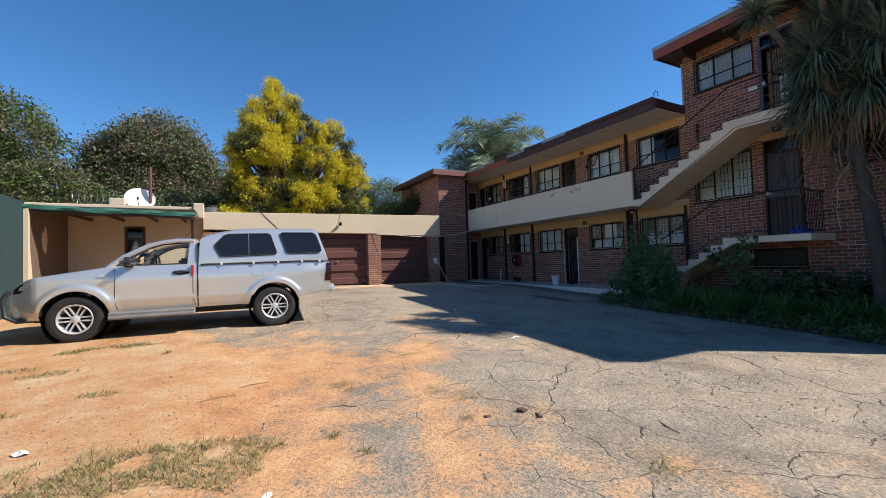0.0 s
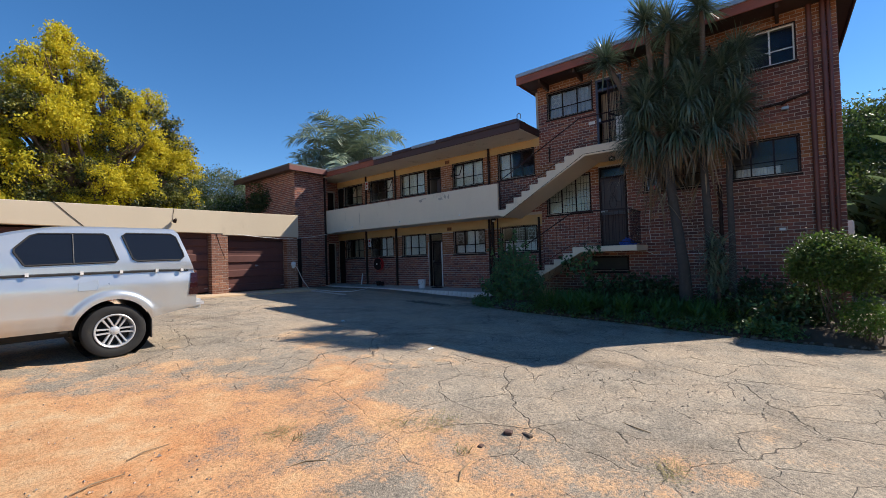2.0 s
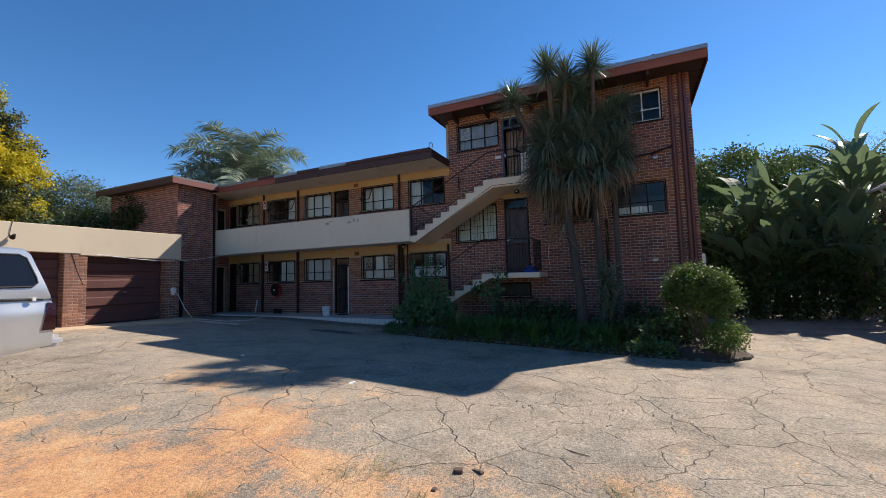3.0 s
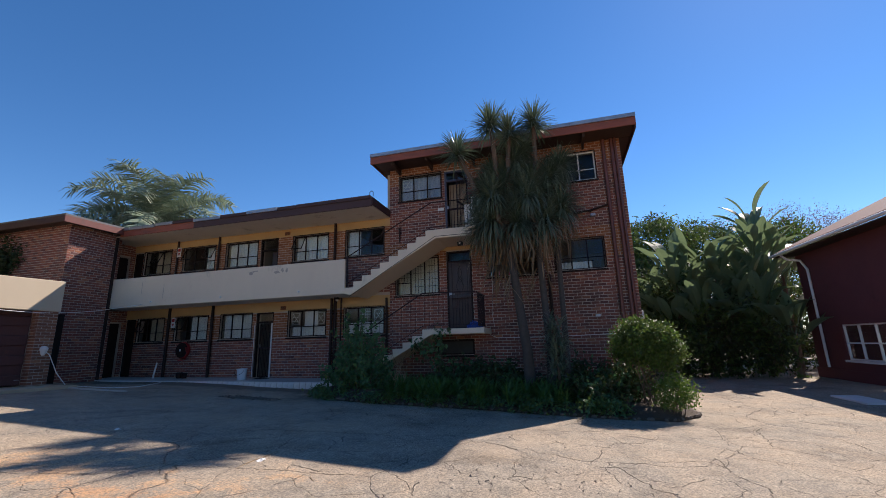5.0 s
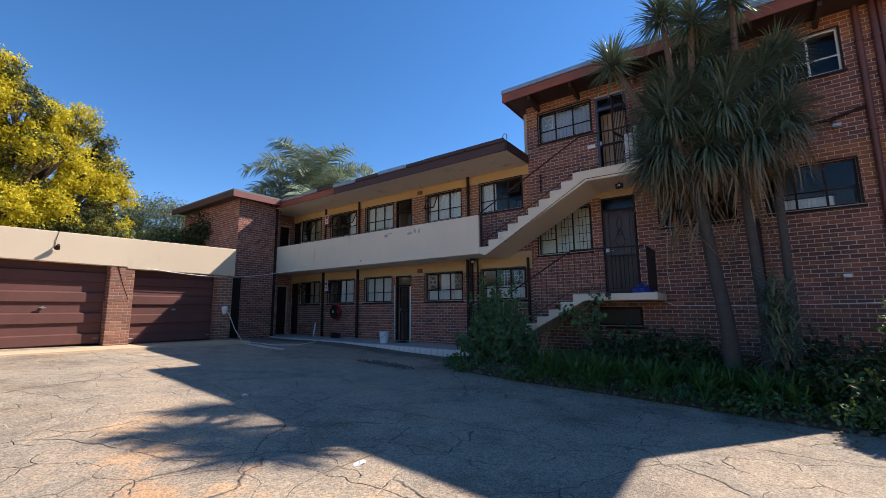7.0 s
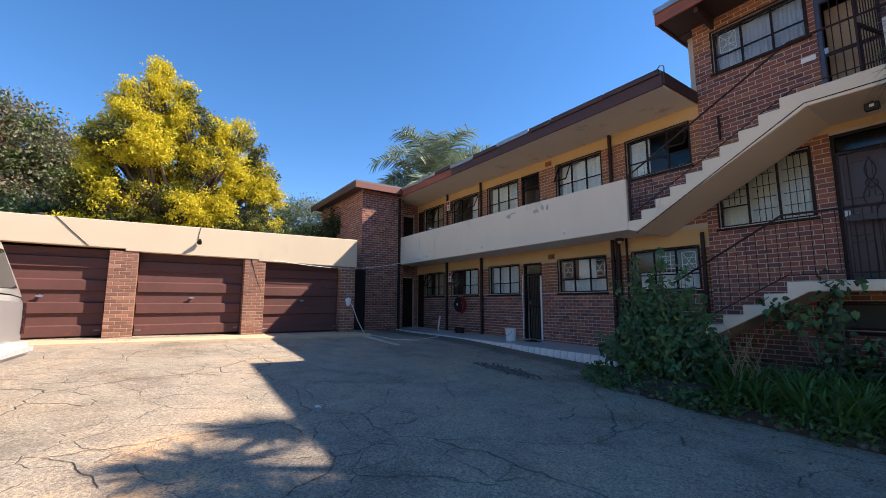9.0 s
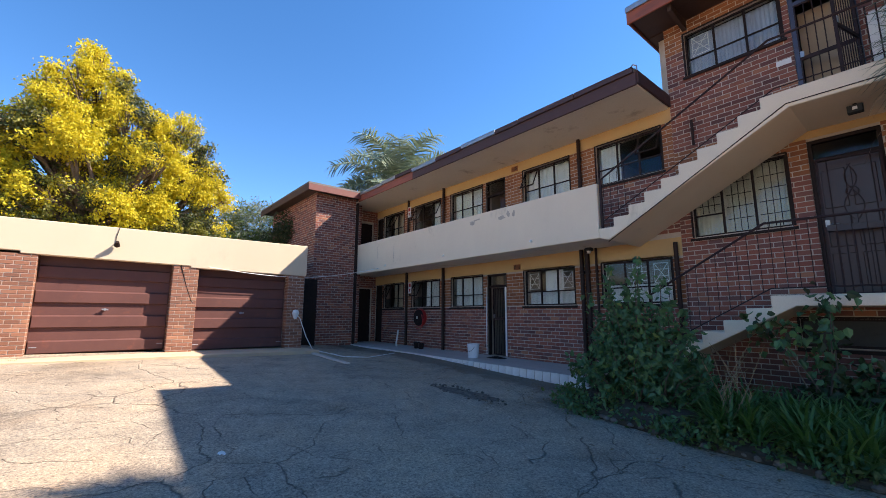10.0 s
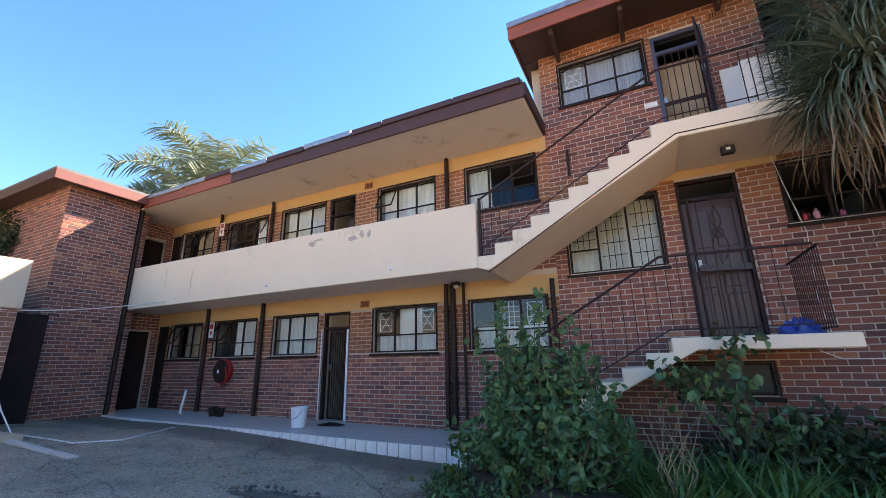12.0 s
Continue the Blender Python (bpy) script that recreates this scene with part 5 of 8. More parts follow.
part("arm", Geo().tube([(0, 0, 0.03), (0.02, -0.08, 0.03)], 0.012, 6), m_frame, lamp)
part("wire", Geo().tube([(0, -0.01, 0.03), (0.01, -0.012, 0.2), (0.05, -0.006, 0.42)], 0.006, 5), m_frame, lamp)
cb = thing("cable", "dark cable hanging over the garage parapet", "cable")
part("wire", Geo().tube([(0.95, 16.192, 3.57), (1.3, 16.19, 3.2), (1.6, 16.192, 2.9)], 0.008, 6), m_frame, cb)
cb = thing("cable", "dark cable running down a garage pillar", "cable")
part("wire", Geo().tube([(5.1, 16.22, 2.8), (5.25, 16.23, 2.3), (5.4, 16.23, 1.9)], 0.012, 6), m_frame, cb)
for x, y in ((11.7, 0.75), (11.85, 0.5)):
    vp = thing("vent_pipe", "dark vent pipe standing on the tall roof", "vent", (x, y, 7.62))
    part("pipe", Geo().tube([(0, 0, -0.02), (0, 0, 0.33)], 0.045, 10), m_redpipe, vp, smooth=True)
    part("cap", Geo().lathe([(0.06, 0.33), (0.065, 0.36), (0.0, 0.39)], 12), m_redpipe, vp)
an = thing("aerial_bracket", "bent steel aerial bracket on the roof corner", "aerial", (11.0, 7.6, 6.03))
part("arm", Geo().tube([(0, 0, 0), (0, 0, 0.28), (0.03, -0.04, 0.34), (0.04, -0.1, 0.3), (0.0, -0.12, 0.15)], 0.014, 8), m_steel, an, smooth=True)
mbx = thing("meter_box", "white meter box on the gable wall", "box", (13.0, RIGHT - 0.1, 2.1))
part("case", Geo().box(-0.2, 0.2, -0.08, 0.095, -0.15, 0.2), m_white, mbx, bevel=0.015)
part("lid", Geo().box(-0.17, 0.17, -0.095, -0.08, -0.12, 0.17), m_white, mbx)
for y, z in ((0.86, 5.07), (1.02, 2.15)):
    fl_ = thing("floodlight", "small grey floodlight on the brick wall", "lamp", (FX - 0.01, y, z))
    part("housing", Geo().box(-0.16, -0.04, -0.07, 0.07, -0.05, 0.03), m_steel, fl_, bevel=0.01)
    part("arm", Geo().box(-0.05, 0.0, -0.015, 0.015, -0.03, 0.0), m_frame, fl_)

# scuffs, outlets and patches on the parapet
m_scuff = worn("grey_scuffed_plaster", (0.50, 0.43, 0.36), (0.36, 0.31, 0.26), (0.62, 0.53, 0.42), 9, 60, 0.9)
rg = random.Random(8)
for y, z, w, h in ((11.75, 3.93, 0.10, 0.07), (11.6, 3.99, 0.16, 0.025), (10.75, 3.9, 0.13, 0.05), (10.55, 3.96, 0.06, 0.08), (10.38, 3.93, 0.05, 0.09), (15.4, 3.55, 0.012, 0.3), (16.4, 3.75, 0.01, 0.25)):
    pts = []
    for k in range(14):
        a = 2 * math.pi * k / 14
        r = rg.uniform(0.55, 1.15)
        pts.append((y + w * r * math.cos(a), z + h * r * math.sin(a)))
    sc = part("plaster_patch", Geo().prism(pts, BX - 0.004, BX + 0.002, lambda u, v, d: (d, u, v)), m_scuff)
    tagged(sc, "grey scuffed patch of bare plaster on the parapet", "patch", kind="structure")
for y in (9.9, 12.9, 15.9):
    ol = thing("drain_spout", "small white drain spout in the parapet", "spout", (BX, y, 3.22), group="drain spouts")
    part("spout", Geo().tube([(0.02, 0, 0), (-0.05, 0, -0.01)], 0.022, 10), m_white, ol, smooth=True)
    part("collar", Geo().tube([(0.0, 0, 0), (-0.008, 0, 0)], 0.034, 10), m_white, ol)

# ---- the pickup ----


def car_paint():
    m, nt, b = base_mat("silver_metallic_paint", 0.3, 0.62)
    n = tex(nt, 900, 2, 0.5)
    dirt = tex(nt, 2.2, 5, 0.65)
    col = ramp(nt, n, [(0.3, (0.55, 0.565, 0.56)), (0.7, (0.65, 0.665, 0.655))])
    tc = nt.nodes.new("ShaderNodeTexCoord")
    sep = nt.nodes.new("ShaderNodeSeparateXYZ")
    nt.links.new(tc.outputs["Object"], sep.inputs[0])
    # brown towards the sills: dust, and the ground's reflection painted into the colour
    low = ramp(nt, math_node(nt, "ADD", sep.outputs[2], math_node(nt, "MULTIPLY", dirt, 0.5)), [(0.65, (0.8, 0.8, 0.8)), (1.0, (0.03, 0.03, 0.03))])
    col = mix(nt, math_node(nt, "MULTIPLY", low, 0.45), col, (0.36, 0.25, 0.16))
    nt.links.new(col, b.inputs["Base Color"])
    rr = math_node(nt, "MULTIPLY_ADD", dirt, 0.25)
    nt.nodes[-1].inputs[2].default_value = 0.2
    nt.links.new(rr, b.inputs["Roughness"])
    b.inputs["Coat Weight"].default_value = 0.8
    b.inputs["Coat Roughness"].default_value = 0.04
    return m


m_silver = car_paint()
m_tint, _nt, _b = base_mat("tinted_canopy_glass", 0.04)
_b.inputs["Base Color"].default_value = (0.012, 0.016, 0.025, 1)
_b.inputs["Specular IOR Level"].default_value = 0.25
m_trim = worn("grey_plastic_trim", (0.035, 0.038, 0.04), (0.025, 0.028, 0.03), None, 4, 90, 0.45, bumps=0.1)
m_alloy = worn("alloy_wheel", (0.68, 0.68, 0.68), (0.58, 0.58, 0.58), (0.3, 0.26, 0.22), 6, 60, 0.35, 0.35, bumps=0.05)
m_step = worn("ribbed_step_aluminium", (0.27, 0.27, 0.26), (0.2, 0.2, 0.195), (0.2, 0.15, 0.1), 5, 60, 0.4, 0.3, bumps=0.05)
m_seat = worn("dark_seat_cloth", (0.04, 0.04, 0.045), (0.06, 0.058, 0.06), None, 4, 90, 0.9)


m_taillamp = worn("tail_lamp_plastic", (0.035, 0.006, 0.008), (0.018, 0.005, 0.006), None, 6, 60, 0.2, bumps=0.02)


def build_pickup():
    S = 3.05 / 3.085
    car = thing("pickup_truck", "silver single-cab pickup with matching canopy parked on dirt", "pickup", (0.64, 9.44, ground_z(0.6, 8.7) - 0.005), rz=-3.2)
    WX, R, AR = (0.0, -3.03), 0.385, 0.455

    def ztop(x):
        pts = [(-3.88, 0.78), (-3.85, 0.89), (-3.76, 0.985), (-3.58, 1.06), (-3.05, 1.14), (-2.55, 1.215), (-2.3, 1.225), (-1.3, 1.235), (-1.26, 1.235), (0.6, 1.25), (1.03, 1.245), (1.07, 1.16)]
        for (a, za), (b, zb) in zip(pts[:-1], pts[1:]):
            if a <= x <= b:
                return za + (zb - za) * (x - a) / (b - a)
        return pts[-1][1]

    def zbot(x):
        z = 0.46 if -2.65 < x < -0.4 else (0.4 if x < -2.65 else 0.5)
        if x > 0.45:
            z = 0.53 + 0.17 * (x - 0.45)
        for w in WX:
            d = abs(x - w)
            if d < AR:
                z = max(z, 0.39 + math.sqrt(AR * AR - d * d))
        return z

    def half(z, x):
        y = 0.815 + 0.045 * smoothstep(0.4, 0.58, z) + 0.018 * smoothstep(0.585, 0.64, z) + 0.012 * smoothstep(0.7, 1.0, z) - 0.04 * smoothstep(1.02, 1.25, z)
        for w in WX:
            d = math.hypot(x - w, z - 0.39)
            y += 0.034 * (1 - smoothstep(AR + 0.06, AR + 0.13, d)) if z > 0.4 else 0
        nose = smoothstep(-3.88, -3.5, x)
        y *= 0.80 + 0.20 * nose
        y *= 1 - 0.03 * smoothstep(0.6, 1.07, x)
        return y

    xs = sorted({-3.88, -3.85, -3.8, -3.75, -3.7, 1.05, 1.07, *[w + s * AR * math.sin(k * math.pi / 24) for w in WX for k in range(13) for s in (-1, 1)], *[w + s * (AR + 0.002) for w in WX for s in (-1, 1)], *[-3.88 + 0.06 * k for k in range(83)]})
    xs = [x for x in xs if -3.88 <= x <= 1.07]
    rings = []
    for x in xs:
        zb, z1 = zbot(x), ztop(x)
        side = [(half(zb + (z1 - zb) * k / 17, x), zb + (z1 - zb) * k / 17) for k in range(18)]
        hw = side[-1][0]
        left = [(x, -y, z) for y, z in side]
        top = [(x, -hw + 0.03, z1 + 0.015), (x, -hw * 0.7, z1 + 0.035), (x, 0, z1 + 0.05), (x, hw * 0.7, z1 + 0.035), (x, hw - 0.03, z1 + 0.015)]
        rings.append(left + top + [(x, y, z) for y, z in side[::-1]])
    g = Geo().loft(rings)
    g.add(rings[0], [tuple(range(len(rings[0])))]).add(rings[-1], [tuple(range(len(rings[-1])))])
    body = part("body", g, m_silver, car, smooth=True)
    # underbody, so that no light shows beneath the shell
    part("chassis", Geo().box(-3.65, 0.4, -0.55, 0.55, 0.34, 0.55).box(-2.6, -0.5, -0.76, 0.76, 0.42, 0.5), m_black, car)
    for w in WX:
        part("wheel_arch_liner", Geo().lathe([(AR + 0.004, -0.78), (AR + 0.004, 0.78)], 32, Matrix.Translation((w, 0, 0.39)) @ Matrix.Rotation(radians(90), 4, "X")), m_black, car)
    # door seams
    for x in (-2.5, -1.36):
        for s in (-1, 1):
            part("door_seam", Geo().tube([(x + (0.04 if z < 0.6 else 0), s * (half(z, x) + 0.001), z) for z in (0.5, 0.6, 0.8, 1.0, 1.2)], 0.006, 5), m_black, body)
    part("bed_gap", Geo().tube([(-1.285, -half(z, -1.285), z) for z in (0.47, 0.7, 0.9, 1.1, 1.235)], 0.014, 6), m_black, body)
    for s in (-1, 1):
        part("waist_stripe", Geo().tube([(x, s * (half(1.22, x) + 0.004), ztop(x) - 0.012) for x in [-1.24 + 0.1 * k for k in range(23)]], 0.02, 6), m_trim, body, "grey rail along the load bed", smooth=True)
    # cab
    hb = lambda z: 0.835 - 0.16 * smoothstep(1.2, 1.75, z) * 0.95
    roof = []
    for x, z in ((-2.08, 1.60), (-1.95, 1.655), (-1.75, 1.70), (-1.5, 1.715), (-1.37, 1.695), (-1.32, 1.63)):
        w = hb(1.68)
        roof.append([(x, -w, z - 0.05), (x, -w * 0.96, z), (x, -w * 0.5, z + 0.03), (x, 0, z + 0.04), (x, w * 0.5, z + 0.03), (x, w * 0.96, z), (x, w, z - 0.05), (x, w * 0.9, z - 0.06), (x, -w * 0.9, z - 0.06)])
    part("cab_roof", Geo().loft(roof, True), m_silver, car, smooth=True)
    for s in (-1, 1):
        g = Geo().tube([(-2.62, s * 0.80, 1.2), (-2.4, s * 0.775, 1.385), (-2.05, s * 0.7, 1.585), (-1.85, s * 0.688, 1.64), (-1.6, s * 0.685, 1.675), (-1.36, s * 0.685, 1.672)], 0.04, 8)
        part("roof_pillar", g, m_silver, car, smooth=True)
        part("rear_pillar", Geo().prism([(-1.45, 1.22), (-1.3, 1.22), (-1.32, 1.68), (-1.43, 1.68)], 0, 0.03, lambda u, v, d, s=s: (u, s * (hb(v) - d), v)), m_silver, car)
        wp = [(-2.36, 1.235), (-1.46, 1.255), (-1.42, 1.635), (-1.84, 1.605), (-2.04, 1.53), (-2.3, 1.36)]
        ob = part("side_window", Geo().prism(wp, 0.012, 0.016, lambda u, v, d, s=s: (u, s * (hb(v) - d), v)), m_glass, car)
        ob.visible_shadow = False
        part("window_seal", Geo().tube([(u, s * (hb(v) - 0.006), v) for u, v in wp + wp[:1]], 0.014, 5), m_black, car)
        cup = [(-1.54 + 0.135 * math.cos(a), 1.095 + 0.042 * math.sin(a)) for a in [k * math.pi / 10 for k in range(20)]]
        dh = part("door_handle", Geo().prism(cup, -0.01, 0.004, lambda u, v, d, s=s: (u, s * (half(v, u) + d), v)), m_black, car, "dark door handle in an oval cup")
        part("grip", Geo().tube([(-1.66, s * 0.895, 1.112), (-1.6, s * 0.915, 1.115), (-1.5, s * 0.917, 1.115), (-1.42, s * 0.895, 1.112)], [0.012, 0.017, 0.017, 0.012], 8), m_trim, dh, smooth=True)
        mir = part("mirror", Geo().box(-2.4, -2.2, min(s * 0.9, s * 1.09), max(s * 0.9, s * 1.09), 1.235, 1.385), m_trim, car, "dark door mirror", bevel=0.06, seg=4, smooth=True)
        part("mirror_arm", Geo().box(-2.36, -2.24, min(s * 0.82, s * 0.92), max(s * 0.82, s * 0.92), 1.215, 1.265), m_black, mir)
    part("red_tag", Geo().box(-1.39, -1.345, -0.908, -0.875, 1.03, 1.22), m_redplastic, car, "red reflector strip behind the door")
    ws = Geo()
    ws.add([(-2.6, -0.78, 1.22), (-2.6, 0.78, 1.22), (-2.06, 0.68, 1.6), (-2.06, -0.68, 1.6), (-2.59, -0.78, 1.222), (-2.59, 0.78, 1.222), (-2.05, 0.68, 1.602), (-2.05, -0.68, 1.602)], [(0, 1, 2, 3), (7, 6, 5, 4), (0, 4, 5, 1), (1, 5, 6, 2), (2, 6, 7, 3), (3, 7, 4, 0)])
    part("windscreen", ws, m_glass, car).visible_shadow = False
    part("cab_back", Geo().box(-1.34, -1.31, -0.78, 0.78, 1.22, 1.36).box(-1.34, -1.31, -0.68, -0.6, 1.36, 1.66).box(-1.34, -1.31, 0.6, 0.68, 1.36, 1.66), m_silver, car)
    for y in (-0.38, 0.38):
        st = part("seat", Geo().box(-1.62, -1.46, y - 0.24, y + 0.24, 0.9, 1.36), m_seat, car, "dark cloth seat", bevel=0.04, seg=2, smooth=True)
    part("dashboard", Geo().box(-2.52, -2.25, -0.75, 0.75, 1.12, 1.29), m_seat, car, bevel=0.03)
    part("steering_wheel", Geo().tube([(-2.08 - 0.06 * math.sin(a), 0.38 + 0.18 * math.cos(a), 1.28 + 0.17 * math.sin(a)) for a in [k * math.pi / 10 for k in range(21)]], 0.014, 6, False), m_black, car, smooth=True)
    # canopy
    cn = []
    hc = lambda z: 0.85 - 0.13 * smoothstep(1.3, 1.93, z)
    rings = []
    for x in [-1.275, -1.27, -1.262, -1.25, -1.22, -1.17, -1.1, -1.0, -0.85, -0.65, -0.4, 0.0, 0.4, 0.7, 0.8, 0.86, 0.9, 0.94, 0.98, 1.02, 1.05]:
        zt = 1.24 + 0.45 * min(1.0, max(0.0, (x + 1.275) / 0.02)) + 0.215 * min(1.0, max(0.0, (x + 1.255) / 0.75)) ** 0.5
        if x > 0.78:
            zt = 1.905 - 0.06 * min(1.0, (x - 0.78) / 0.08) ** 1.5 - max(0.0, x - 0.86) / 0.19 * 0.6
        row = []
        for k in range(7):
            z = 1.24 + (zt - 0.03 - 1.24) * k / 6
            row.append((x, -hc(z), z))
        row += [(x, -hc(zt) * 0.93, zt), (x, -hc(zt) * 0.5, zt + 0.03), (x, 0, zt + 0.04), (x, hc(zt) * 0.5, zt + 0.03), (x, hc(zt) * 0.93, zt)]
        row += [(x, hc(1.24 + (zt - 0.03 - 1.24) * k / 6), 1.24 + (zt - 0.03 - 1.24) * k / 6) for k in range(6, -1, -1)]
        rings.append(row)
    can = part("canopy", Geo().loft(rings), m_silver, car, "silver fibreglass canopy", smooth=True)
    for s in (-1, 1):
        pt = lambda u, v, d, s=s: (u, s * (hc(v) + d), v)
        w1 = [(-0.92, 1.36), (0.02, 1.385), (0.055, 1.42), (-0.05, 1.775), (-0.1, 1.8), (-0.78, 1.79), (-0.86, 1.76), (-1.01, 1.59), (-1.015, 1.54)]
        w2 = [(0.28, 1.395), (0.85, 1.4), (0.9, 1.45), (0.89, 1.52), (0.81, 1.77), (0.74, 1.815), (0.17, 1.815), (0.12, 1.78), (0.23, 1.43)]
        for w in (w1, w2):
            cwin = part("canopy_window", Geo().prism(w, 0.002, 0.012, pt), m_tint, can, "dark tinted canopy window")
            part("seal", Geo().tube([pt(u, v, 0.008) for u, v in w + w[:1]], 0.013, 5), m_black, can)
        part("window_divider", Geo().tube([pt(-0.44, 1.38, 0.014), pt(-0.44, 1.79, 0.014)], 0.008, 5), m_trim, can)
    part("rear_window", Geo().add([(0.91, -0.6, 1.76), (0.91, 0.6, 1.76), (1.04, 0.66, 1.34), (1.04, -0.66, 1.34)], [(0, 1, 2, 3)]), m_tint, can)
    for x in (-0.9, -0.36, 0.08, 0.52, 0.86):
        part("clamp", Geo().box(x - 0.018, x + 0.018, -0.9, -0.872, 1.215, 1.265), m_white, can)
    # trim, lamps, bumpers
    part("fuel_flap", Geo().prism([(-0.4, 0.99), (-0.2, 0.99), (-0.18, 1.02), (-0.18, 1.13), (-0.38, 1.13), (-0.4, 1.1)], 0.0, 0.004, lambda u, v, d: (u, -half(v, u) - d - 0.001, v)), m_silver, car, bevel=0.002)
    for s in (-1, 1):
        lamp_g = Geo()
        for z0, z1 in ((0.83, 0.93), (0.935, 1.02), (1.025, 1.11), (1.115, 1.185)):
            lamp_g.prism([(0.955 + 0.13 * (z0 - 0.83), z0), (1.088, z0), (1.088, z1), (0.955 + 0.13 * (z1 - 0.83), z1)], -0.05, 0.014, lambda u, v, d, s=s: (u, s * (half(v, min(u, 1.07)) + d), v))
        part("tail_lamp", lamp_g, m_taillamp, car, "dark red tail lamp in four bands")
        hl = [(-3.85, 0.83), (-3.74, 0.84), (-3.58, 0.92), (-3.43, 1.02), (-3.55, 1.045), (-3.7, 1.0), (-3.82, 0.92)]
        lampp = part("headlamp", Geo().prism(hl, -0.03, 0.006, lambda u, v, d, s=s: (u, s * (half(v, u) + d), v)), m_tint, car, "dark smoked headlamp", bevel=0.01)
        part("reflector", Geo().prism([(u * 0.5 - 3.66 * 0.5, v * 0.5 + 0.94 * 0.5) for u, v in hl], 0.006, 0.012, lambda u, v, d, s=s: (u, s * (half(v, u) + d), v)), m_alloy, lampp)
        part("side_step", Geo().prism([(0.80, 0.33), (0.93, 0.335), (0.96, 0.355), (0.96, 0.385), (0.94, 0.4), (0.945, 0.44), (0.92, 0.46), (0.80, 0.465)], -2.58, -1.33, lambda u, v, d, s=s: (d, s * u, v)), m_step, car, "grey aluminium side step", bevel=0.006)
        part("mud_flap", Geo().box(0.44, 0.455, min(s * 0.62, s * 0.86), max(s * 0.62, s * 0.86), 0.22, 0.6), m_black, car)
        part("fender_badge", Geo().box(-2.72, -2.56, min(s * 0.885, s * 0.908), max(s * 0.885, s * 0.908), 1.06, 1.085), m_alloy, car)
    part("front_bumper", Geo().box(-3.9, -3.5, -0.72, 0.72, 0.4, 0.7), m_silver, car, bevel=0.07, seg=3, smooth=True)
    part("grille", Geo().box(-3.92, -3.85, -0.45, 0.45, 0.72, 0.9), m_black, car, bevel=0.02)
    bb = [(-3.5, 0.0, 0.40), (-3.8, 0.0, 0.40), (-3.93, 0.0, 0.48), (-3.96, 0, 0.75), (-3.9, 0, 0.86)]
    for y in (-0.72, 0.72):
        part("nudge_bar", Geo().tube([(x, y, z) for x, _, z in bb], 0.035, 8), m_trim, car, "grey front nudge bar", smooth=True)
    part("nudge_bar", Geo().tube([(-3.9, -0.72, 0.86), (-3.96, 0, 0.88), (-3.9, 0.72, 0.86)], 0.035, 8), m_trim, car, smooth=True)
    part("rear_bumper", Geo().box(0.93, 1.2, -0.85, 0.85, 0.6, 0.75), m_alloy, car, "bright steel rear step bumper", bevel=0.05, seg=4, smooth=True)
    part("aerial", Geo().tube([(-1.55, -0.4, 1.74), (-1.42, -0.4, 1.9)], 0.004, 5), m_black, car)
    # wheels
    for w in WX:
        for s in (-1, 1):
            mm = Matrix.Translation((w, s * 0.76, R)) @ Matrix.Rotation(radians(90 if s < 0 else -90), 4, "X")
            wh = part("wheel", Geo().lathe([(0.235, -0.12), (0.33, -0.125), (0.37, -0.105), (R, -0.06), (R + 0.002, 0.0), (R, 0.06), (0.37, 0.105), (0.33, 0.12), (0.28, 0.115), (0.235, 0.1)], 40, mm), m_black, car, "black tyre", smooth=True)
            part("rim", Geo().lathe([(0.245, 0.112), (0.235, 0.118), (0.222, 0.11), (0.21, 0.06), (0.205, -0.1)], 36, mm), m_alloy, wh, "alloy rim", smooth=True)
            part("brake_disc", Geo().lathe([(0.0, -0.02), (0.2, -0.02), (0.205, -0.05)], 28, mm), m_black, wh)
            for k in range(12):
                a = 2 * math.pi * (k // 2) / 6
                o = 0.026 if k % 2 else -0.026
                rot = mm @ Matrix.Rotation(a, 4, "Z")
                g = Geo().add([rot @ Vector(q) for q in ((0.045, o - 0.009, 0.085), (0.225, o * 1.3 - 0.012, 0.10), (0.225, o * 1.3 + 0.012, 0.10), (0.045, o + 0.009, 0.085), (0.045, o - 0.012, 0.03), (0.225, o * 1.3 - 0.015, 0.05), (0.225, o * 1.3 + 0.015, 0.05), (0.045, o + 0.012, 0.03))], [(0, 1, 2, 3), (0, 4, 5, 1), (1, 5, 6, 2), (2, 6, 7, 3), (3, 7, 4, 0)])
                part("spoke", g, m_alloy, wh)
            part("hub_cap", Geo().lathe([(0.0, 0.1), (0.035, 0.098), (0.062, 0.085), (0.066, 0.04)], 18, mm), m_alloy, wh, smooth=True)
    car.scale = (S, S, S)
    return car


build_pickup()

# ---- the small house and carport ----
HY = 16.55
g = Geo()
wall_with_openings(g, facing_y(HY), -6.5, -0.85, 0.0, 3.62, 0.22, [(-3.05, -2.5, 2.05, 3.02)])
tagged(part("wall_house", g, m_garage_pl), "cream plastered wall of the small house", "wall", kind="structure")
g = Geo().box(-6.5, -0.85, HY + 0.22, 22, 3.3, 3.4).box(-6.5, -6.3, HY + 0.22, 22, 0, 3.4).box(-6.5, -0.85, 21.8, 22.0, 0, 3.3)
tagged(part("roof_house", g, m_conc), "flat concrete roof of the small house", "roof", kind="structure")
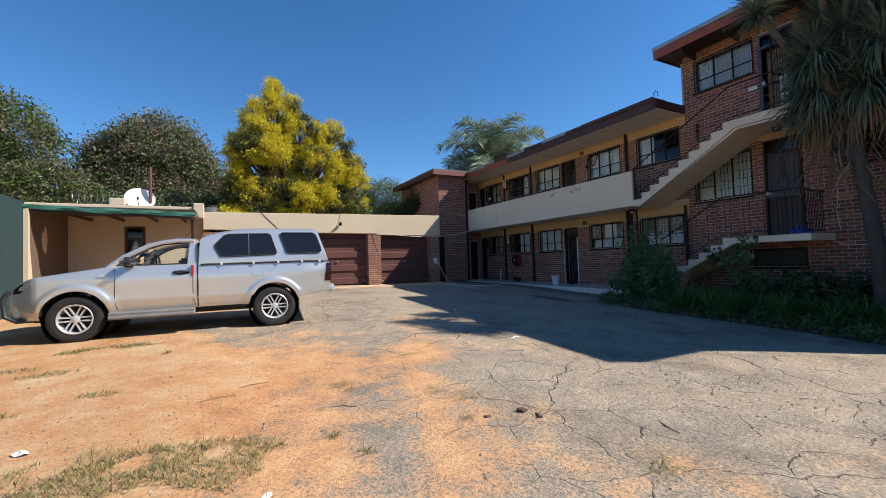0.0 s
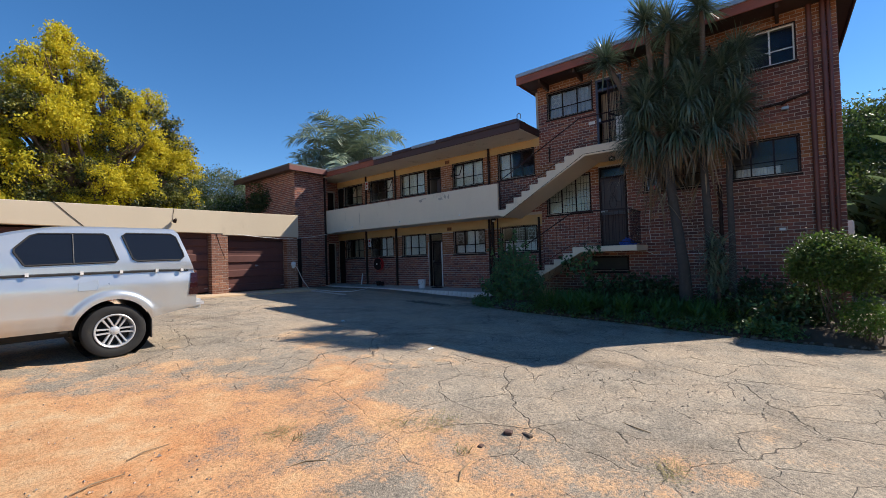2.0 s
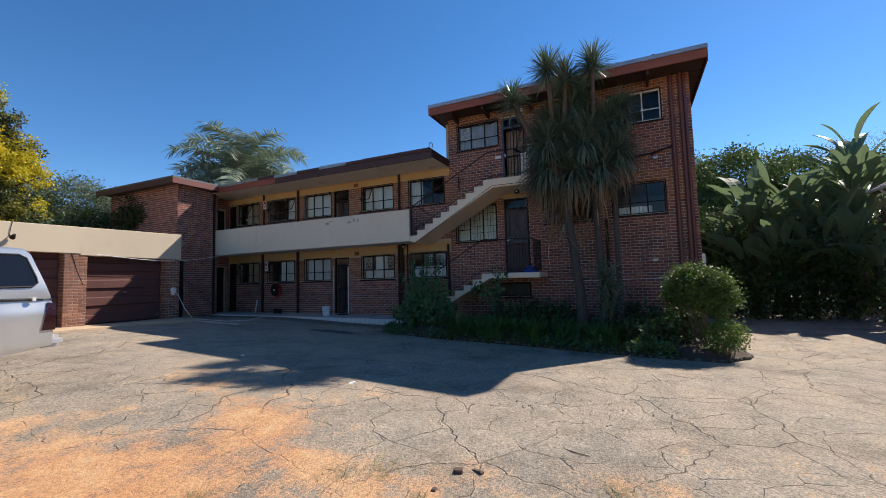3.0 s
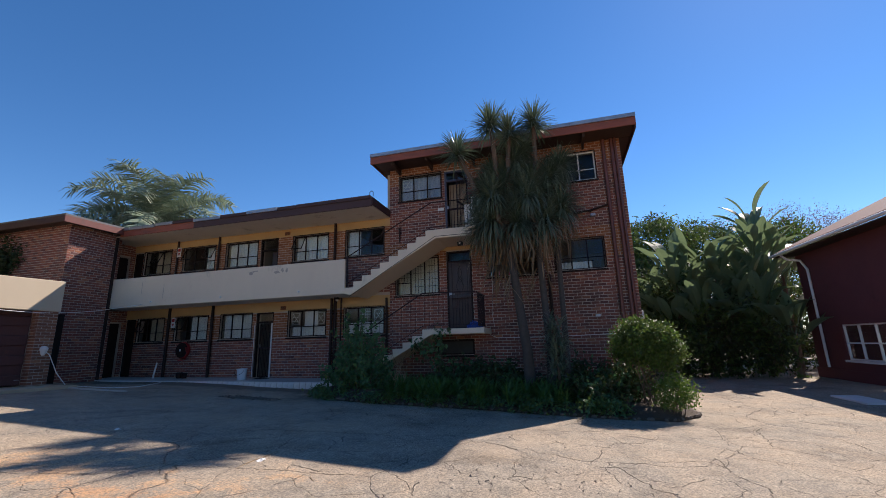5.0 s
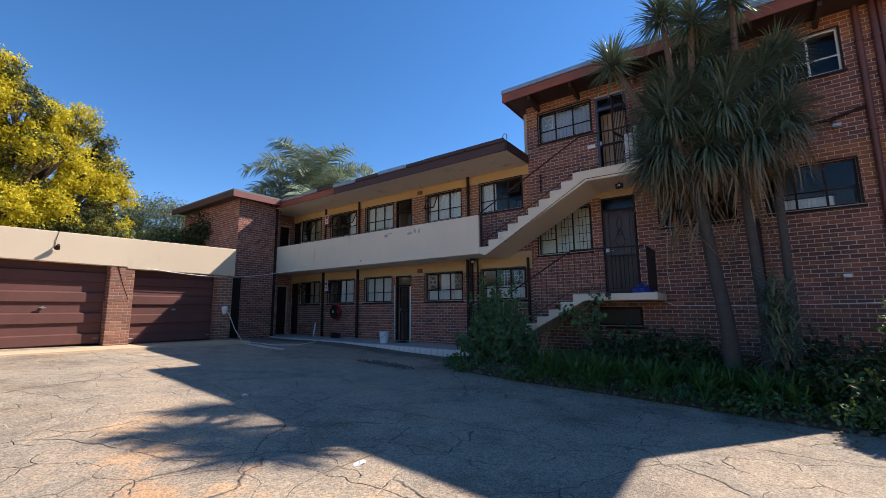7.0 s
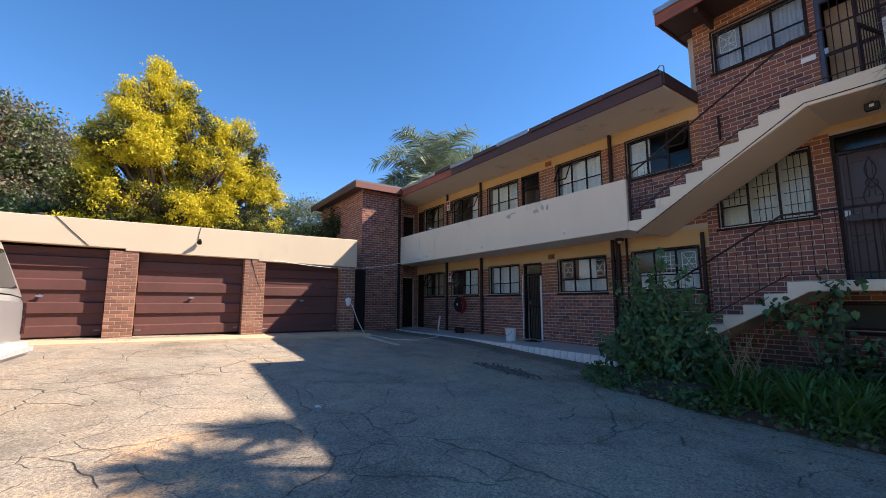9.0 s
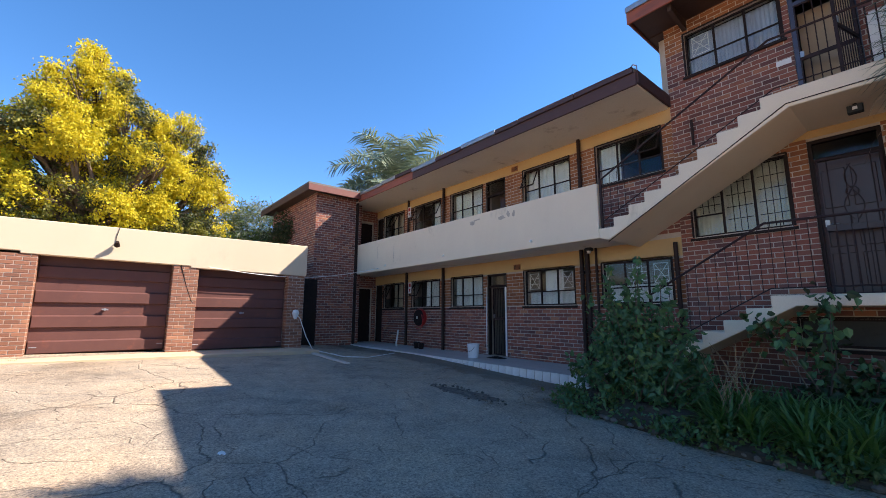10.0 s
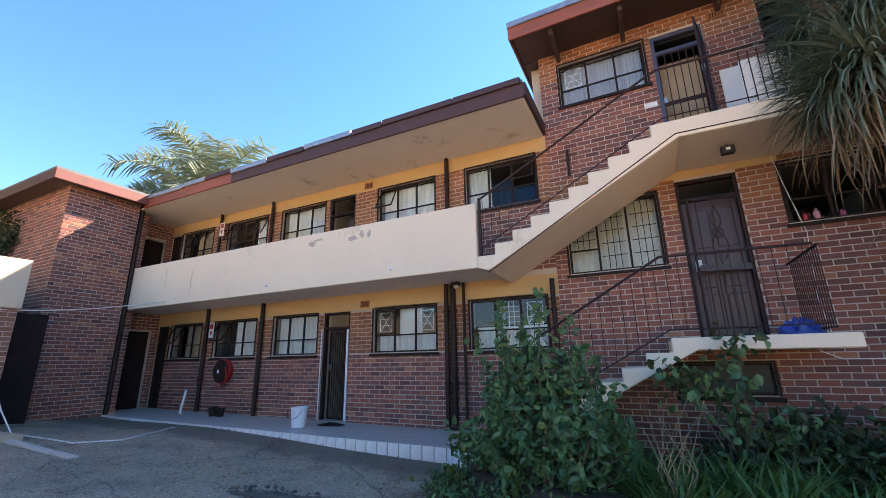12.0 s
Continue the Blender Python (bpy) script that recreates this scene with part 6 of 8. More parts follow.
tagged(part("trim_parapet", Geo().box(-6.5, -1.05, HY - 0.04, HY + 0.26, 3.62, 3.72).box(-3.45, -3.05, HY, HY + 0.3, 3.72, 3.95).box(-1.12, -0.82, HY - 0.45, HY + 0.1, 3.3, 3.8), m_garage_pl, bevel=0.015), "cream plastered parapet coping", "parapet", kind="structure")
hw = thing("window_house", "dark timber window with lace in the cream wall", "window", kind="structure")
part("window_frame", Geo().box(-3.05, -2.98, HY - 0.02, HY + 0.08, 2.05, 3.02).box(-2.57, -2.5, HY - 0.02, HY + 0.08, 2.05, 3.02).box(-2.98, -2.57, HY - 0.02, HY + 0.08, 2.95, 3.02).box(-2.98, -2.57, HY - 0.02, HY + 0.08, 2.05, 2.12).box(-2.98, -2.57, HY + 0.0, HY + 0.06, 2.62, 2.66), m_timber, hw)
part("pane", Geo().box(-2.98, -2.57, HY + 0.03, HY + 0.035, 2.12, 2.95), m_glass, hw).visible_shadow = False
part("lace", Geo().prism([(-2.95, 2.1), (-2.6, 2.1), (-2.72, 2.45), (-2.77, 2.6), (-2.85, 2.45)], HY + 0.1, HY + 0.104, facing_y(0)), m_curtain, hw)
cpt = thing("carport", "carport with green shade cloth hanging along its edge", "carport", kind="structure")
CY = 13.6
part("beam", Geo().prism([(-4.55, 3.12), (-0.98, 3.0), (-0.98, 3.1), (-4.55, 3.22)], CY + 0.04, CY + 0.12, facing_y(0)), m_timber, cpt)
n = 60
rows = []
for i in range(n + 1):
    t = i / n
    x, zt_ = -4.62 + 3.68 * t, 3.29 - 0.11 * t
    dz = 0.13 + 0.05 * noise.noise(Vector((x * 1.5, 0, 2)))
    rows.append([(x, CY + 0.02 * math.sin(x * 9), zt_), (x, CY - 0.03 + 0.03 * math.sin(x * 7), zt_ - dz * 0.5), (x, CY - 0.02 + 0.03 * math.sin(x * 7 + 1), zt_ - dz)])
part("shade_cloth", Geo().loft(rows), m_greencloth, cpt, "faded green shade cloth", smooth=True)
part("roof_sheet", Geo().prism([(CY, 3.24), (HY, 3.34), (HY, 3.36), (CY, 3.26)], -4.62, -0.95, lambda u, v, d: (d, u, v)), m_roof, cpt)
for x in (-3.9, -3.1, -2.2, -1.4):
    part("rafter", Geo().prism([(CY + 0.1, 3.08), (HY, 3.18), (HY, 3.26), (CY + 0.1, 3.16)], x, x + 0.06, lambda u, v, d: (d, u, v)), m_timber, cpt)
part("post", Geo().tube([(-1.02, CY + 0.08, 0.55), (-1.02, CY + 0.08, 3.1)], 0.03, 8), m_frame, cpt)
part("bird_nest", Geo().lathe([(0.0, -0.1), (0.1, -0.07), (0.14, 0.0), (0.1, 0.09), (0.0, 0.12)], 12, Matrix.Translation((-0.98, CY + 0.1, 3.05))), m_bark, cpt, "bundle of rag and straw at the corner")
# the pier's taper puts the sun and shade edge on the plaster into its shape
tagged(part("wall_carport", Geo().prism([(CY, 0.3), (CY + 0.42, 0.3), (CY + 0.3, 1.3), (CY + 0.12, 2.2), (CY + 0.08, 3.2), (CY, 3.2)], -4.53, -4.44, lambda u, v, d: (d, u, v)), m_garage_pl), "peeling cream pier shaped like its sunlit strip at the carport corner", "wall", kind="structure")
tagged(part("wall_carport", Geo().prism([(CY + 0.02, 0.3), (HY, 0.3), (HY, 3.33), (CY + 0.02, 3.23)], -4.52, -4.445, lambda u, v, d: (d, u, v)), m_bark), "brown stained boards inside the carport", "wall", kind="structure")
pp = part("torn_patch", Geo().prism([(14.55, 2.2), (14.75, 2.1), (14.85, 2.45), (14.8, 2.75), (14.68, 2.85), (14.6, 2.6), (14.5, 2.7), (14.48, 2.4)], -4.445, -4.436, lambda u, v, d: (d, u, v)), m_garage_pl)
tagged(pp, "torn pale patch on the brown boards", "patch", kind="structure")
nf = thing("screen_fence", "dark green net screen fence beside the carport", "fence", kind="structure")
part("net", Geo().box(-4.57, -4.54, 5.0, CY + 0.1, 0.1, 3.35), m_darkcloth, nf)
for y in (5.0, 7.8, 10.6, CY):
    part("post", Geo().tube([(-4.60, y, 0.1), (-4.60, y, 3.45)], 0.04, 8), m_frame, nf)
ds = thing("satellite_dish", "white satellite dish on the small house roof", "satellite dish", (-2.75, 17.4, 3.22))
md = Matrix.Translation((0.0, -0.1, 0.78)) @ Matrix.Rotation(radians(62), 4, "X") @ Matrix.Rotation(radians(12), 4, "Y")
part("dish", Geo().lathe([(0.0, 0.0), (0.16, 0.012), (0.32, 0.05), (0.43, 0.095), (0.44, 0.1), (0.42, 0.085), (0.3, 0.03), (0.0, -0.02)], 32, md), m_white, ds, smooth=True)
part("arm", Geo().tube([(0, -0.1, 0.42), (0, -0.55, 0.75)], 0.012, 6), m_frame, ds)
part("receiver", Geo().tube([(0, -0.55, 0.75), (0, -0.5, 0.82)], 0.03, 8), m_frame, ds)
part("mount", Geo().tube([(0, 0.0, 0.0), (0, 0.0, 0.75)], 0.025, 8), m_frame, ds)
pl = thing("roof_pole", "rust-brown steel pole with cable on the house roof", "pole", (-2.45, 17.3, 3.4))
part("pole", Geo().tube([(0, 0, 0), (0, 0, 1.75)], 0.05, 10), m_redpipe, pl, smooth=True)
part("cable", Geo().tube([(0, 0, 1.2), (0.4, 0, 0.75), (1.0, -0.3, 0.35)], 0.008, 5), m_frame, pl)
rz_ = thing("razor_wire", "coil of razor wire along the parapet", "razor wire", (-4.4, HY + 0.1, 3.74))
part("coil", Geo().tube([(k * 0.012, 0.15 * math.cos(k * 0.5), 0.16 + 0.15 * math.sin(k * 0.5)) for k in range(90)], 0.006, 4, False), m_steel, rz_)
sk = thing("water_tank", "dark grey domed water tank behind the garages", "water tank", (-0.73, 24.35, ground_z(-0.73, 24.35)))
part("tank", Geo().lathe([(0.0, 0.0), (0.62, 0.02), (0.64, 0.1), (0.64, 3.3), (0.6, 3.55), (0.46, 3.78), (0.25, 3.92), (0.0, 3.97)], 28), m_roof, sk, smooth=True)
part("lid", Geo().lathe([(0.22, 3.9), (0.22, 4.0), (0.18, 4.02), (0.0, 4.03)], 20), m_black, sk, "dark lid")

# ---- the red house by the drive ----
RY = -7.4
g = Geo()
wall_with_openings(g, lambda u, v, d: (u, RY - d, v), 3.0, 19.4, -0.6, 4.55, 0.22, [(15.1, 17.5, 0.55, 1.75)])
g.box(19.18, 19.4, -14, RY - 0.22, -0.6, 4.55)
tagged(part("wall_red_house", g, m_redhouse), "dark red plastered wall of the next house", "wall", kind="structure")
tagged(part("trim_plinth", Geo().box(3.0, 19.45, RY, RY + 0.05, -0.6, 0.2), m_redhouse), "red plinth of the next house", "plinth", kind="structure")
tagged(part("roof_red_house", Geo().prism([(-6.75, 4.62), (-11.5, 6.9), (-11.5, 7.0), (-6.75, 4.74)], 2.6, 19.8, lambda u, v, d: (d, u, v)).prism([(-16.2, 4.62), (-11.5, 6.9), (-11.5, 7.0), (-16.2, 4.74)], 2.6, 19.8, lambda u, v, d: (d, u, v)), m_redroof), "pitched faded red roof of the next house", "roof", kind="structure")
tagged(part("ceiling_red_house", Geo().box(2.6, 19.7, RY - 0.2, -6.8, 4.56, 4.6), m_timber), "dark eave soffit of the next house", "ceiling", kind="structure")
gut = thing("gutter", "white gutter and downpipe on the red house", "gutter")
part("channel", Geo().tube([(2.6, -6.7, 4.64), (19.8, -6.7, 4.64)], 0.06, 10), m_white, gut, smooth=True)
part("downpipe", Geo().tube([(19.0, -6.72, 4.6), (19.0, -6.9, 4.4), (18.9, -7.3, 4.3), (18.6, -7.33, 3.9), (18.6, -7.33, 0.25)], 0.045, 10), m_white, gut, smooth=True)
rw = thing("window_red_house", "white-framed barred window of the red house", "window", kind="structure")
g = Geo()
for x in (15.1, 15.9, 16.7, 17.45):
    g.box(x, x + 0.05, RY - 0.1, RY - 0.04, 0.55, 1.75)
g.box(15.15, 17.45, RY - 0.1, RY - 0.04, 0.55, 0.6).box(15.15, 17.45, RY - 0.1, RY - 0.04, 1.7, 1.75).box(15.15, 17.45, RY - 0.098, RY - 0.042, 1.1, 1.14)
part("window_frame", g, m_white, rw)
part("pane", Geo().box(15.15, 17.45, RY - 0.08, RY - 0.075, 0.6, 1.7), m_glass, rw).visible_shadow = False
part("window_sill", Geo().box(15.0, 17.6, RY - 0.05, RY + 0.06, 0.48, 0.55), m_white, rw)
tagged(part("room_wall", Geo().box(14.3, 18.3, RY - 2.5, RY - 2.4, -0.5, 4), m_room), "plain room wall inside the red house", "wall", kind="structure")
cvr = thing("drain_cover", "pale concrete drain cover in the grass", "drain cover", (12.6, -4.9, ground_z(12.6, -4.9)))
part("slab", Geo().box(-0.7, 0.7, -0.3, 0.3, -0.05, 0.05), m_white, cvr, bevel=0.01)

# ---- plants ----
def leaf_shader(name, stops, trans=0.35, rough=0.5):
    return island(name, stops, rough, 30, trans=trans)


m_yellow = leaf_shader("yellow_blossom", [(0, (0.60, 0.49, 0.015)), (0.5, (0.76, 0.63, 0.03)), (1, (0.46, 0.43, 0.03))], 0.4, 0.7)
m_leaf_y = leaf_shader("yellow_green_leaf", [(0, (0.15, 0.155, 0.02)), (0.5, (0.28, 0.26, 0.03)), (1, (0.10, 0.12, 0.025))])
m_leaf_d = leaf_shader("dark_green_leaf", [(0, (0.025, 0.045, 0.012)), (0.6, (0.05, 0.075, 0.018)), (1, (0.075, 0.06, 0.025))])
m_leaf_m = leaf_shader("mid_green_leaf", [(0, (0.06, 0.105, 0.02)), (0.6, (0.10, 0.155, 0.03)), (1, (0.14, 0.17, 0.045))])
m_leaf_g = leaf_shader("grey_green_leaf", [(0, (0.13, 0.17, 0.10)), (0.6, (0.19, 0.23, 0.15)), (1, (0.27, 0.30, 0.21))])
m_leaf_b = leaf_shader("bright_green_leaf", [(0, (0.07, 0.15, 0.02)), (0.6, (0.13, 0.22, 0.03)), (1, (0.18, 0.24, 0.04))])
m_leaf_r = leaf_shader("rusty_twig_leaf", [(0, (0.16, 0.08, 0.04)), (0.6, (0.22, 0.12, 0.06)), (1, (0.12, 0.10, 0.04))])
m_oak = leaf_shader("dusty_olive_leaf", [(0, (0.12, 0.12, 0.07)), (0.6, (0.175, 0.17, 0.10)), (1, (0.22, 0.19, 0.13))])
m_shrub = leaf_shader("shrub_leaf", [(0, (0.055, 0.135, 0.055)), (0.6, (0.09, 0.20, 0.075)), (0.95, (0.13, 0.25, 0.08)), (1, (0.26, 0.28, 0.05))], 0.3, 0.45)
m_strap = leaf_shader("strap_leaf", [(0, (0.05, 0.12, 0.025)), (0.6, (0.09, 0.19, 0.04)), (1, (0.15, 0.24, 0.05))], 0.3, 0.4)
m_sword = leaf_shader("sword_leaf", [(0, (0.075, 0.125, 0.075)), (0.6, (0.13, 0.185, 0.125)), (1, (0.22, 0.275, 0.19))], 0.2, 0.38)
m_dead = leaf_shader("dead_sword_leaf", [(0, (0.22, 0.145, 0.075)), (0.6, (0.33, 0.235, 0.135)), (1, (0.14, 0.09, 0.055))], 0.2, 0.8)
m_palm = leaf_shader("palm_leaf", [(0, (0.19, 0.26, 0.17)), (0.6, (0.28, 0.35, 0.24)), (1, (0.38, 0.43, 0.30))], 0.2, 0.5)
m_banana = leaf_shader("banana_leaf", [(0, (0.09, 0.14, 0.072)), (0.6, (0.13, 0.195, 0.092)), (1, (0.185, 0.245, 0.12))], 0.4, 0.45)
m_dry = leaf_shader("dry_grass", [(0, (0.34, 0.27, 0.12)), (0.45, (0.42, 0.34, 0.17)), (0.65, (0.19, 0.20, 0.06)), (1, (0.25, 0.24, 0.09))], 0.3, 0.8)
m_greybark = worn("grey_bark", (0.085, 0.072, 0.06), (0.058, 0.05, 0.043), (0.12, 0.105, 0.09), 5, 30, 0.9, bumps=0.8, dist=0.02, stretch=(2, 2, 2))
m_rubble = worn("dark_brick_rubble", (0.11, 0.06, 0.045), (0.07, 0.042, 0.035), (0.2, 0.13, 0.09), 9, 60, 0.9, bumps=0.6)
m_soil = worn("bed_soil", (0.05, 0.035, 0.022), (0.08, 0.055, 0.035), (0.03, 0.022, 0.016), 3, 40, 0.95, bumps=0.8, dist=0.02)
m_hole = worn("crumbled_asphalt", (0.16, 0.13, 0.10), (0.10, 0.08, 0.062), (0.22, 0.17, 0.13), 5, 40, 0.95, bumps=0.9, dist=0.02)
m_stone = island("pale_stone", [(0, (0.20, 0.17, 0.14)), (0.6, (0.32, 0.27, 0.22)), (1, (0.45, 0.36, 0.28))], 0.9, 40)


m_soilstone = island("dark_stone", [(0, (0.08, 0.062, 0.05)), (1, (0.20, 0.16, 0.125))], 0.9, 40)


def leaf_cloud(name, pts, size, mat, parent, rng, aspect=0.45, droop=0.3, kind=None, detail=False):
    """Many single folded leaves at the given places."""
    n = len(pts)
    p = np.asarray(pts)
    d = rng.normal(size=(n, 3))
    d[:, 2] -= droop * 1.5
    d /= np.linalg.norm(d, axis=1)[:, None]
    s = np.cross(d, rng.normal(size=(n, 3)))
    s /= np.linalg.norm(s, axis=1)[:, None] + 1e-9
    nn = np.cross(d, s)
    L = (size * rng.uniform(0.6, 1.3, n))[:, None]
    mid = p + d * L * 0.45 + nn * L * 0.08
    if detail:
        bend = nn * L * 0.10
        q1, q2 = p + d * L * 0.28, p + d * L * 0.66
        w = s * L * aspect * 0.5
        v = np.stack([p, q1 + w * 0.92 + bend, q2 + w * 0.72 + bend, p + d * L - nn * L * 0.12, q2 - w * 0.72 + bend, q1 - w * 0.92 + bend, q1, q2], axis=1).reshape(-1, 3)
        f = (np.arange(n) * 8)[:, None, None] + np.array([[0, 1, 6, 0], [6, 1, 2, 7], [7, 2, 3, 7], [0, 6, 5, 0], [6, 7, 4, 5], [7, 3, 4, 7]])[None]
        f = [tuple(dict.fromkeys(t)) for t in f.reshape(-1, 4).tolist()]
    else:
        v = np.stack([p, mid + s * L * aspect * 0.5, p + d * L, mid - s * L * aspect * 0.5], axis=1).reshape(-1, 3)
        f = np.arange(n * 4).reshape(-1, 4).tolist()
    me = bpy.data.meshes.new(name)
    me.from_pydata(v.tolist(), [], f)
    me.materials.append(mat)
    ob = new(name, me)
    ob.parent = parent
    if kind:
        ob["kind"] = kind
    return ob


def clumps(lobes, n, per, spread, rng, shell=0.72, gap=0.0, flat=0.75):
    """Leaf places in clumps over the shells of the lobes; returns clump centres and places."""
    vol = np.array([l[3] * l[4] * l[5] for l in lobes]) ** 0.67
    pick = rng.choice(len(lobes), n, p=vol / vol.sum())
    lb = np.array([l for l in lobes], float)[pick]
    d = rng.normal(size=(n, 3))
    d /= np.linalg.norm(d, axis=1)[:, None]
    r = rng.uniform(shell, 1.04, n)[:, None]
    c = lb[:, :3] + d * r * lb[:, 3:]
    keep = np.array([noise.noise(Vector(q) * 0.9) > gap - 0.35 for q in c])
    c = c[keep]
    off = rng.normal(size=(len(c), per, 3)) * spread * np.array([1, 1, flat])
    return c, (c[:, None, :] + off)


def tree(name, label, base, height, lobes, n, per, size, mats, seed, spread=0.28, trunk_r=0.25, aspect=0.45, droop=0.3, gap=0.0, shell=0.72):
    rng = np.random.default_rng(seed)
    x, y, z = base
    t = thing(name, label, "tree", base)
    g = Geo()
    hub = Vector((0.1, 0.05, height * 0.35))
    g.tube([(0, 0, -0.2), (0.03, 0.0, height * 0.15), hub], [trunk_r * 1.25, trunk_r, trunk_r * 0.8], 10, False)
    lobes = [(l[0] - x, l[1] - y, l[2] - z, *l[3:]) for l in lobes]
    for l in lobes:
        e = Vector(l[:3])
        m1 = hub.lerp(e, 0.5) + Vector(rng.normal(size=3) * 0.25)
        g.tube([hub, m1, e], [trunk_r * 0.6, trunk_r * 0.33, trunk_r * 0.12], 7, False)
        for k in range(5):
            q = e + Vector(rng.normal(size=3)) * 0.5 * min(l[3:])
            g.tube([m1.lerp(e, 0.6), q], [trunk_r * 0.16, trunk_r * 0.04], 5, False)
    part("trunk", g, m_bark, t, smooth=True)
    c, pts = clumps(lobes, n, per, spread, rng, shell, gap)
    share = rng.uniform(size=len(c))
    lo = 0.0
    for mname, mat, frac, cond in mats:
        sel = (share >= lo) & (share < lo + frac)
        if cond is not None:
            sel = cond(c, share)
        lo += frac
        if sel.any():
            leaf_cloud(mname, pts[sel].reshape(-1, 3), size, mat, t, rng, aspect, droop)
    return t


zt = lambda x, y: ground_z(x, y)
# yellow-flowering tree behind the garages
ylobes = [(2.6, 25.6, 10.7, 1.25, 1.2, 1.6), (1.3, 25.6, 10.0, 0.85, 1.1, 1.3), (4.2, 25.5, 9.6, 1.55, 1.4, 1.5), (5.8, 25.5, 8.8, 1.25, 1.2, 1.4), (6.9, 25.5, 7.2, 1.2, 1.3, 1.3), (0.95, 25.4, 8.0, 0.95, 1.3, 1.3), (2.2, 25.0, 8.0, 1.8, 1.5, 1.6), (4.4, 25.0, 7.2, 1.8, 1.6, 1.6), (6.4, 25.2, 5.2, 1.4, 1.4, 1.3), (0.8, 25.2, 6.0, 1.1, 1.4, 1.3), (2.5, 24.8, 5.5, 2.0, 1.5, 1.6), (4.5, 24.8, 4.8, 1.9, 1.5, 1.3), (0.6, 25.0, 4.4, 1.3, 1.3, 1.1)]
rgy = random.Random(5)
billows = []
for lx, ly, lz, ax, ay, az_ in ylobes:
    billows.append((lx, ly, lz, ax * 0.72, ay * 0.72, az_ * 0.72))
    for k in range(11):
        d = Vector((rgy.gauss(0, 1), rgy.gauss(0, 1) - 0.5, rgy.gauss(0, 1))).normalized()
        q = rgy.uniform(0.28, 0.46)
        billows.append((lx + d.x * ax * 0.8, ly + d.y * ay * 0.8, lz + d.z * az_ * 0.8, ax * q, ay * q, az_ * q * 1.1))
# yellow blossom goes on sunlit clumps; olive and dark leaves paint the shaded ones
sunny = lambda c: np.array([noise.noise(Vector(q) * 0.75 + Vector((3.1, 0, 0))) for q in c]) + 0.05 * (c[:, 2] - 6.5)
isy = lambda c, s: sunny(c) + 0.4 * (s - 0.5) > -0.14
isg = lambda c, s: ~isy(c, s) & (s > 0.45)
tree("yellow_tree", "tall tree covered in yellow blossom behind the garages", (3.4, 25.8, zt(3.4, 25.8)), 9, billows, 3300, 60, 0.115,
     [("blossom", m_yellow, 0, isy), ("foliage", m_leaf_y, 0, lambda c, s: ~isy(c, s) & ~isg(c, s)), ("foliage", m_leaf_d, 0, isg)], 11, 0.135, 0.28, 0.55, 0.4, gap=0.02, shell=0.62)
olobes = [(-4.0, 33, 9.2, 3.0, 3.0, 2.6), (-6.3, 33, 7.6, 2.3, 2.5, 2.4), (-1.9, 33, 7.4, 2.2, 2.4, 2.4), (-4.2, 32, 6.0, 3.6, 2.6, 2.4), (-1.2, 32, 5.0, 1.9, 2, 2), (-7.0, 32, 5.2, 1.8, 2, 2.2)]
tree("oak_tree", "broad dusty olive domed tree behind the small house", (-4.0, 33, zt(-4, 33)), 8, olobes, 2500, 58, 0.18,
     [("foliage", m_oak, 0.6, None), ("foliage", m_leaf_m, 0.3, None), ("foliage", m_leaf_r, 0.1, None)], 12, 0.34, 0.35, aspect=0.6, shell=0.6)
llobes = [(-9.8, 27, 8.2, 2.3, 2.2, 2.0), (-10.2, 26.5, 6.0, 2.6, 2.2, 2.0), (-8.0, 26.5, 5.4, 1.7, 1.7, 1.7), (-11.5, 27, 8.5, 2, 2, 2)]
tree("broadleaf_tree", "olive-green leafy tree beside the yard wall", (-9.8, 27, zt(-9.8, 27)), 7, llobes, 1200, 48, 0.18,
     [("foliage", m_leaf_m, 0.55, None), ("foliage", m_oak, 0.45, None)], 13, 0.3, 0.3)
globes = [(9.6, 27, 5.7, 2.0, 1.8, 1.6), (11.6, 27.5, 5.2, 1.7, 1.7, 1.7), (8.0, 27, 4.8, 1.6, 1.6, 1.5), (10.0, 26.5, 4.2, 2.4, 1.5, 1.4)]
tree("olive_tree", "grey-green bushy tree behind the stair tower", (9.6, 27.2, zt(9, 27)), 5, globes, 950, 56, 0.14,
     [("foliage", m_leaf_g, 0.7, None), ("foliage", m_leaf_m, 0.3, None)], 14, 0.26, 0.2)
hl = [(-1.2, 26, 4.2, 1.5, 1.2, 1.3), (0.6, 27.5, 4.4, 1.4, 1.2, 1.4), (7.2, 25, 3.9, 1.5, 1.2, 1.2), (-3.2, 27, 4.3, 1.6, 1.2, 1.5), (-5.8, 27.5, 4.2, 1.6, 1.2, 1.7), (9.0, 24.2, 4.2, 1.0, 0.8, 1.0)]
tree("hedge_trees", "mixed green trees in a row behind the roofs", (0.6, 27.6, zt(0, 27)), 3.5, hl, 1000, 46, 0.17,
     [("foliage", m_leaf_m, 0.5, None), ("foliage", m_leaf_g, 0.25, None), ("foliage", m_leaf_d, 0.25, None)], 15, 0.3, 0.18)
rl_ = [(29, -4.0, 6.6, 2.8, 3.0, 2.6), (31, -8, 6.0, 3, 3, 3), (27.5, -1.6, 6.4, 2.4, 2.2, 2.3), (33, -13, 6.5, 3.5, 3.5, 2.5), (26, -1.5, 4, 2.2, 2.4, 2.4), (30, -6, 3.2, 3, 4.5, 2.5)]
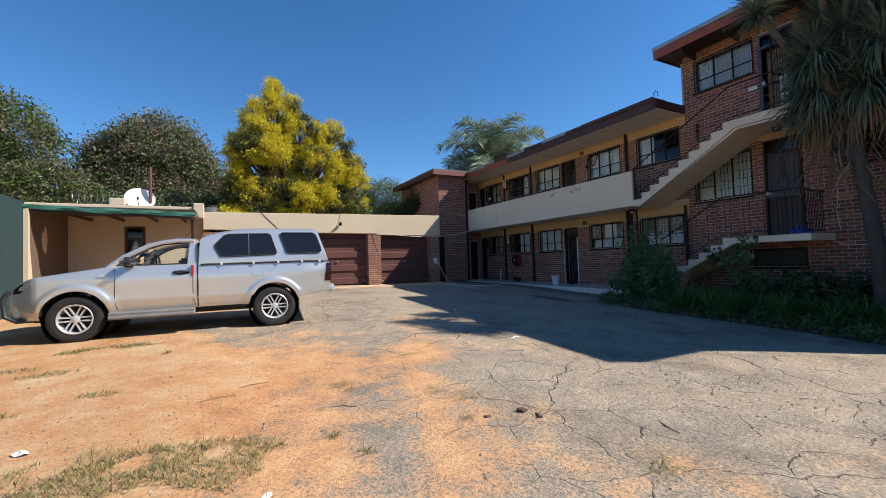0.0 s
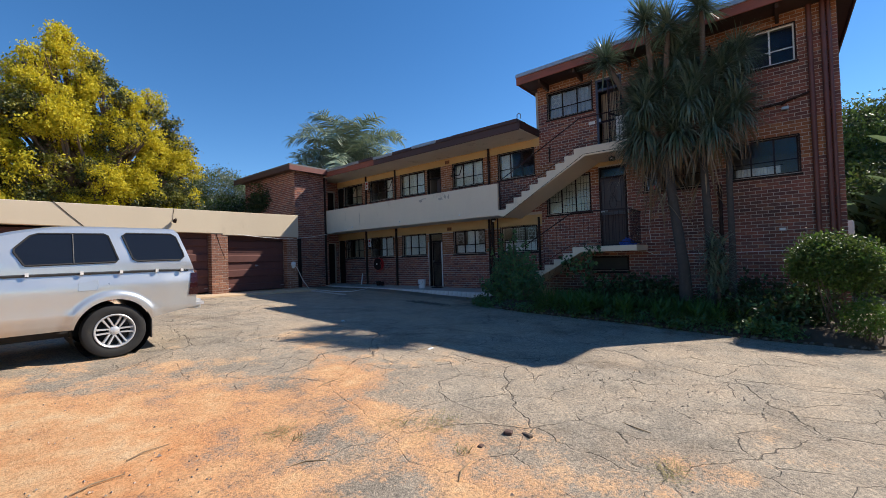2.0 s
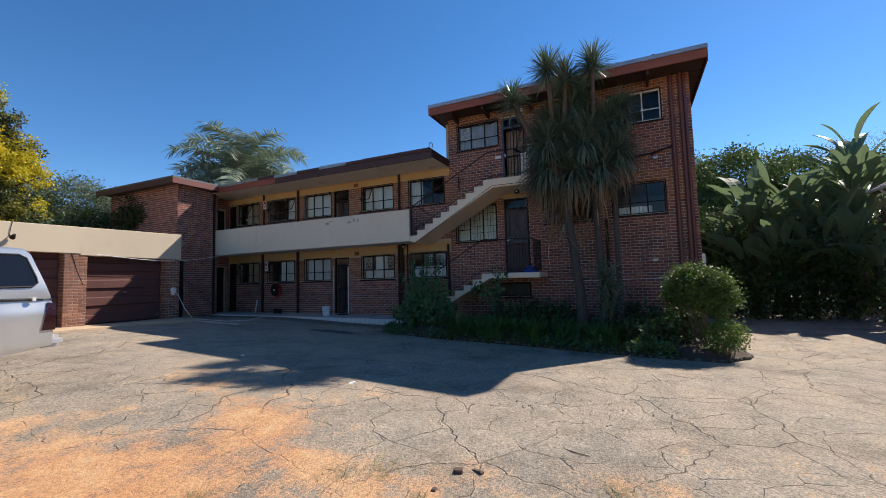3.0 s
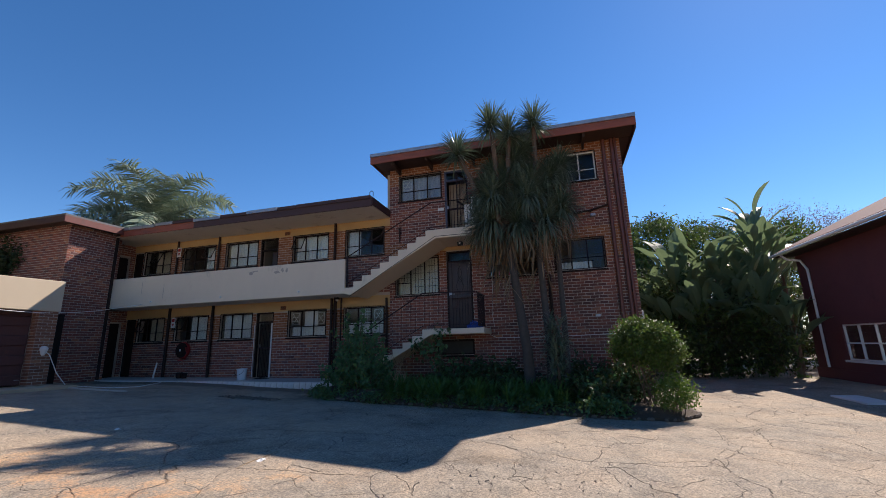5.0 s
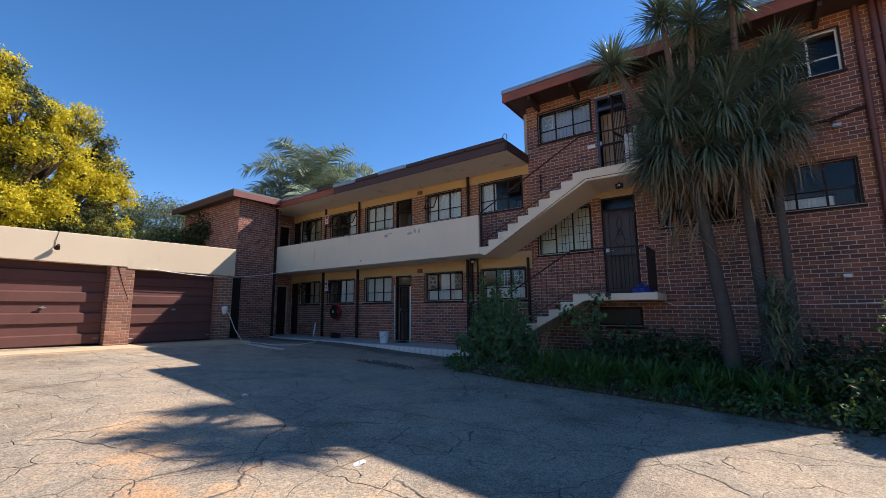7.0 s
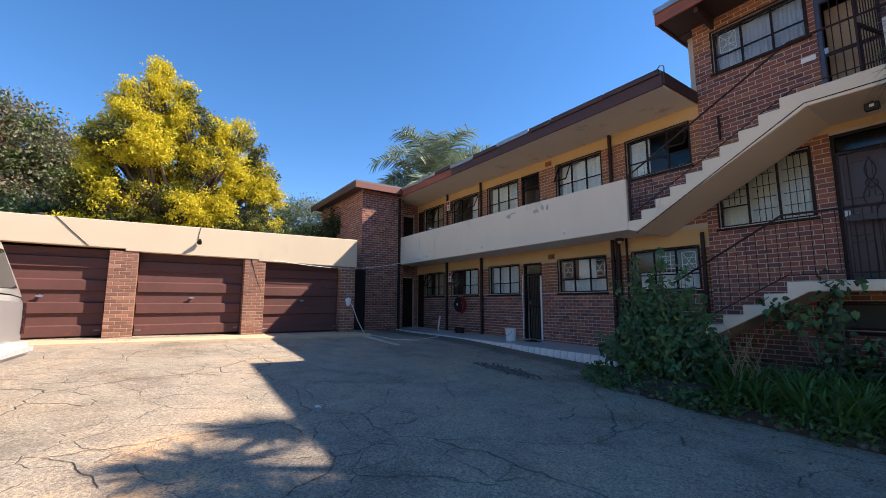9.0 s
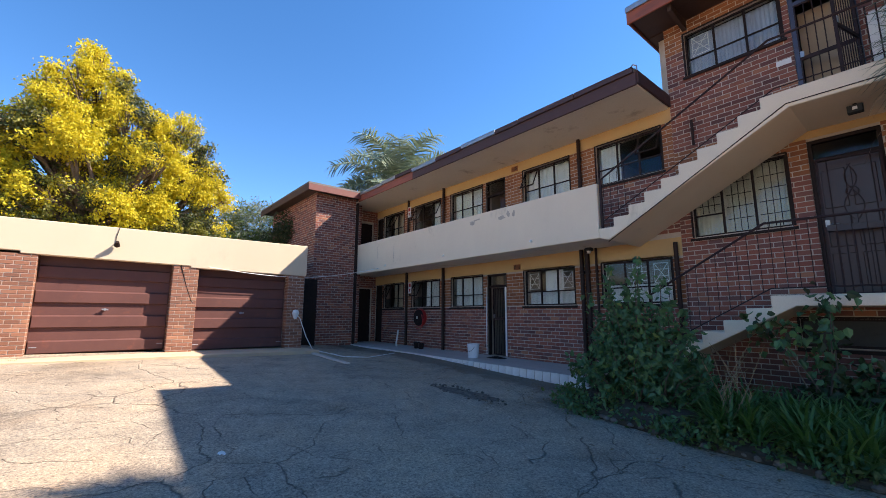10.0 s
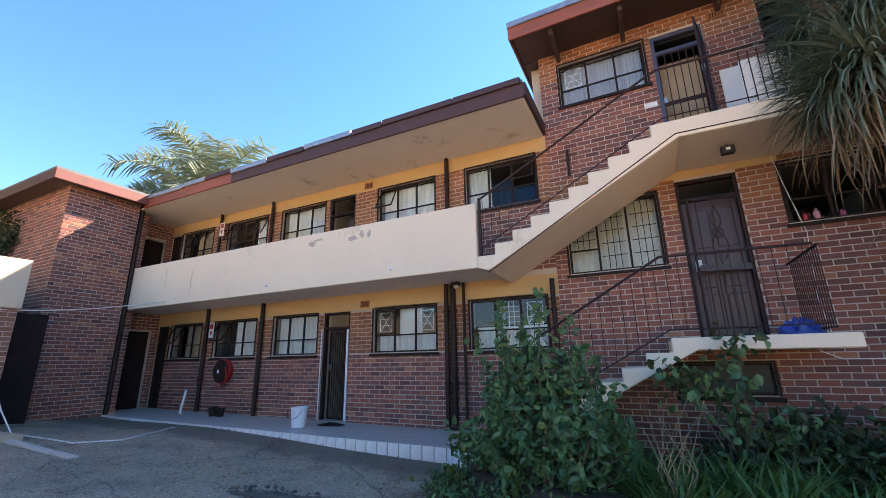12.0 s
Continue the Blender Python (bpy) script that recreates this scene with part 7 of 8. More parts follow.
tree("drive_trees", "leafy green trees at the end of the drive", (30, -5.5, -0.2), 6, rl_, 2300, 44, 0.21,
     [("foliage", m_leaf_m, 0.65, None), ("foliage", m_leaf_b, 0.2, None), ("foliage", m_leaf_d, 0.15, None)], 16, 0.34, 0.3)
rr_ = [(34, -14, 8.5, 2.8, 3.0, 1.9), (36, -18, 8.0, 3, 3, 1.9), (33, -10.5, 8.2, 2, 2, 1.6)]
tree("bare_tree", "thin rusty-leaved tree beyond the red house", (34.5, -14, -0.2), 9, rr_, 700, 24, 0.1,
     [("foliage", m_leaf_r, 1.0, None)], 17, 0.4, 0.2)


def ribbon(g, base, az, elev, length, width, bend, n=5, fold=0.0, twist=0.0, taper=None):
    """One long leaf that leaves its base at a slope and bends over."""
    p = Vector(base)
    e = elev
    rows = []
    for i in range(n + 1):
        t = i / n
        d = Vector((math.cos(az) * math.cos(e), math.sin(az) * math.cos(e), math.sin(e)))
        s = Vector((-math.sin(az), math.cos(az), twist * t))
        w = width * (taper(t) if taper else max(0.04, (1 - t ** 3)) * min(1, 0.5 + 2 * t))
        up = d.cross(s).normalized()
        if fold:
            rows.append([p + s * w * 0.5 + up * fold * w, p, p - s * w * 0.5 + up * fold * w])
        else:
            rows.append([p + s * w * 0.5, p - s * w * 0.5])
        p = p + d * (length / n)
        e -= bend / n
    g.loft(rows)


# the dragon tree before the tall block
dt = thing("dragon_tree", "tall many-headed dragon tree with drooping dead leaves", "tree", (10.3, 2.75, 0.05))
rng = random.Random(21)
HEADS = [(10.0, 4.45, 6.75, 0.6), (9.95, 3.45, 7.4, 0.64), (10.3, 2.3, 7.45, 0.64), (9.9, 2.95, 7.05, 0.6), (10.45, 3.75, 5.6, 0.75), (10.3, 3.2, 5.7, 0.85), (10.4, 2.5, 5.6, 0.85), (10.5, 3.55, 6.2, 0.65), (10.3, 2.9, 6.35, 0.7), (10.7, 2.0, 5.9, 0.8), (10.9, 1.7, 6.3, 0.7), (9.9, 3.5, 5.3, 0.75), (10.8, 3.7, 5.2, 0.7), (10.0, 2.6, 5.2, 0.75), (10.6, 1.75, 5.0, 0.7), (10.2, 3.6, 4.7, 0.9), (10.5, 3.8, 4.6, 0.8), (10.2, 2.9, 4.6, 0.9), (10.4, 2.2, 4.6, 0.85), (10.4, 2.7, 6.75, 0.5), (10.7, 3.1, 5.1, 0.9)]
HEADS = [(x - 10.3, y - 2.75, z - 0.05, l) for x, y, z, l in HEADS]
tr = Geo()
tr.tube([(0.0, 0.1, -0.2), (0.02, 0.15, 1.2), (0.05, 0.3, 2.6), (0.0, 0.45, 4.2), (-0.1, 0.6, 5.6)], [0.17, 0.125, 0.11, 0.1, 0.08], 12)
tr.tube([(0.1, -0.35, -0.2), (0.15, -0.4, 1.2), (0.2, -0.35, 2.8), (0.2, -0.3, 4.4), (0.1, -0.3, 5.6)], [0.12, 0.09, 0.085, 0.08, 0.07], 12)
tr.tube([(0.3, -0.75, -0.2), (0.35, -0.8, 1.6), (0.35, -0.8, 3.2), (0.35, -0.85, 5.0)], [0.09, 0.07, 0.065, 0.06], 10)
part("trunk", tr, m_greybark, dt, smooth=True)
for x, y, z, l in HEADS:
    root = Vector((-0.05, 0.5, 4.2)) if y > 0.1 else Vector((0.2, -0.35, 4.2))
    part("limb", Geo().tube([root, root.lerp(Vector((x, y, z)), 0.5) + Vector((0, 0, -0.15)), (x, y, z)], [0.09, 0.07, 0.05], 8), m_bark, dt, smooth=True)
    g = Geo()
    big = l > 0.645
    for k in range(430 if big else 300):
        az = rng.uniform(0, 6.283)
        el = rng.uniform(-0.75, 1.45) if big else rng.uniform(-0.7, 1.5)
        ribbon(g, (x + rng.gauss(0, 0.03), y + rng.gauss(0, 0.03), z + rng.uniform(-0.18, 0.05)), az, el, l * rng.uniform(0.8, 1.25), 0.031 if big else 0.03, rng.uniform(0.5, 1.9 if big else 0.55), 5)
    part("leaf_head", g, m_sword, dt)
    if big and z < 5.15:
        g = Geo()
        for k in range(95):
            az = rng.uniform(0, 6.283)
            ribbon(g, (x + rng.gauss(0, 0.06), y + rng.gauss(0, 0.06), z - rng.uniform(0.1, 0.45)), az, rng.uniform(-1.2, 0.0), rng.uniform(0.7, 1.3), 0.022, rng.uniform(0.5, 1.3), 4)
        part("dead_skirt", g, m_dead, dt, "tan dead leaves hanging down")
g = Geo()
for k in range(120):
    a = rng.uniform(0, 6.283)
    z = rng.uniform(2.9, 4.4)
    ribbon(g, (0.05 + 0.16 * math.cos(a), rng.choice((0.4, -0.35, 0.75)) + 0.2 * math.sin(a), z), a, rng.uniform(-1.4, -0.8), rng.uniform(0.5, 1.1), 0.035, 0.3, 4)
part("dead_skirt", g, m_dead, dt, "tan dead leaves hanging down the trunks")

# young dragon plant at its foot
yp = thing("dragon_plant", "young dragon plant at the foot of the tall one", "plant", (9.8, 2.15, 0.0))
part("stem", Geo().tube([(0, 0, -0.1), (0.02, 0.03, 0.9), (0, 0.05, 1.75)], [0.04, 0.03, 0.025], 8), m_bark, yp)
g = Geo()
for k in range(340):
    ribbon(g, (0.1 * math.sin(k), 0.04 + 0.12 * math.cos(k * 1.7), rng.uniform(0.7, 1.9)), rng.uniform(0, 6.283), rng.uniform(-0.1, 1.4), rng.uniform(0.4, 0.6), 0.035, rng.uniform(0.5, 1.5), 5)
part("leaf_head", g, m_sword, yp)

# feather palm behind the wing
pm = thing("palm_tree", "feathery grey-green palm rising behind the wing", "tree", (14.9, 21.3, 0.3))
part("trunk", Geo().tube([(0, 0, -0.3), (0.05, 0, 3.5), (0, 0, 7.1)], [0.28, 0.22, 0.2], 12), m_bark, pm, smooth=True)
for k in range(27):
    az = k * 2.399 + rng.uniform(-0.2, 0.2)
    el = 1.45 - 1.35 * (k / 27) + rng.uniform(-0.1, 0.1)
    L = rng.uniform(3.5, 4.3)
    g = Geo()
    p = Vector((0, 0, 7.1))
    e = el
    pts = [p.copy()]
    for i in range(14):
        p = p + Vector((math.cos(az) * math.cos(e), math.sin(az) * math.cos(e), math.sin(e))) * L / 14
        e -= 0.05 + 0.15 * (i / 14) + rng.uniform(-0.015, 0.015)
        pts.append(p.copy())
    g.tube(pts, [0.035 * (1 - i / 15) + 0.005 for i in range(15)], 4, False)
    for i in range(2, 14):
        d = (pts[i + 1] - pts[i]).normalized()
        sv = Vector((-math.sin(az), math.cos(az), 0))
        uv = sv.cross(d)
        for j in range(8):
            q = pts[i].lerp(pts[i + 1], j / 8)
            for sgn in (-1, 1):
                # leaflets stand out at several angles, so the frond looks plumed
                a = rng.choice((-0.45, 0.3)) + rng.uniform(-0.12, 0.12)
                out = sv * sgn * math.cos(a) + uv * math.sin(a) + d * rng.uniform(0.45, 0.75)
                ll = rng.uniform(0.62, 0.9) * (1.15 - 0.8 * abs(i / 14 - 0.5))
                mid_ = q + out * ll * 0.55
                tip = q + out * ll - Vector((0, 0, rng.uniform(0.1, 0.25)))
                w = d * 0.03
                g.add([q - w, q + w, mid_ + w, mid_ - w, tip], [(0, 1, 2, 3), (3, 2, 4)])
    part("frond", g, m_palm, pm)
for k in range(4):
    g = Geo()
    az = k * 1.6 + 2.4
    for j in range(160):
        r = rng.uniform(0.1, 0.75)
        q = Vector((math.cos(az) * (0.35 + r * 0.7) + rng.gauss(0, 0.12), math.sin(az) * (0.35 + r * 0.7) + rng.gauss(0, 0.12), 7.0 + 0.25 - r * r * 1.2 + rng.gauss(0, 0.08)))
        g.box(-0.022, 0.022, -0.022, 0.022, -0.022, 0.022, Matrix.Translation(q) @ Matrix.Rotation(rng.uniform(0, 3), 4, "Z"))
    part("fruit_cluster", g, m_dry, pm, "hanging yellow-brown fruit cluster")

# wild banana clump by the drive
bn = thing("banana_plants", "clump of tall wild banana plants by the drive", "plant", (20.0, -4.8, -0.2))
pad = lambda t: 0.0 if t < 0 else max(0.03, math.sin(min(1, t * 1.02 + 0.02) * math.pi) ** 0.5)
STEMS = [(2.2, -2.5, 8.9), (1.9, -2.2, 7.0), (1.0, -0.2, 5.9), (0.8, 1.6, 5.9), (1.6, 0.7, 6.2), (2.0, -3.2, 6.0), (1.4, -2.2, 5.4), (2.8, -1.0, 5.0), (0.8, -1.2, 4.4), (1.8, 0.0, 4.6), (0.6, 0.6, 4.0), (1.6, 1.6, 4.2), (0.2, -0.2, 3.2), (2.6, 2.4, 4.0), (0.4, 1.9, 2.8), (-0.3, -1.2, 2.6), (-0.2, 0.9, 2.2), (1.0, 3.0, 3.0), (-0.8, -1.9, 2.0)]
for sx, sy, h in STEMS:
    part("stem", Geo().tube([(sx, sy, -0.1), (sx + 0.05, sy, h * 0.5), (sx, sy, h * 0.75)], [0.13, 0.11, 0.07], 8), m_bark, bn, smooth=True)
    for k in range(16):
        az = k * 2.4 + rng.uniform(-0.4, 0.4)
        el = rng.uniform(0.6, 1.5)
        pl = rng.uniform(0.8, 1.5)
        b = Vector((sx, sy, h * rng.uniform(0.5, 0.75)))
        d = Vector((math.cos(az) * math.cos(el), math.sin(az) * math.cos(el), math.sin(el)))
        g = Geo()
        g.tube([b, b + d * pl], [0.03, 0.018], 5, False)
        ribbon(g, b + d * pl, az, el - 0.05, rng.uniform(1.2, 1.75), rng.uniform(0.36, 0.52), rng.uniform(0.2, 1.1), 7, 0.16, 0, pad)
        part("leaf", g, m_banana, bn)
npr = np.random.default_rng(31)
ul = [(19.5, -4.5, 1.6, 1.2, 2.4, 1.6), (21.5, -3.0, 2.6, 1.6, 2.6, 2.2), (21.5, -6.2, 2.4, 1.4, 1.2, 2.0), (22.5, -1.0, 2.6, 1.4, 2.0, 2.4), (24.5, 0.3, 2.8, 1.4, 1.6, 2.6), (19.3, -3.2, 0.9, 0.9, 2.2, 1.2), (20.2, -1.0, 1.1, 1.0, 1.8, 1.3), (19.2, -5.8, 0.9, 0.9, 1.0, 1.2), (22.0, 0.6, 1.2, 1.4, 1.4, 1.5), (22.8, -7.6, 1.6, 1.4, 1.1, 1.9), (23.5, -9.2, 2.0, 1.6, 1.4, 2.2)]
us_ = thing("undergrowth", "dense dark shrubs beneath the banana plants", "shrub", (20.5, -4.0, -0.2), kind="stuff")
c, pts = clumps([(a - 20.5, b + 4.0, z + 0.2, *r) for a, b, z, *r in ul], 1750, 24, 0.25, npr, 0.4)
leaf_cloud("foliage", pts[::2].reshape(-1, 3), 0.2, m_leaf_d, us_, npr, 0.45)
leaf_cloud("foliage", pts[1::2].reshape(-1, 3), 0.2, m_leaf_m, us_, npr, 0.45)

# flower bed
bed_pts = [(9.35, 8.3), (9.05, 7.4), (8.95, 6.2), (9.0, 5.0), (9.0, 3.6), (8.85, 2.2), (8.8, 1.0), (9.0, 0.0), (9.8, -0.6), (12.0, -0.7), (12.0, 8.5), (10.6, 8.5)]
g = Geo()
top = [(x, y, ground_z(x, y) + 0.06) for x, y in bed_pts]
cx, cy = 10.6, 4.0
inner = [(cx + (x - cx) * 0.8, cy + (y - cy) * 0.93, ground_z(x, y) + 0.22) for x, y in bed_pts]
low = [(x, y, ground_z(x, y) - 0.1) for x, y in bed_pts]
g.loft([[*low, low[0]], [*top, top[0]], [*inner, inner[0]]])
g.add(inner, [tuple(range(len(inner)))])
tagged(part("ground_bed", g, m_soil), "dark soil flower bed before the tall wall", "flower bed", kind="structure")
rng = random.Random(33)
g = Geo()
# edging stones
for k in range(70):
    t = k / 70 * 8.99
    i = int(t)
    a, b = Vector(bed_pts[i]), Vector(bed_pts[i + 1])
    q = a.lerp(b, t - i) + Vector((rng.gauss(0, 0.03), rng.gauss(0, 0.03)))
    s = rng.uniform(0.025, 0.06)
    st = part("edging_stone", Geo().lathe([(0.0, -s * 0.6), (s * rng.uniform(0.8, 1.1), -s * 0.3), (s * rng.uniform(0.7, 1.1), s * 0.3), (s * 0.4, s * 0.65), (0, s * 0.7)], 7), m_soilstone)
    st.matrix_basis = pose(q.x, q.y, ground_z(q.x, q.y) + 0.03, rng.uniform(-20, 20), rng.uniform(-20, 20), rng.uniform(0, 360))
    tagged(st, "rough dark stone edging the flower bed", "stone", "edging stones")


def strap_plant(at, n, length, seed):
    rg = random.Random(seed)
    p = thing("agapanthus", "clump of green strap-leaved plants in the bed", "plant", at, group="strap plants")
    g = Geo()
    for k in range(n):
        ribbon(g, (rg.gauss(0, 0.06), rg.gauss(0, 0.06), -0.02), rg.uniform(0, 6.283), rg.uniform(0.7, 1.5), length * rg.uniform(0.7, 1.25), 0.04, rg.uniform(0.4, 1.5), 6, 0.12)
    part("leaves", g, m_strap, p)
    return p


protos = [strap_plant((9.4, 6.1, ground_z(9.4, 6.1) + 0.1), 40, 0.5, k) for k in range(1)]
protos.append(strap_plant((9.5, 5.2, ground_z(9.5, 5.2) + 0.12), 36, 0.58, 7))
for k in range(64):
    x, y = rng.uniform(9.1, 10.3), rng.uniform(0.7, 6.4)
    copy_thing(protos[k % 2], pose(x, y, ground_z(x, y) + 0.13, 0, 0, rng.uniform(0, 360)))


def shrub(name, label, base, lobes, n, per, size, mats, seed, spread=0.14, aspect=0.6, stems=14, droop=0.25, shell=0.35):
    rg = np.random.default_rng(seed)
    t = thing(name, label, "shrub", base)
    lobes = [(l[0] - base[0], l[1] - base[1], l[2] - base[2], *l[3:]) for l in lobes]
    g = Geo()
    for k in range(stems):
        l = lobes[k % len(lobes)]
        e = Vector(l[:3]) + Vector(rg.normal(size=3)) * 0.4 * min(l[3:])
        s = Vector((rg.normal() * 0.1, rg.normal() * 0.1, -0.1))
        part("stem", Geo().tube([s, s.lerp(e, 0.5) + Vector(rg.normal(size=3)) * 0.06, e], [0.016, 0.011, 0.004], 5, False), m_bark, t)
    c, pts = clumps(lobes, n, per, spread, rg, shell)
    sh = rg.uniform(size=len(c))
    lo = 0
    for nm, mat, fr in mats:
        sel = (sh >= lo) & (sh < lo + fr)
        lo += fr
        leaf_cloud(nm, pts[sel].reshape(-1, 3), size, mat, t, rg, aspect, droop, detail=True)
    return t


def sprig_shrub(name, label, base, stems, seed, size=0.1):
    """A shrub of leafy upright stems: (x, y, z) tips about the base, leaves along each."""
    rg = np.random.default_rng(seed)
    t = thing(name, label, "shrub", base)
    g = Geo()
    pts = []
    for tip, n in stems:
        tip = np.array(tip) - np.array(base)
        root = np.array([tip[0] * 0.25 + rg.normal() * 0.08, tip[1] * 0.25 + rg.normal() * 0.08, -0.05])
        midp = root * 0.45 + tip * 0.55 + rg.normal(size=3) * np.array([0.07, 0.07, 0.03]) + np.array([0, 0, 0.08])
        part("stem", Geo().tube([root, midp, tip], [0.012, 0.008, 0.003], 5, False), m_bark, t)
        for k in range(n):
            u = 0.18 + 0.82 * rg.uniform() ** 0.75
            c = root * (1 - u) ** 2 + 2 * midp * u * (1 - u) + tip * u * u
            pts.append(c + rg.normal(size=3) * 0.055 * (1.5 - u))
    leaf_cloud("foliage", np.array(pts), size, m_shrub, t, rg, 0.62, 0.35, detail=True)
    return t


rgs = np.random.default_rng(77)
STM = []
for k in range(115):
    a = rgs.uniform(0, 6.283)
    r = rgs.uniform(0.05, 1.0) ** 0.6
    x, y = 9.75 + 0.6 * r * math.cos(a), 7.3 + 1.1 * r * math.sin(a)
    STM.append(((x, y, 0.35 + (1.75 - 1.25 * r * r) * rgs.uniform(0.55, 1.0)), 46))
for x, y, z in ((9.9, 7.7, 2.42), (9.8, 7.15, 2.5), (9.85, 7.4, 2.2), (9.75, 8.0, 2.0), (9.8, 6.85, 2.15), (9.7, 6.7, 1.85), (9.9, 7.25, 2.3), (9.7, 7.6, 2.15), (9.9, 6.6, 1.7), (9.6, 6.4, 1.4)):
    STM.append(((x, y, z), 60))
sprig_shrub("flowering_shrub", "leafy green shrub at the end of the terrace", (9.75, 7.2, ground_z(9.75, 7.2) + 0.05), STM, 41, 0.1)
g = Geo()
ct = thing("dry_stems", "tall pale dry stems among the shrubs", "plant", (9.35, 6.0, ground_z(9.35, 6.0) + 0.05))
for k in range(14):
    a = rng.uniform(-0.2, 0.2)
    part("stem", Geo().tube([(rng.gauss(0, 0.08), rng.gauss(0, 0.1), 0), (a * 0.6, rng.gauss(0, 0.12), 0.5), (a * 1.2, rng.gauss(0, 0.2), rng.uniform(0.8, 1.15))], [0.008, 0.006, 0.003], 4, False), m_dead, ct)
shrub("bed_shrubs", "dark low leafy plants filling the flower bed", (10.3, 3.5, 0.2),
      [(10.7, 4.9, 0.5, 0.6, 0.7, 0.32), (10.9, 3.6, 0.6, 0.7, 0.9, 0.42), (10.7, 2.0, 0.6, 0.7, 1.0, 0.45), (10.3, 0.9, 0.5, 0.7, 0.8, 0.45), (9.7, 1.6, 0.35, 0.5, 0.8, 0.3), (11.4, 4.0, 0.65, 0.4, 1.0, 0.4)],
      800, 14, 0.12, [("foliage", m_leaf_d, 0.75), ("foliage", m_shrub, 0.25)], 42, 0.15, 0.55)
shrub("round_bush", "rounded light green bush at the corner of the block", (9.75, 0.35, ground_z(9.75, 0.35) + 0.05),
      [(9.75, 0.32, 1.4, 0.6, 0.66, 0.46), (9.85, 0.42, 1.56, 0.46, 0.44, 0.38), (9.6, 0.05, 1.22, 0.4, 0.42, 0.36), (9.75, 0.6, 1.36, 0.36, 0.33, 0.34)], 900, 18, 0.066, [("foliage", m_leaf_b, 0.35), ("foliage", m_leaf_m, 0.65)], 43, 0.095, 0.55, 12, 0.2, 0.6)
shrub("low_bush", "small bright green bush beside the round one", (9.35, -0.1, ground_z(9.35, -0.1) + 0.03),
      [(9.35, -0.1, 0.4, 0.38, 0.42, 0.36)], 150, 16, 0.06, [("foliage", m_leaf_b, 1.0)], 44, 0.07, 0.5, 8, 0.2, 0.5)
shrub("creeper", "broad-leaved creeper climbing to the landing", (10.55, 5.35, 0.2),
      [(10.6, 5.3, 1.25, 0.12, 0.22, 0.7), (10.55, 5.75, 1.4, 0.1, 0.35, 0.25), (10.5, 4.8, 0.9, 0.2, 0.5, 0.25), (10.55, 5.2, 1.75, 0.08, 0.15, 0.2)], 120, 3, 0.115, [("foliage", m_shrub, 0.6), ("foliage", m_leaf_d, 0.4)], 45, 0.1, 0.8, 8, 0.9)
shrub("ivy", "dark ivy hanging at the back of the tower", (8.9, 21.0, 3.3), [(8.95, 21.0, 4.7, 0.18, 1.2, 0.9)], 220, 12, 0.1, [("foliage", m_leaf_d, 1.0)], 46, 0.14, 0.7, 8)

shrub("ground_cover", "low green creepers spilling over the bed edge", (9.2, 4.5, 0.15),
      [(9.2, 7.6, 0.32, 0.28, 0.6, 0.16), (9.05, 6.4, 0.28, 0.25, 0.7, 0.16), (9.1, 5.2, 0.25, 0.22, 0.6, 0.14), (9.1, 4.0, 0.2, 0.25, 0.7, 0.16), (9.0, 2.6, 0.16, 0.25, 0.8, 0.18), (8.95, 1.3, 0.12, 0.25, 0.7, 0.2), (9.5, 8.2, 0.35, 0.35, 0.25, 0.18)],
      520, 12, 0.07, [("foliage", m_leaf_m, 0.5), ("foliage", m_shrub, 0.5)], 47, 0.07, 0.6, 6, 0.1)

# weeds, grass, stones and litter on the ground
npr = np.random.default_rng(51)


def scatter_grass(name, label, areas, seed, mat, h=0.07):
    rg = random.Random(seed)
    g = Geo()
    for x, y, rx, ry, n in areas:
        for k in range(n):
            a, r = rg.uniform(0, 6.283), math.sqrt(rg.random())
            px, py = x + rx * r * math.cos(a), y + ry * r * math.sin(a)
            if noise.noise(Vector((px * 3, py * 3, seed))) < -0.3 + 0.25 * r:
                continue
            ribbon(g, (px, py, ground_z(px, py) - 0.005), rg.uniform(0, 6.283), rg.uniform(0.35, 1.3), h * rg.uniform(0.5, 1.5), 0.006, rg.uniform(0.3, 1.5), 3)
    ob = part(name, g, mat)
    return tagged(ob, label, "grass", kind="stuff")


scatter_grass("grass", "patches of dry short grass on the sand", [(-0.75, 3.35, 0.75, 0.5, 2800), (-1.2, 3.6, 0.6, 0.4, 1200), (-0.3, 3.35, 0.4, 0.35, 600), (-0.9, 2.8, 0.7, 0.4, 1300), (-1.65, 8.0, 0.55, 0.14, 900), (-2.2, 7.9, 0.25, 0.12, 350), (-2.2, 6.7, 0.35, 0.12, 350), (-2.7, 7.0, 0.5, 0.16, 500), (-1.4, 5.5, 0.22, 0.08, 160), (-2.4, 5.2, 0.5, 0.1, 300)], 1, m_dry, 0.06)
tufts = [(0.05, 3.4), (0.48, 3.35), (0.62, 2.98), (0.85, 4.3), (1.55, 3.1), (-1.0, 7.2), (5.0, 15.3), (2.3, 15.45), (2.5, 15.4)]
for k, (x, y) in enumerate(tufts):
    tf = thing("weed_tuft", "small tuft of dry weeds in the sand", "weed", (x, y, ground_z(x, y)), group="weed tufts")
    g = Geo()
    rg = random.Random(60 + k)
    for j in range(60):
        ribbon(g, (rg.gauss(0, 0.03), rg.gauss(0, 0.03), -0.01), rg.uniform(0, 6.283), rg.uniform(0.2, 1.3), rg.uniform(0.04, 0.12), 0.005, rg.uniform(0.3, 1.4), 3)
    part("blades", g, m_dry, tf)
g = Geo()
rg = random.Random(71)
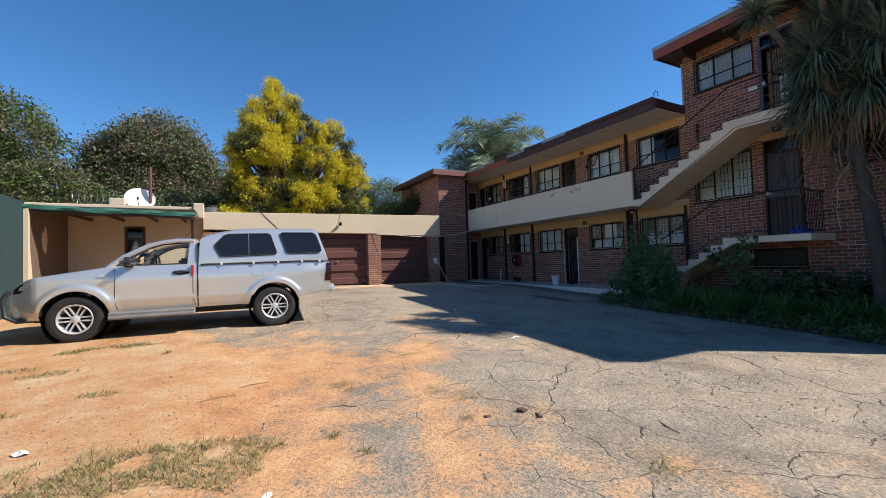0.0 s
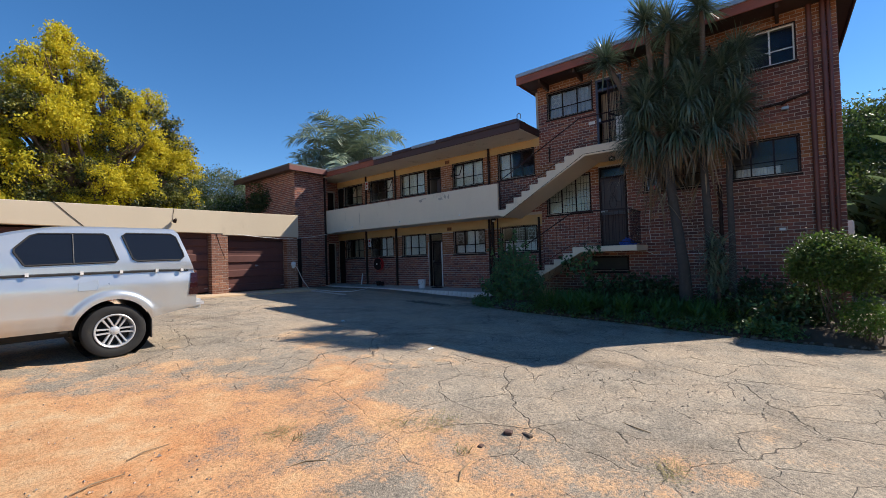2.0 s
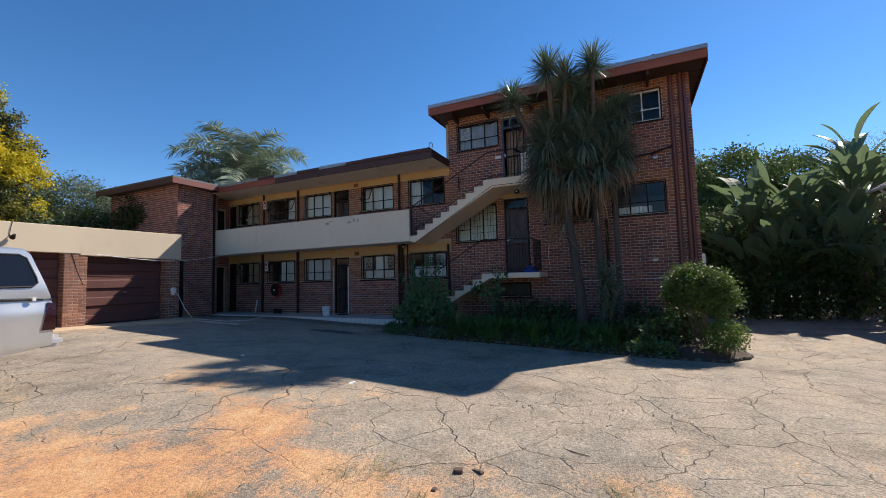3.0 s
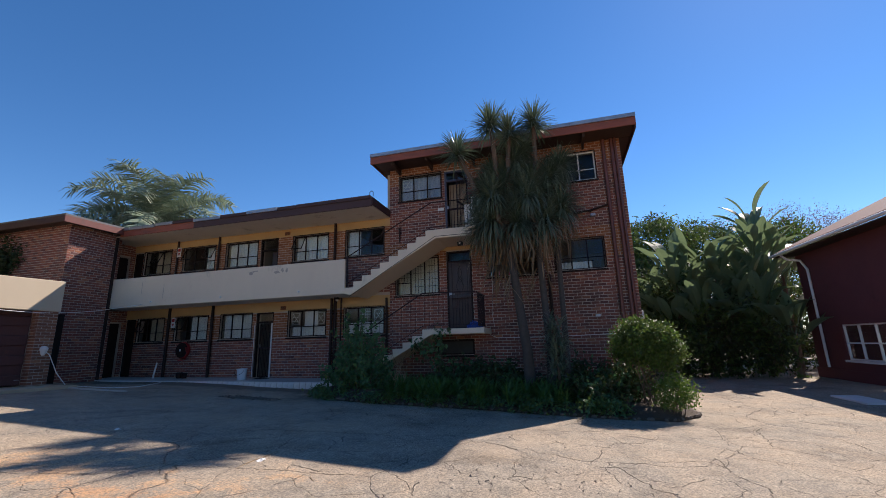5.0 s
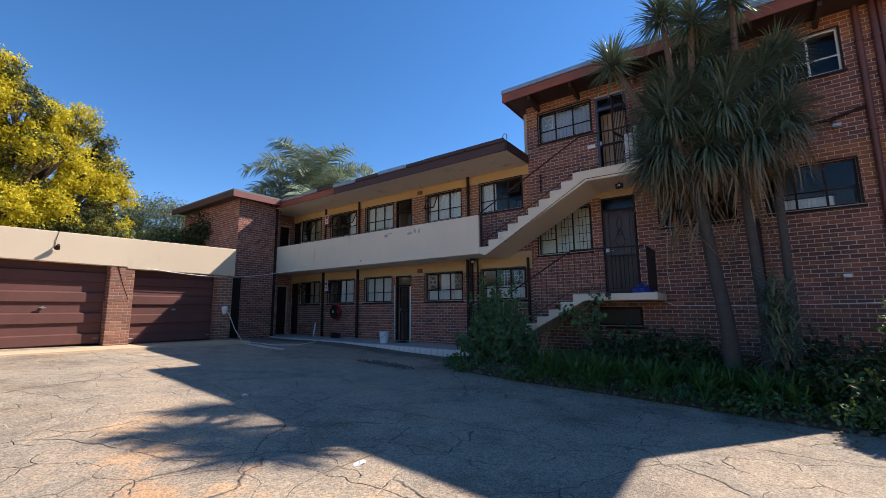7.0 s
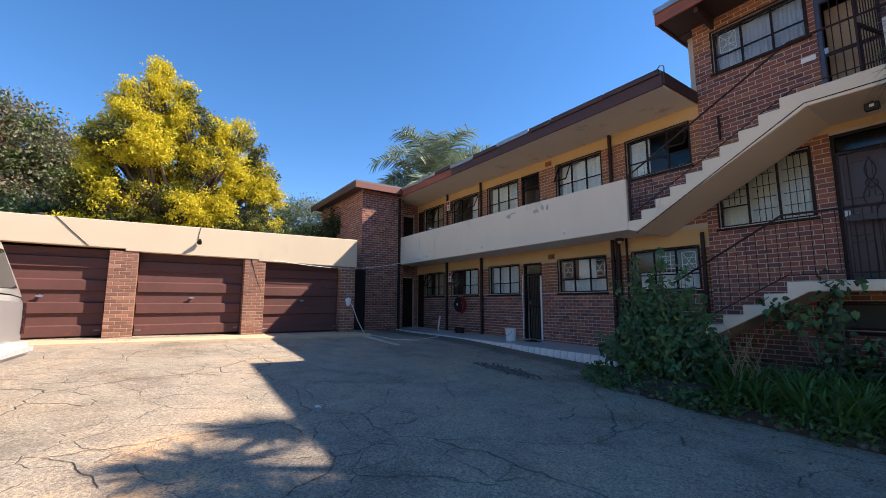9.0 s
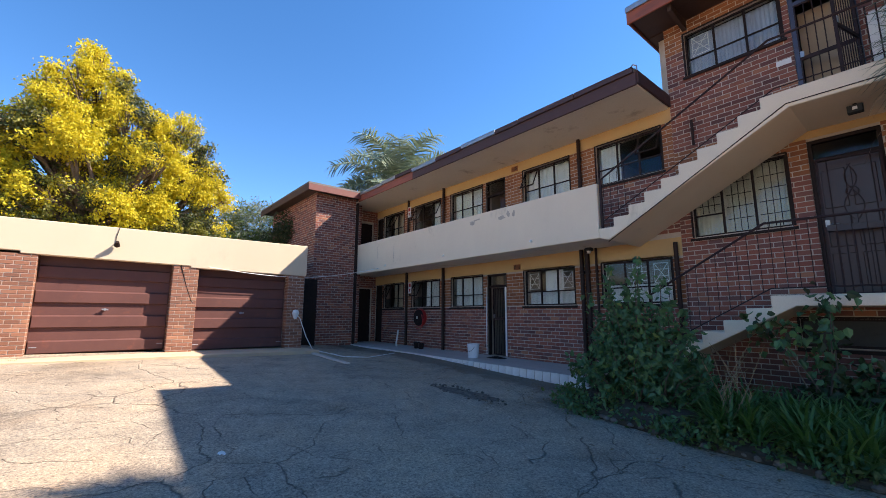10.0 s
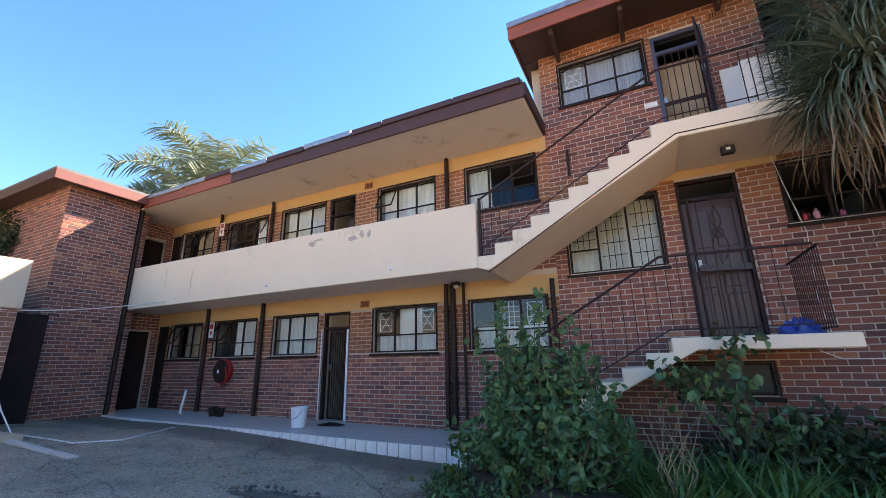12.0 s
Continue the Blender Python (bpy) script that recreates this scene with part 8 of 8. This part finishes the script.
for k in range(2600):
    x, y = rg.uniform(-4, 7), rg.uniform(0.8, 12)
    if k % 2:
        x, y = rg.uniform(-2, 5), rg.uniform(1.0, 5)
    s = rg.uniform(0.004, 0.014) * (1.6 if rg.random() < 0.06 else 1)
    z = ground_z(x, y)
    a = rg.uniform(0, 3)
    g.add([(x + s * math.cos(a), y + s * math.sin(a), z), (x + s * math.cos(a + 2.1), y + s * math.sin(a + 2.1), z), (x + s * math.cos(a + 4.2), y + s * math.sin(a + 4.2), z), (x, y, z + s * 0.9)], [(0, 1, 3), (1, 2, 3), (2, 0, 3)])
tagged(part("gravel", g, m_stone), "loose pale grit and small stones on the yard", "gravel", kind="stuff")
for k, (x, y, sx, sy, sz, rz, mt) in enumerate(((2.05, 3.0, 0.045, 0.035, 0.03, 20, m_rubble), (2.12, 2.86, 0.06, 0.022, 0.02, 65, m_rubble), (1.72, 3.06, 0.035, 0.02, 0.014, 10, m_rubble))):
    bt = part("brick_piece", Geo().box(-sx, sx, -sy, sy, -0.01, sz), m_bark if k == 1 else mt, bevel=0.008)
    bt.matrix_basis = pose(x, y, ground_z(x, y) + 0.005, 3, 8, rz)
    tagged(bt, "broken dark brick piece lying on the asphalt", "rubble", "brick pieces")
for k, (x, y, l, rz) in enumerate(((1.35, 2.95, 0.3, 20), (-0.35, 4.75, 0.3, 10), (2.9, 2.2, 0.3, 70), (0.7, 3.9, 0.25, -30), (1.9, 3.9, 0.22, -10), (0.0, 5.0, 0.3, 15), (1.93, 5.29, 0.5, 10), (3.9, 5.55, 0.9, 5), (3.6, 4.6, 0.25, 40), (-0.3, 2.4, 0.15, 80))):
    tw = part("twig", Geo().tube([(-l / 2, 0, 0.008), (-l * 0.1, 0.02, 0.014), (l / 2, -0.01, 0.006)], [0.004, 0.006, 0.003], 5), m_dead)
    tw.matrix_basis = pose(x, y, ground_z(x, y), 0, 0, rz)
    tagged(tw, "dry twig lying on the ground", "twig", "twigs")
for k, (x, y, s) in enumerate(((3.95, 5.5, 0.07), (-0.07, 2.75, 0.05), (4.6, 8.6, 0.05), (-1.6, 4.2, 0.06))):
    lt = part("litter", Geo().loft([[(s * math.cos(a) * r, 0.6 * s * math.sin(a) * r, 0.004 + 0.02 * (1 - r) + 0.008 * math.sin(3 * a)) for a in [j * math.pi / 6 for j in range(13)]] for r in (1, 0.6, 0.05)]), m_white)
    lt.matrix_basis = pose(x, y, ground_z(x, y) + 0.006, 0, 0, k * 50)
    tagged(lt, "scrap of white litter on the asphalt", "litter", "litter")

for k, (x, y, r, n) in enumerate(((1.83, 3.58, 0.22, 120), (1.62, 3.86, 0.16, 70), (2.25, 1.81, 0.13, 80), (0.8, 4.52, 0.13, 80), (-0.15, 3.6, 0.14, 60))):
    sw = thing("straw", "scattered dry straw lying on the sand", "straw", (x, y, ground_z(x, y)), kind="stuff")
    g = Geo()
    rg = random.Random(120 + k)
    for j in range(n):
        px, py = rg.gauss(0, r * 0.6), rg.gauss(0, r * 0.4)
        ribbon(g, (px, py, ground_z(x + px, y + py) - ground_z(x, y) + 0.006 + rg.uniform(0, 0.012)), rg.gauss(0.4, 0.9) + (3.14 if rg.random() < 0.5 else 0), rg.uniform(-0.05, 0.25), rg.uniform(0.05, 0.16), 0.005, rg.uniform(0.0, 0.3), 2)
    part("stalk_layer", g, m_dry, sw)
# fallen leaves blown against the terrace, the bed and the garages
m_fallen = leaf_shader("fallen_leaf", [(0, (0.16, 0.10, 0.05)), (0.5, (0.26, 0.17, 0.08)), (1, (0.10, 0.07, 0.045))], 0.2, 0.8)
fall = thing("fallen_leaves", "dry brown leaves scattered over the asphalt", "leaves", kind="stuff")
rg = random.Random(88)
lp_ = []
while len(lp_) < 900:
    x, y = (rg.uniform(8.2, 10.55), rg.uniform(8.3, 16.0)) if len(lp_) % 3 else (rg.uniform(7.8, 9.2), rg.uniform(1.0, 9.0))
    if noise.noise(Vector((x * 0.9, y * 0.9, 7.0))) > rg.uniform(-0.35, 0.35):
        lp_.append((x, y, ground_z(x, y) + 0.022 + rg.uniform(0, 0.01)))
g = Geo()
for x, y, z in lp_:
    a, l = rg.uniform(0, 6.283), rg.uniform(0.02, 0.05)
    c, sn = math.cos(a), math.sin(a)
    g.add([(x - c * l, y - sn * l, z), (x - sn * l * 0.4, y + c * l * 0.4, z + 0.006), (x + c * l, y + sn * l, z + 0.004), (x + sn * l * 0.4, y - c * l * 0.4, z + 0.006)], [(0, 1, 2, 3)])
part("leaves", g, m_fallen, fall)

# broken hole in the asphalt, and pale pebbles at the terrace end
rg = random.Random(90)
pts = []
for k in range(26):
    a = 2 * math.pi * k / 26
    r = rg.uniform(0.7, 1.2)
    x, y = 8.45 + 0.2 * r * math.cos(a) - 0.1 * math.sin(a), 9.5 + 0.7 * r * math.sin(a)
    pts.append((x, y, ground_z(x, y) + 0.012))
ph = part("ground_pothole", Geo().add(pts, [tuple(range(26))]), m_hole)
tagged(ph, "dark broken hole in the asphalt", "pothole", kind="structure")
g = Geo()
for k in range(160):
    a, r = rg.uniform(0, 6.283), rg.uniform(0, 1.1)
    x, y, s = 8.45 + 0.26 * r * math.cos(a), 9.5 + 0.8 * r * math.sin(a), rg.uniform(0.008, 0.03)
    z = ground_z(x, y) + 0.012
    g.lathe([(0, -s * 0.3), (s, 0), (s * 0.7, s * 0.5), (0, s * 0.6)], 5, pose(x, y, z, rg.uniform(-30, 30), 0, rg.uniform(0, 360)))
tagged(part("rubble", g, m_soilstone), "crumbled asphalt pieces round the hole", "rubble", kind="stuff")
g = Geo()
for k in range(90):
    x, y, s = rg.uniform(10.3, 10.75), rg.uniform(8.2, 8.65), rg.uniform(0.02, 0.05)
    g.lathe([(0, -s * 0.5), (s * 0.9, -s * 0.2), (s, 0.1 * s), (s * 0.6, s * 0.5), (0, s * 0.6)], 7, pose(x, y, ground_z(x, y) + 0.08 + 0.16 * rg.random() * smoothstep(10.2, 10.7, x), rg.uniform(-30, 30), 0, rg.uniform(0, 360)))
tagged(part("pebbles", g, m_white), "heap of white painted pebbles at the terrace end", "pebbles", kind="stuff")

# ---- bricks laid one by one ----
brick_shapes = {}
turn_of = {"x": lambda q: (q[2], q[0], q[1]), "-x": lambda q: (-q[2], q[0], q[1]), "y": lambda q: (q[0], q[2], q[1])}
for facing, plane, rects, wall, mat in LAY:
    for a, b, c, d in rects:
        key = (facing, mat.name, round(b - a, 3), round(d - c, 3))
        if key not in brick_shapes:
            vs, fs = brick_shape(0, b - a, 0, d - c)
            ob = part("brick", Geo().add([turn_of[facing](q) for q in vs], fs), mat, wall)
            brick_shapes[key] = ob.data
        else:
            ob = new("brick", brick_shapes[key])
            ob.parent = wall
        ob.matrix_basis = pose(a, plane, c) if facing == "y" else pose(plane, a, c)
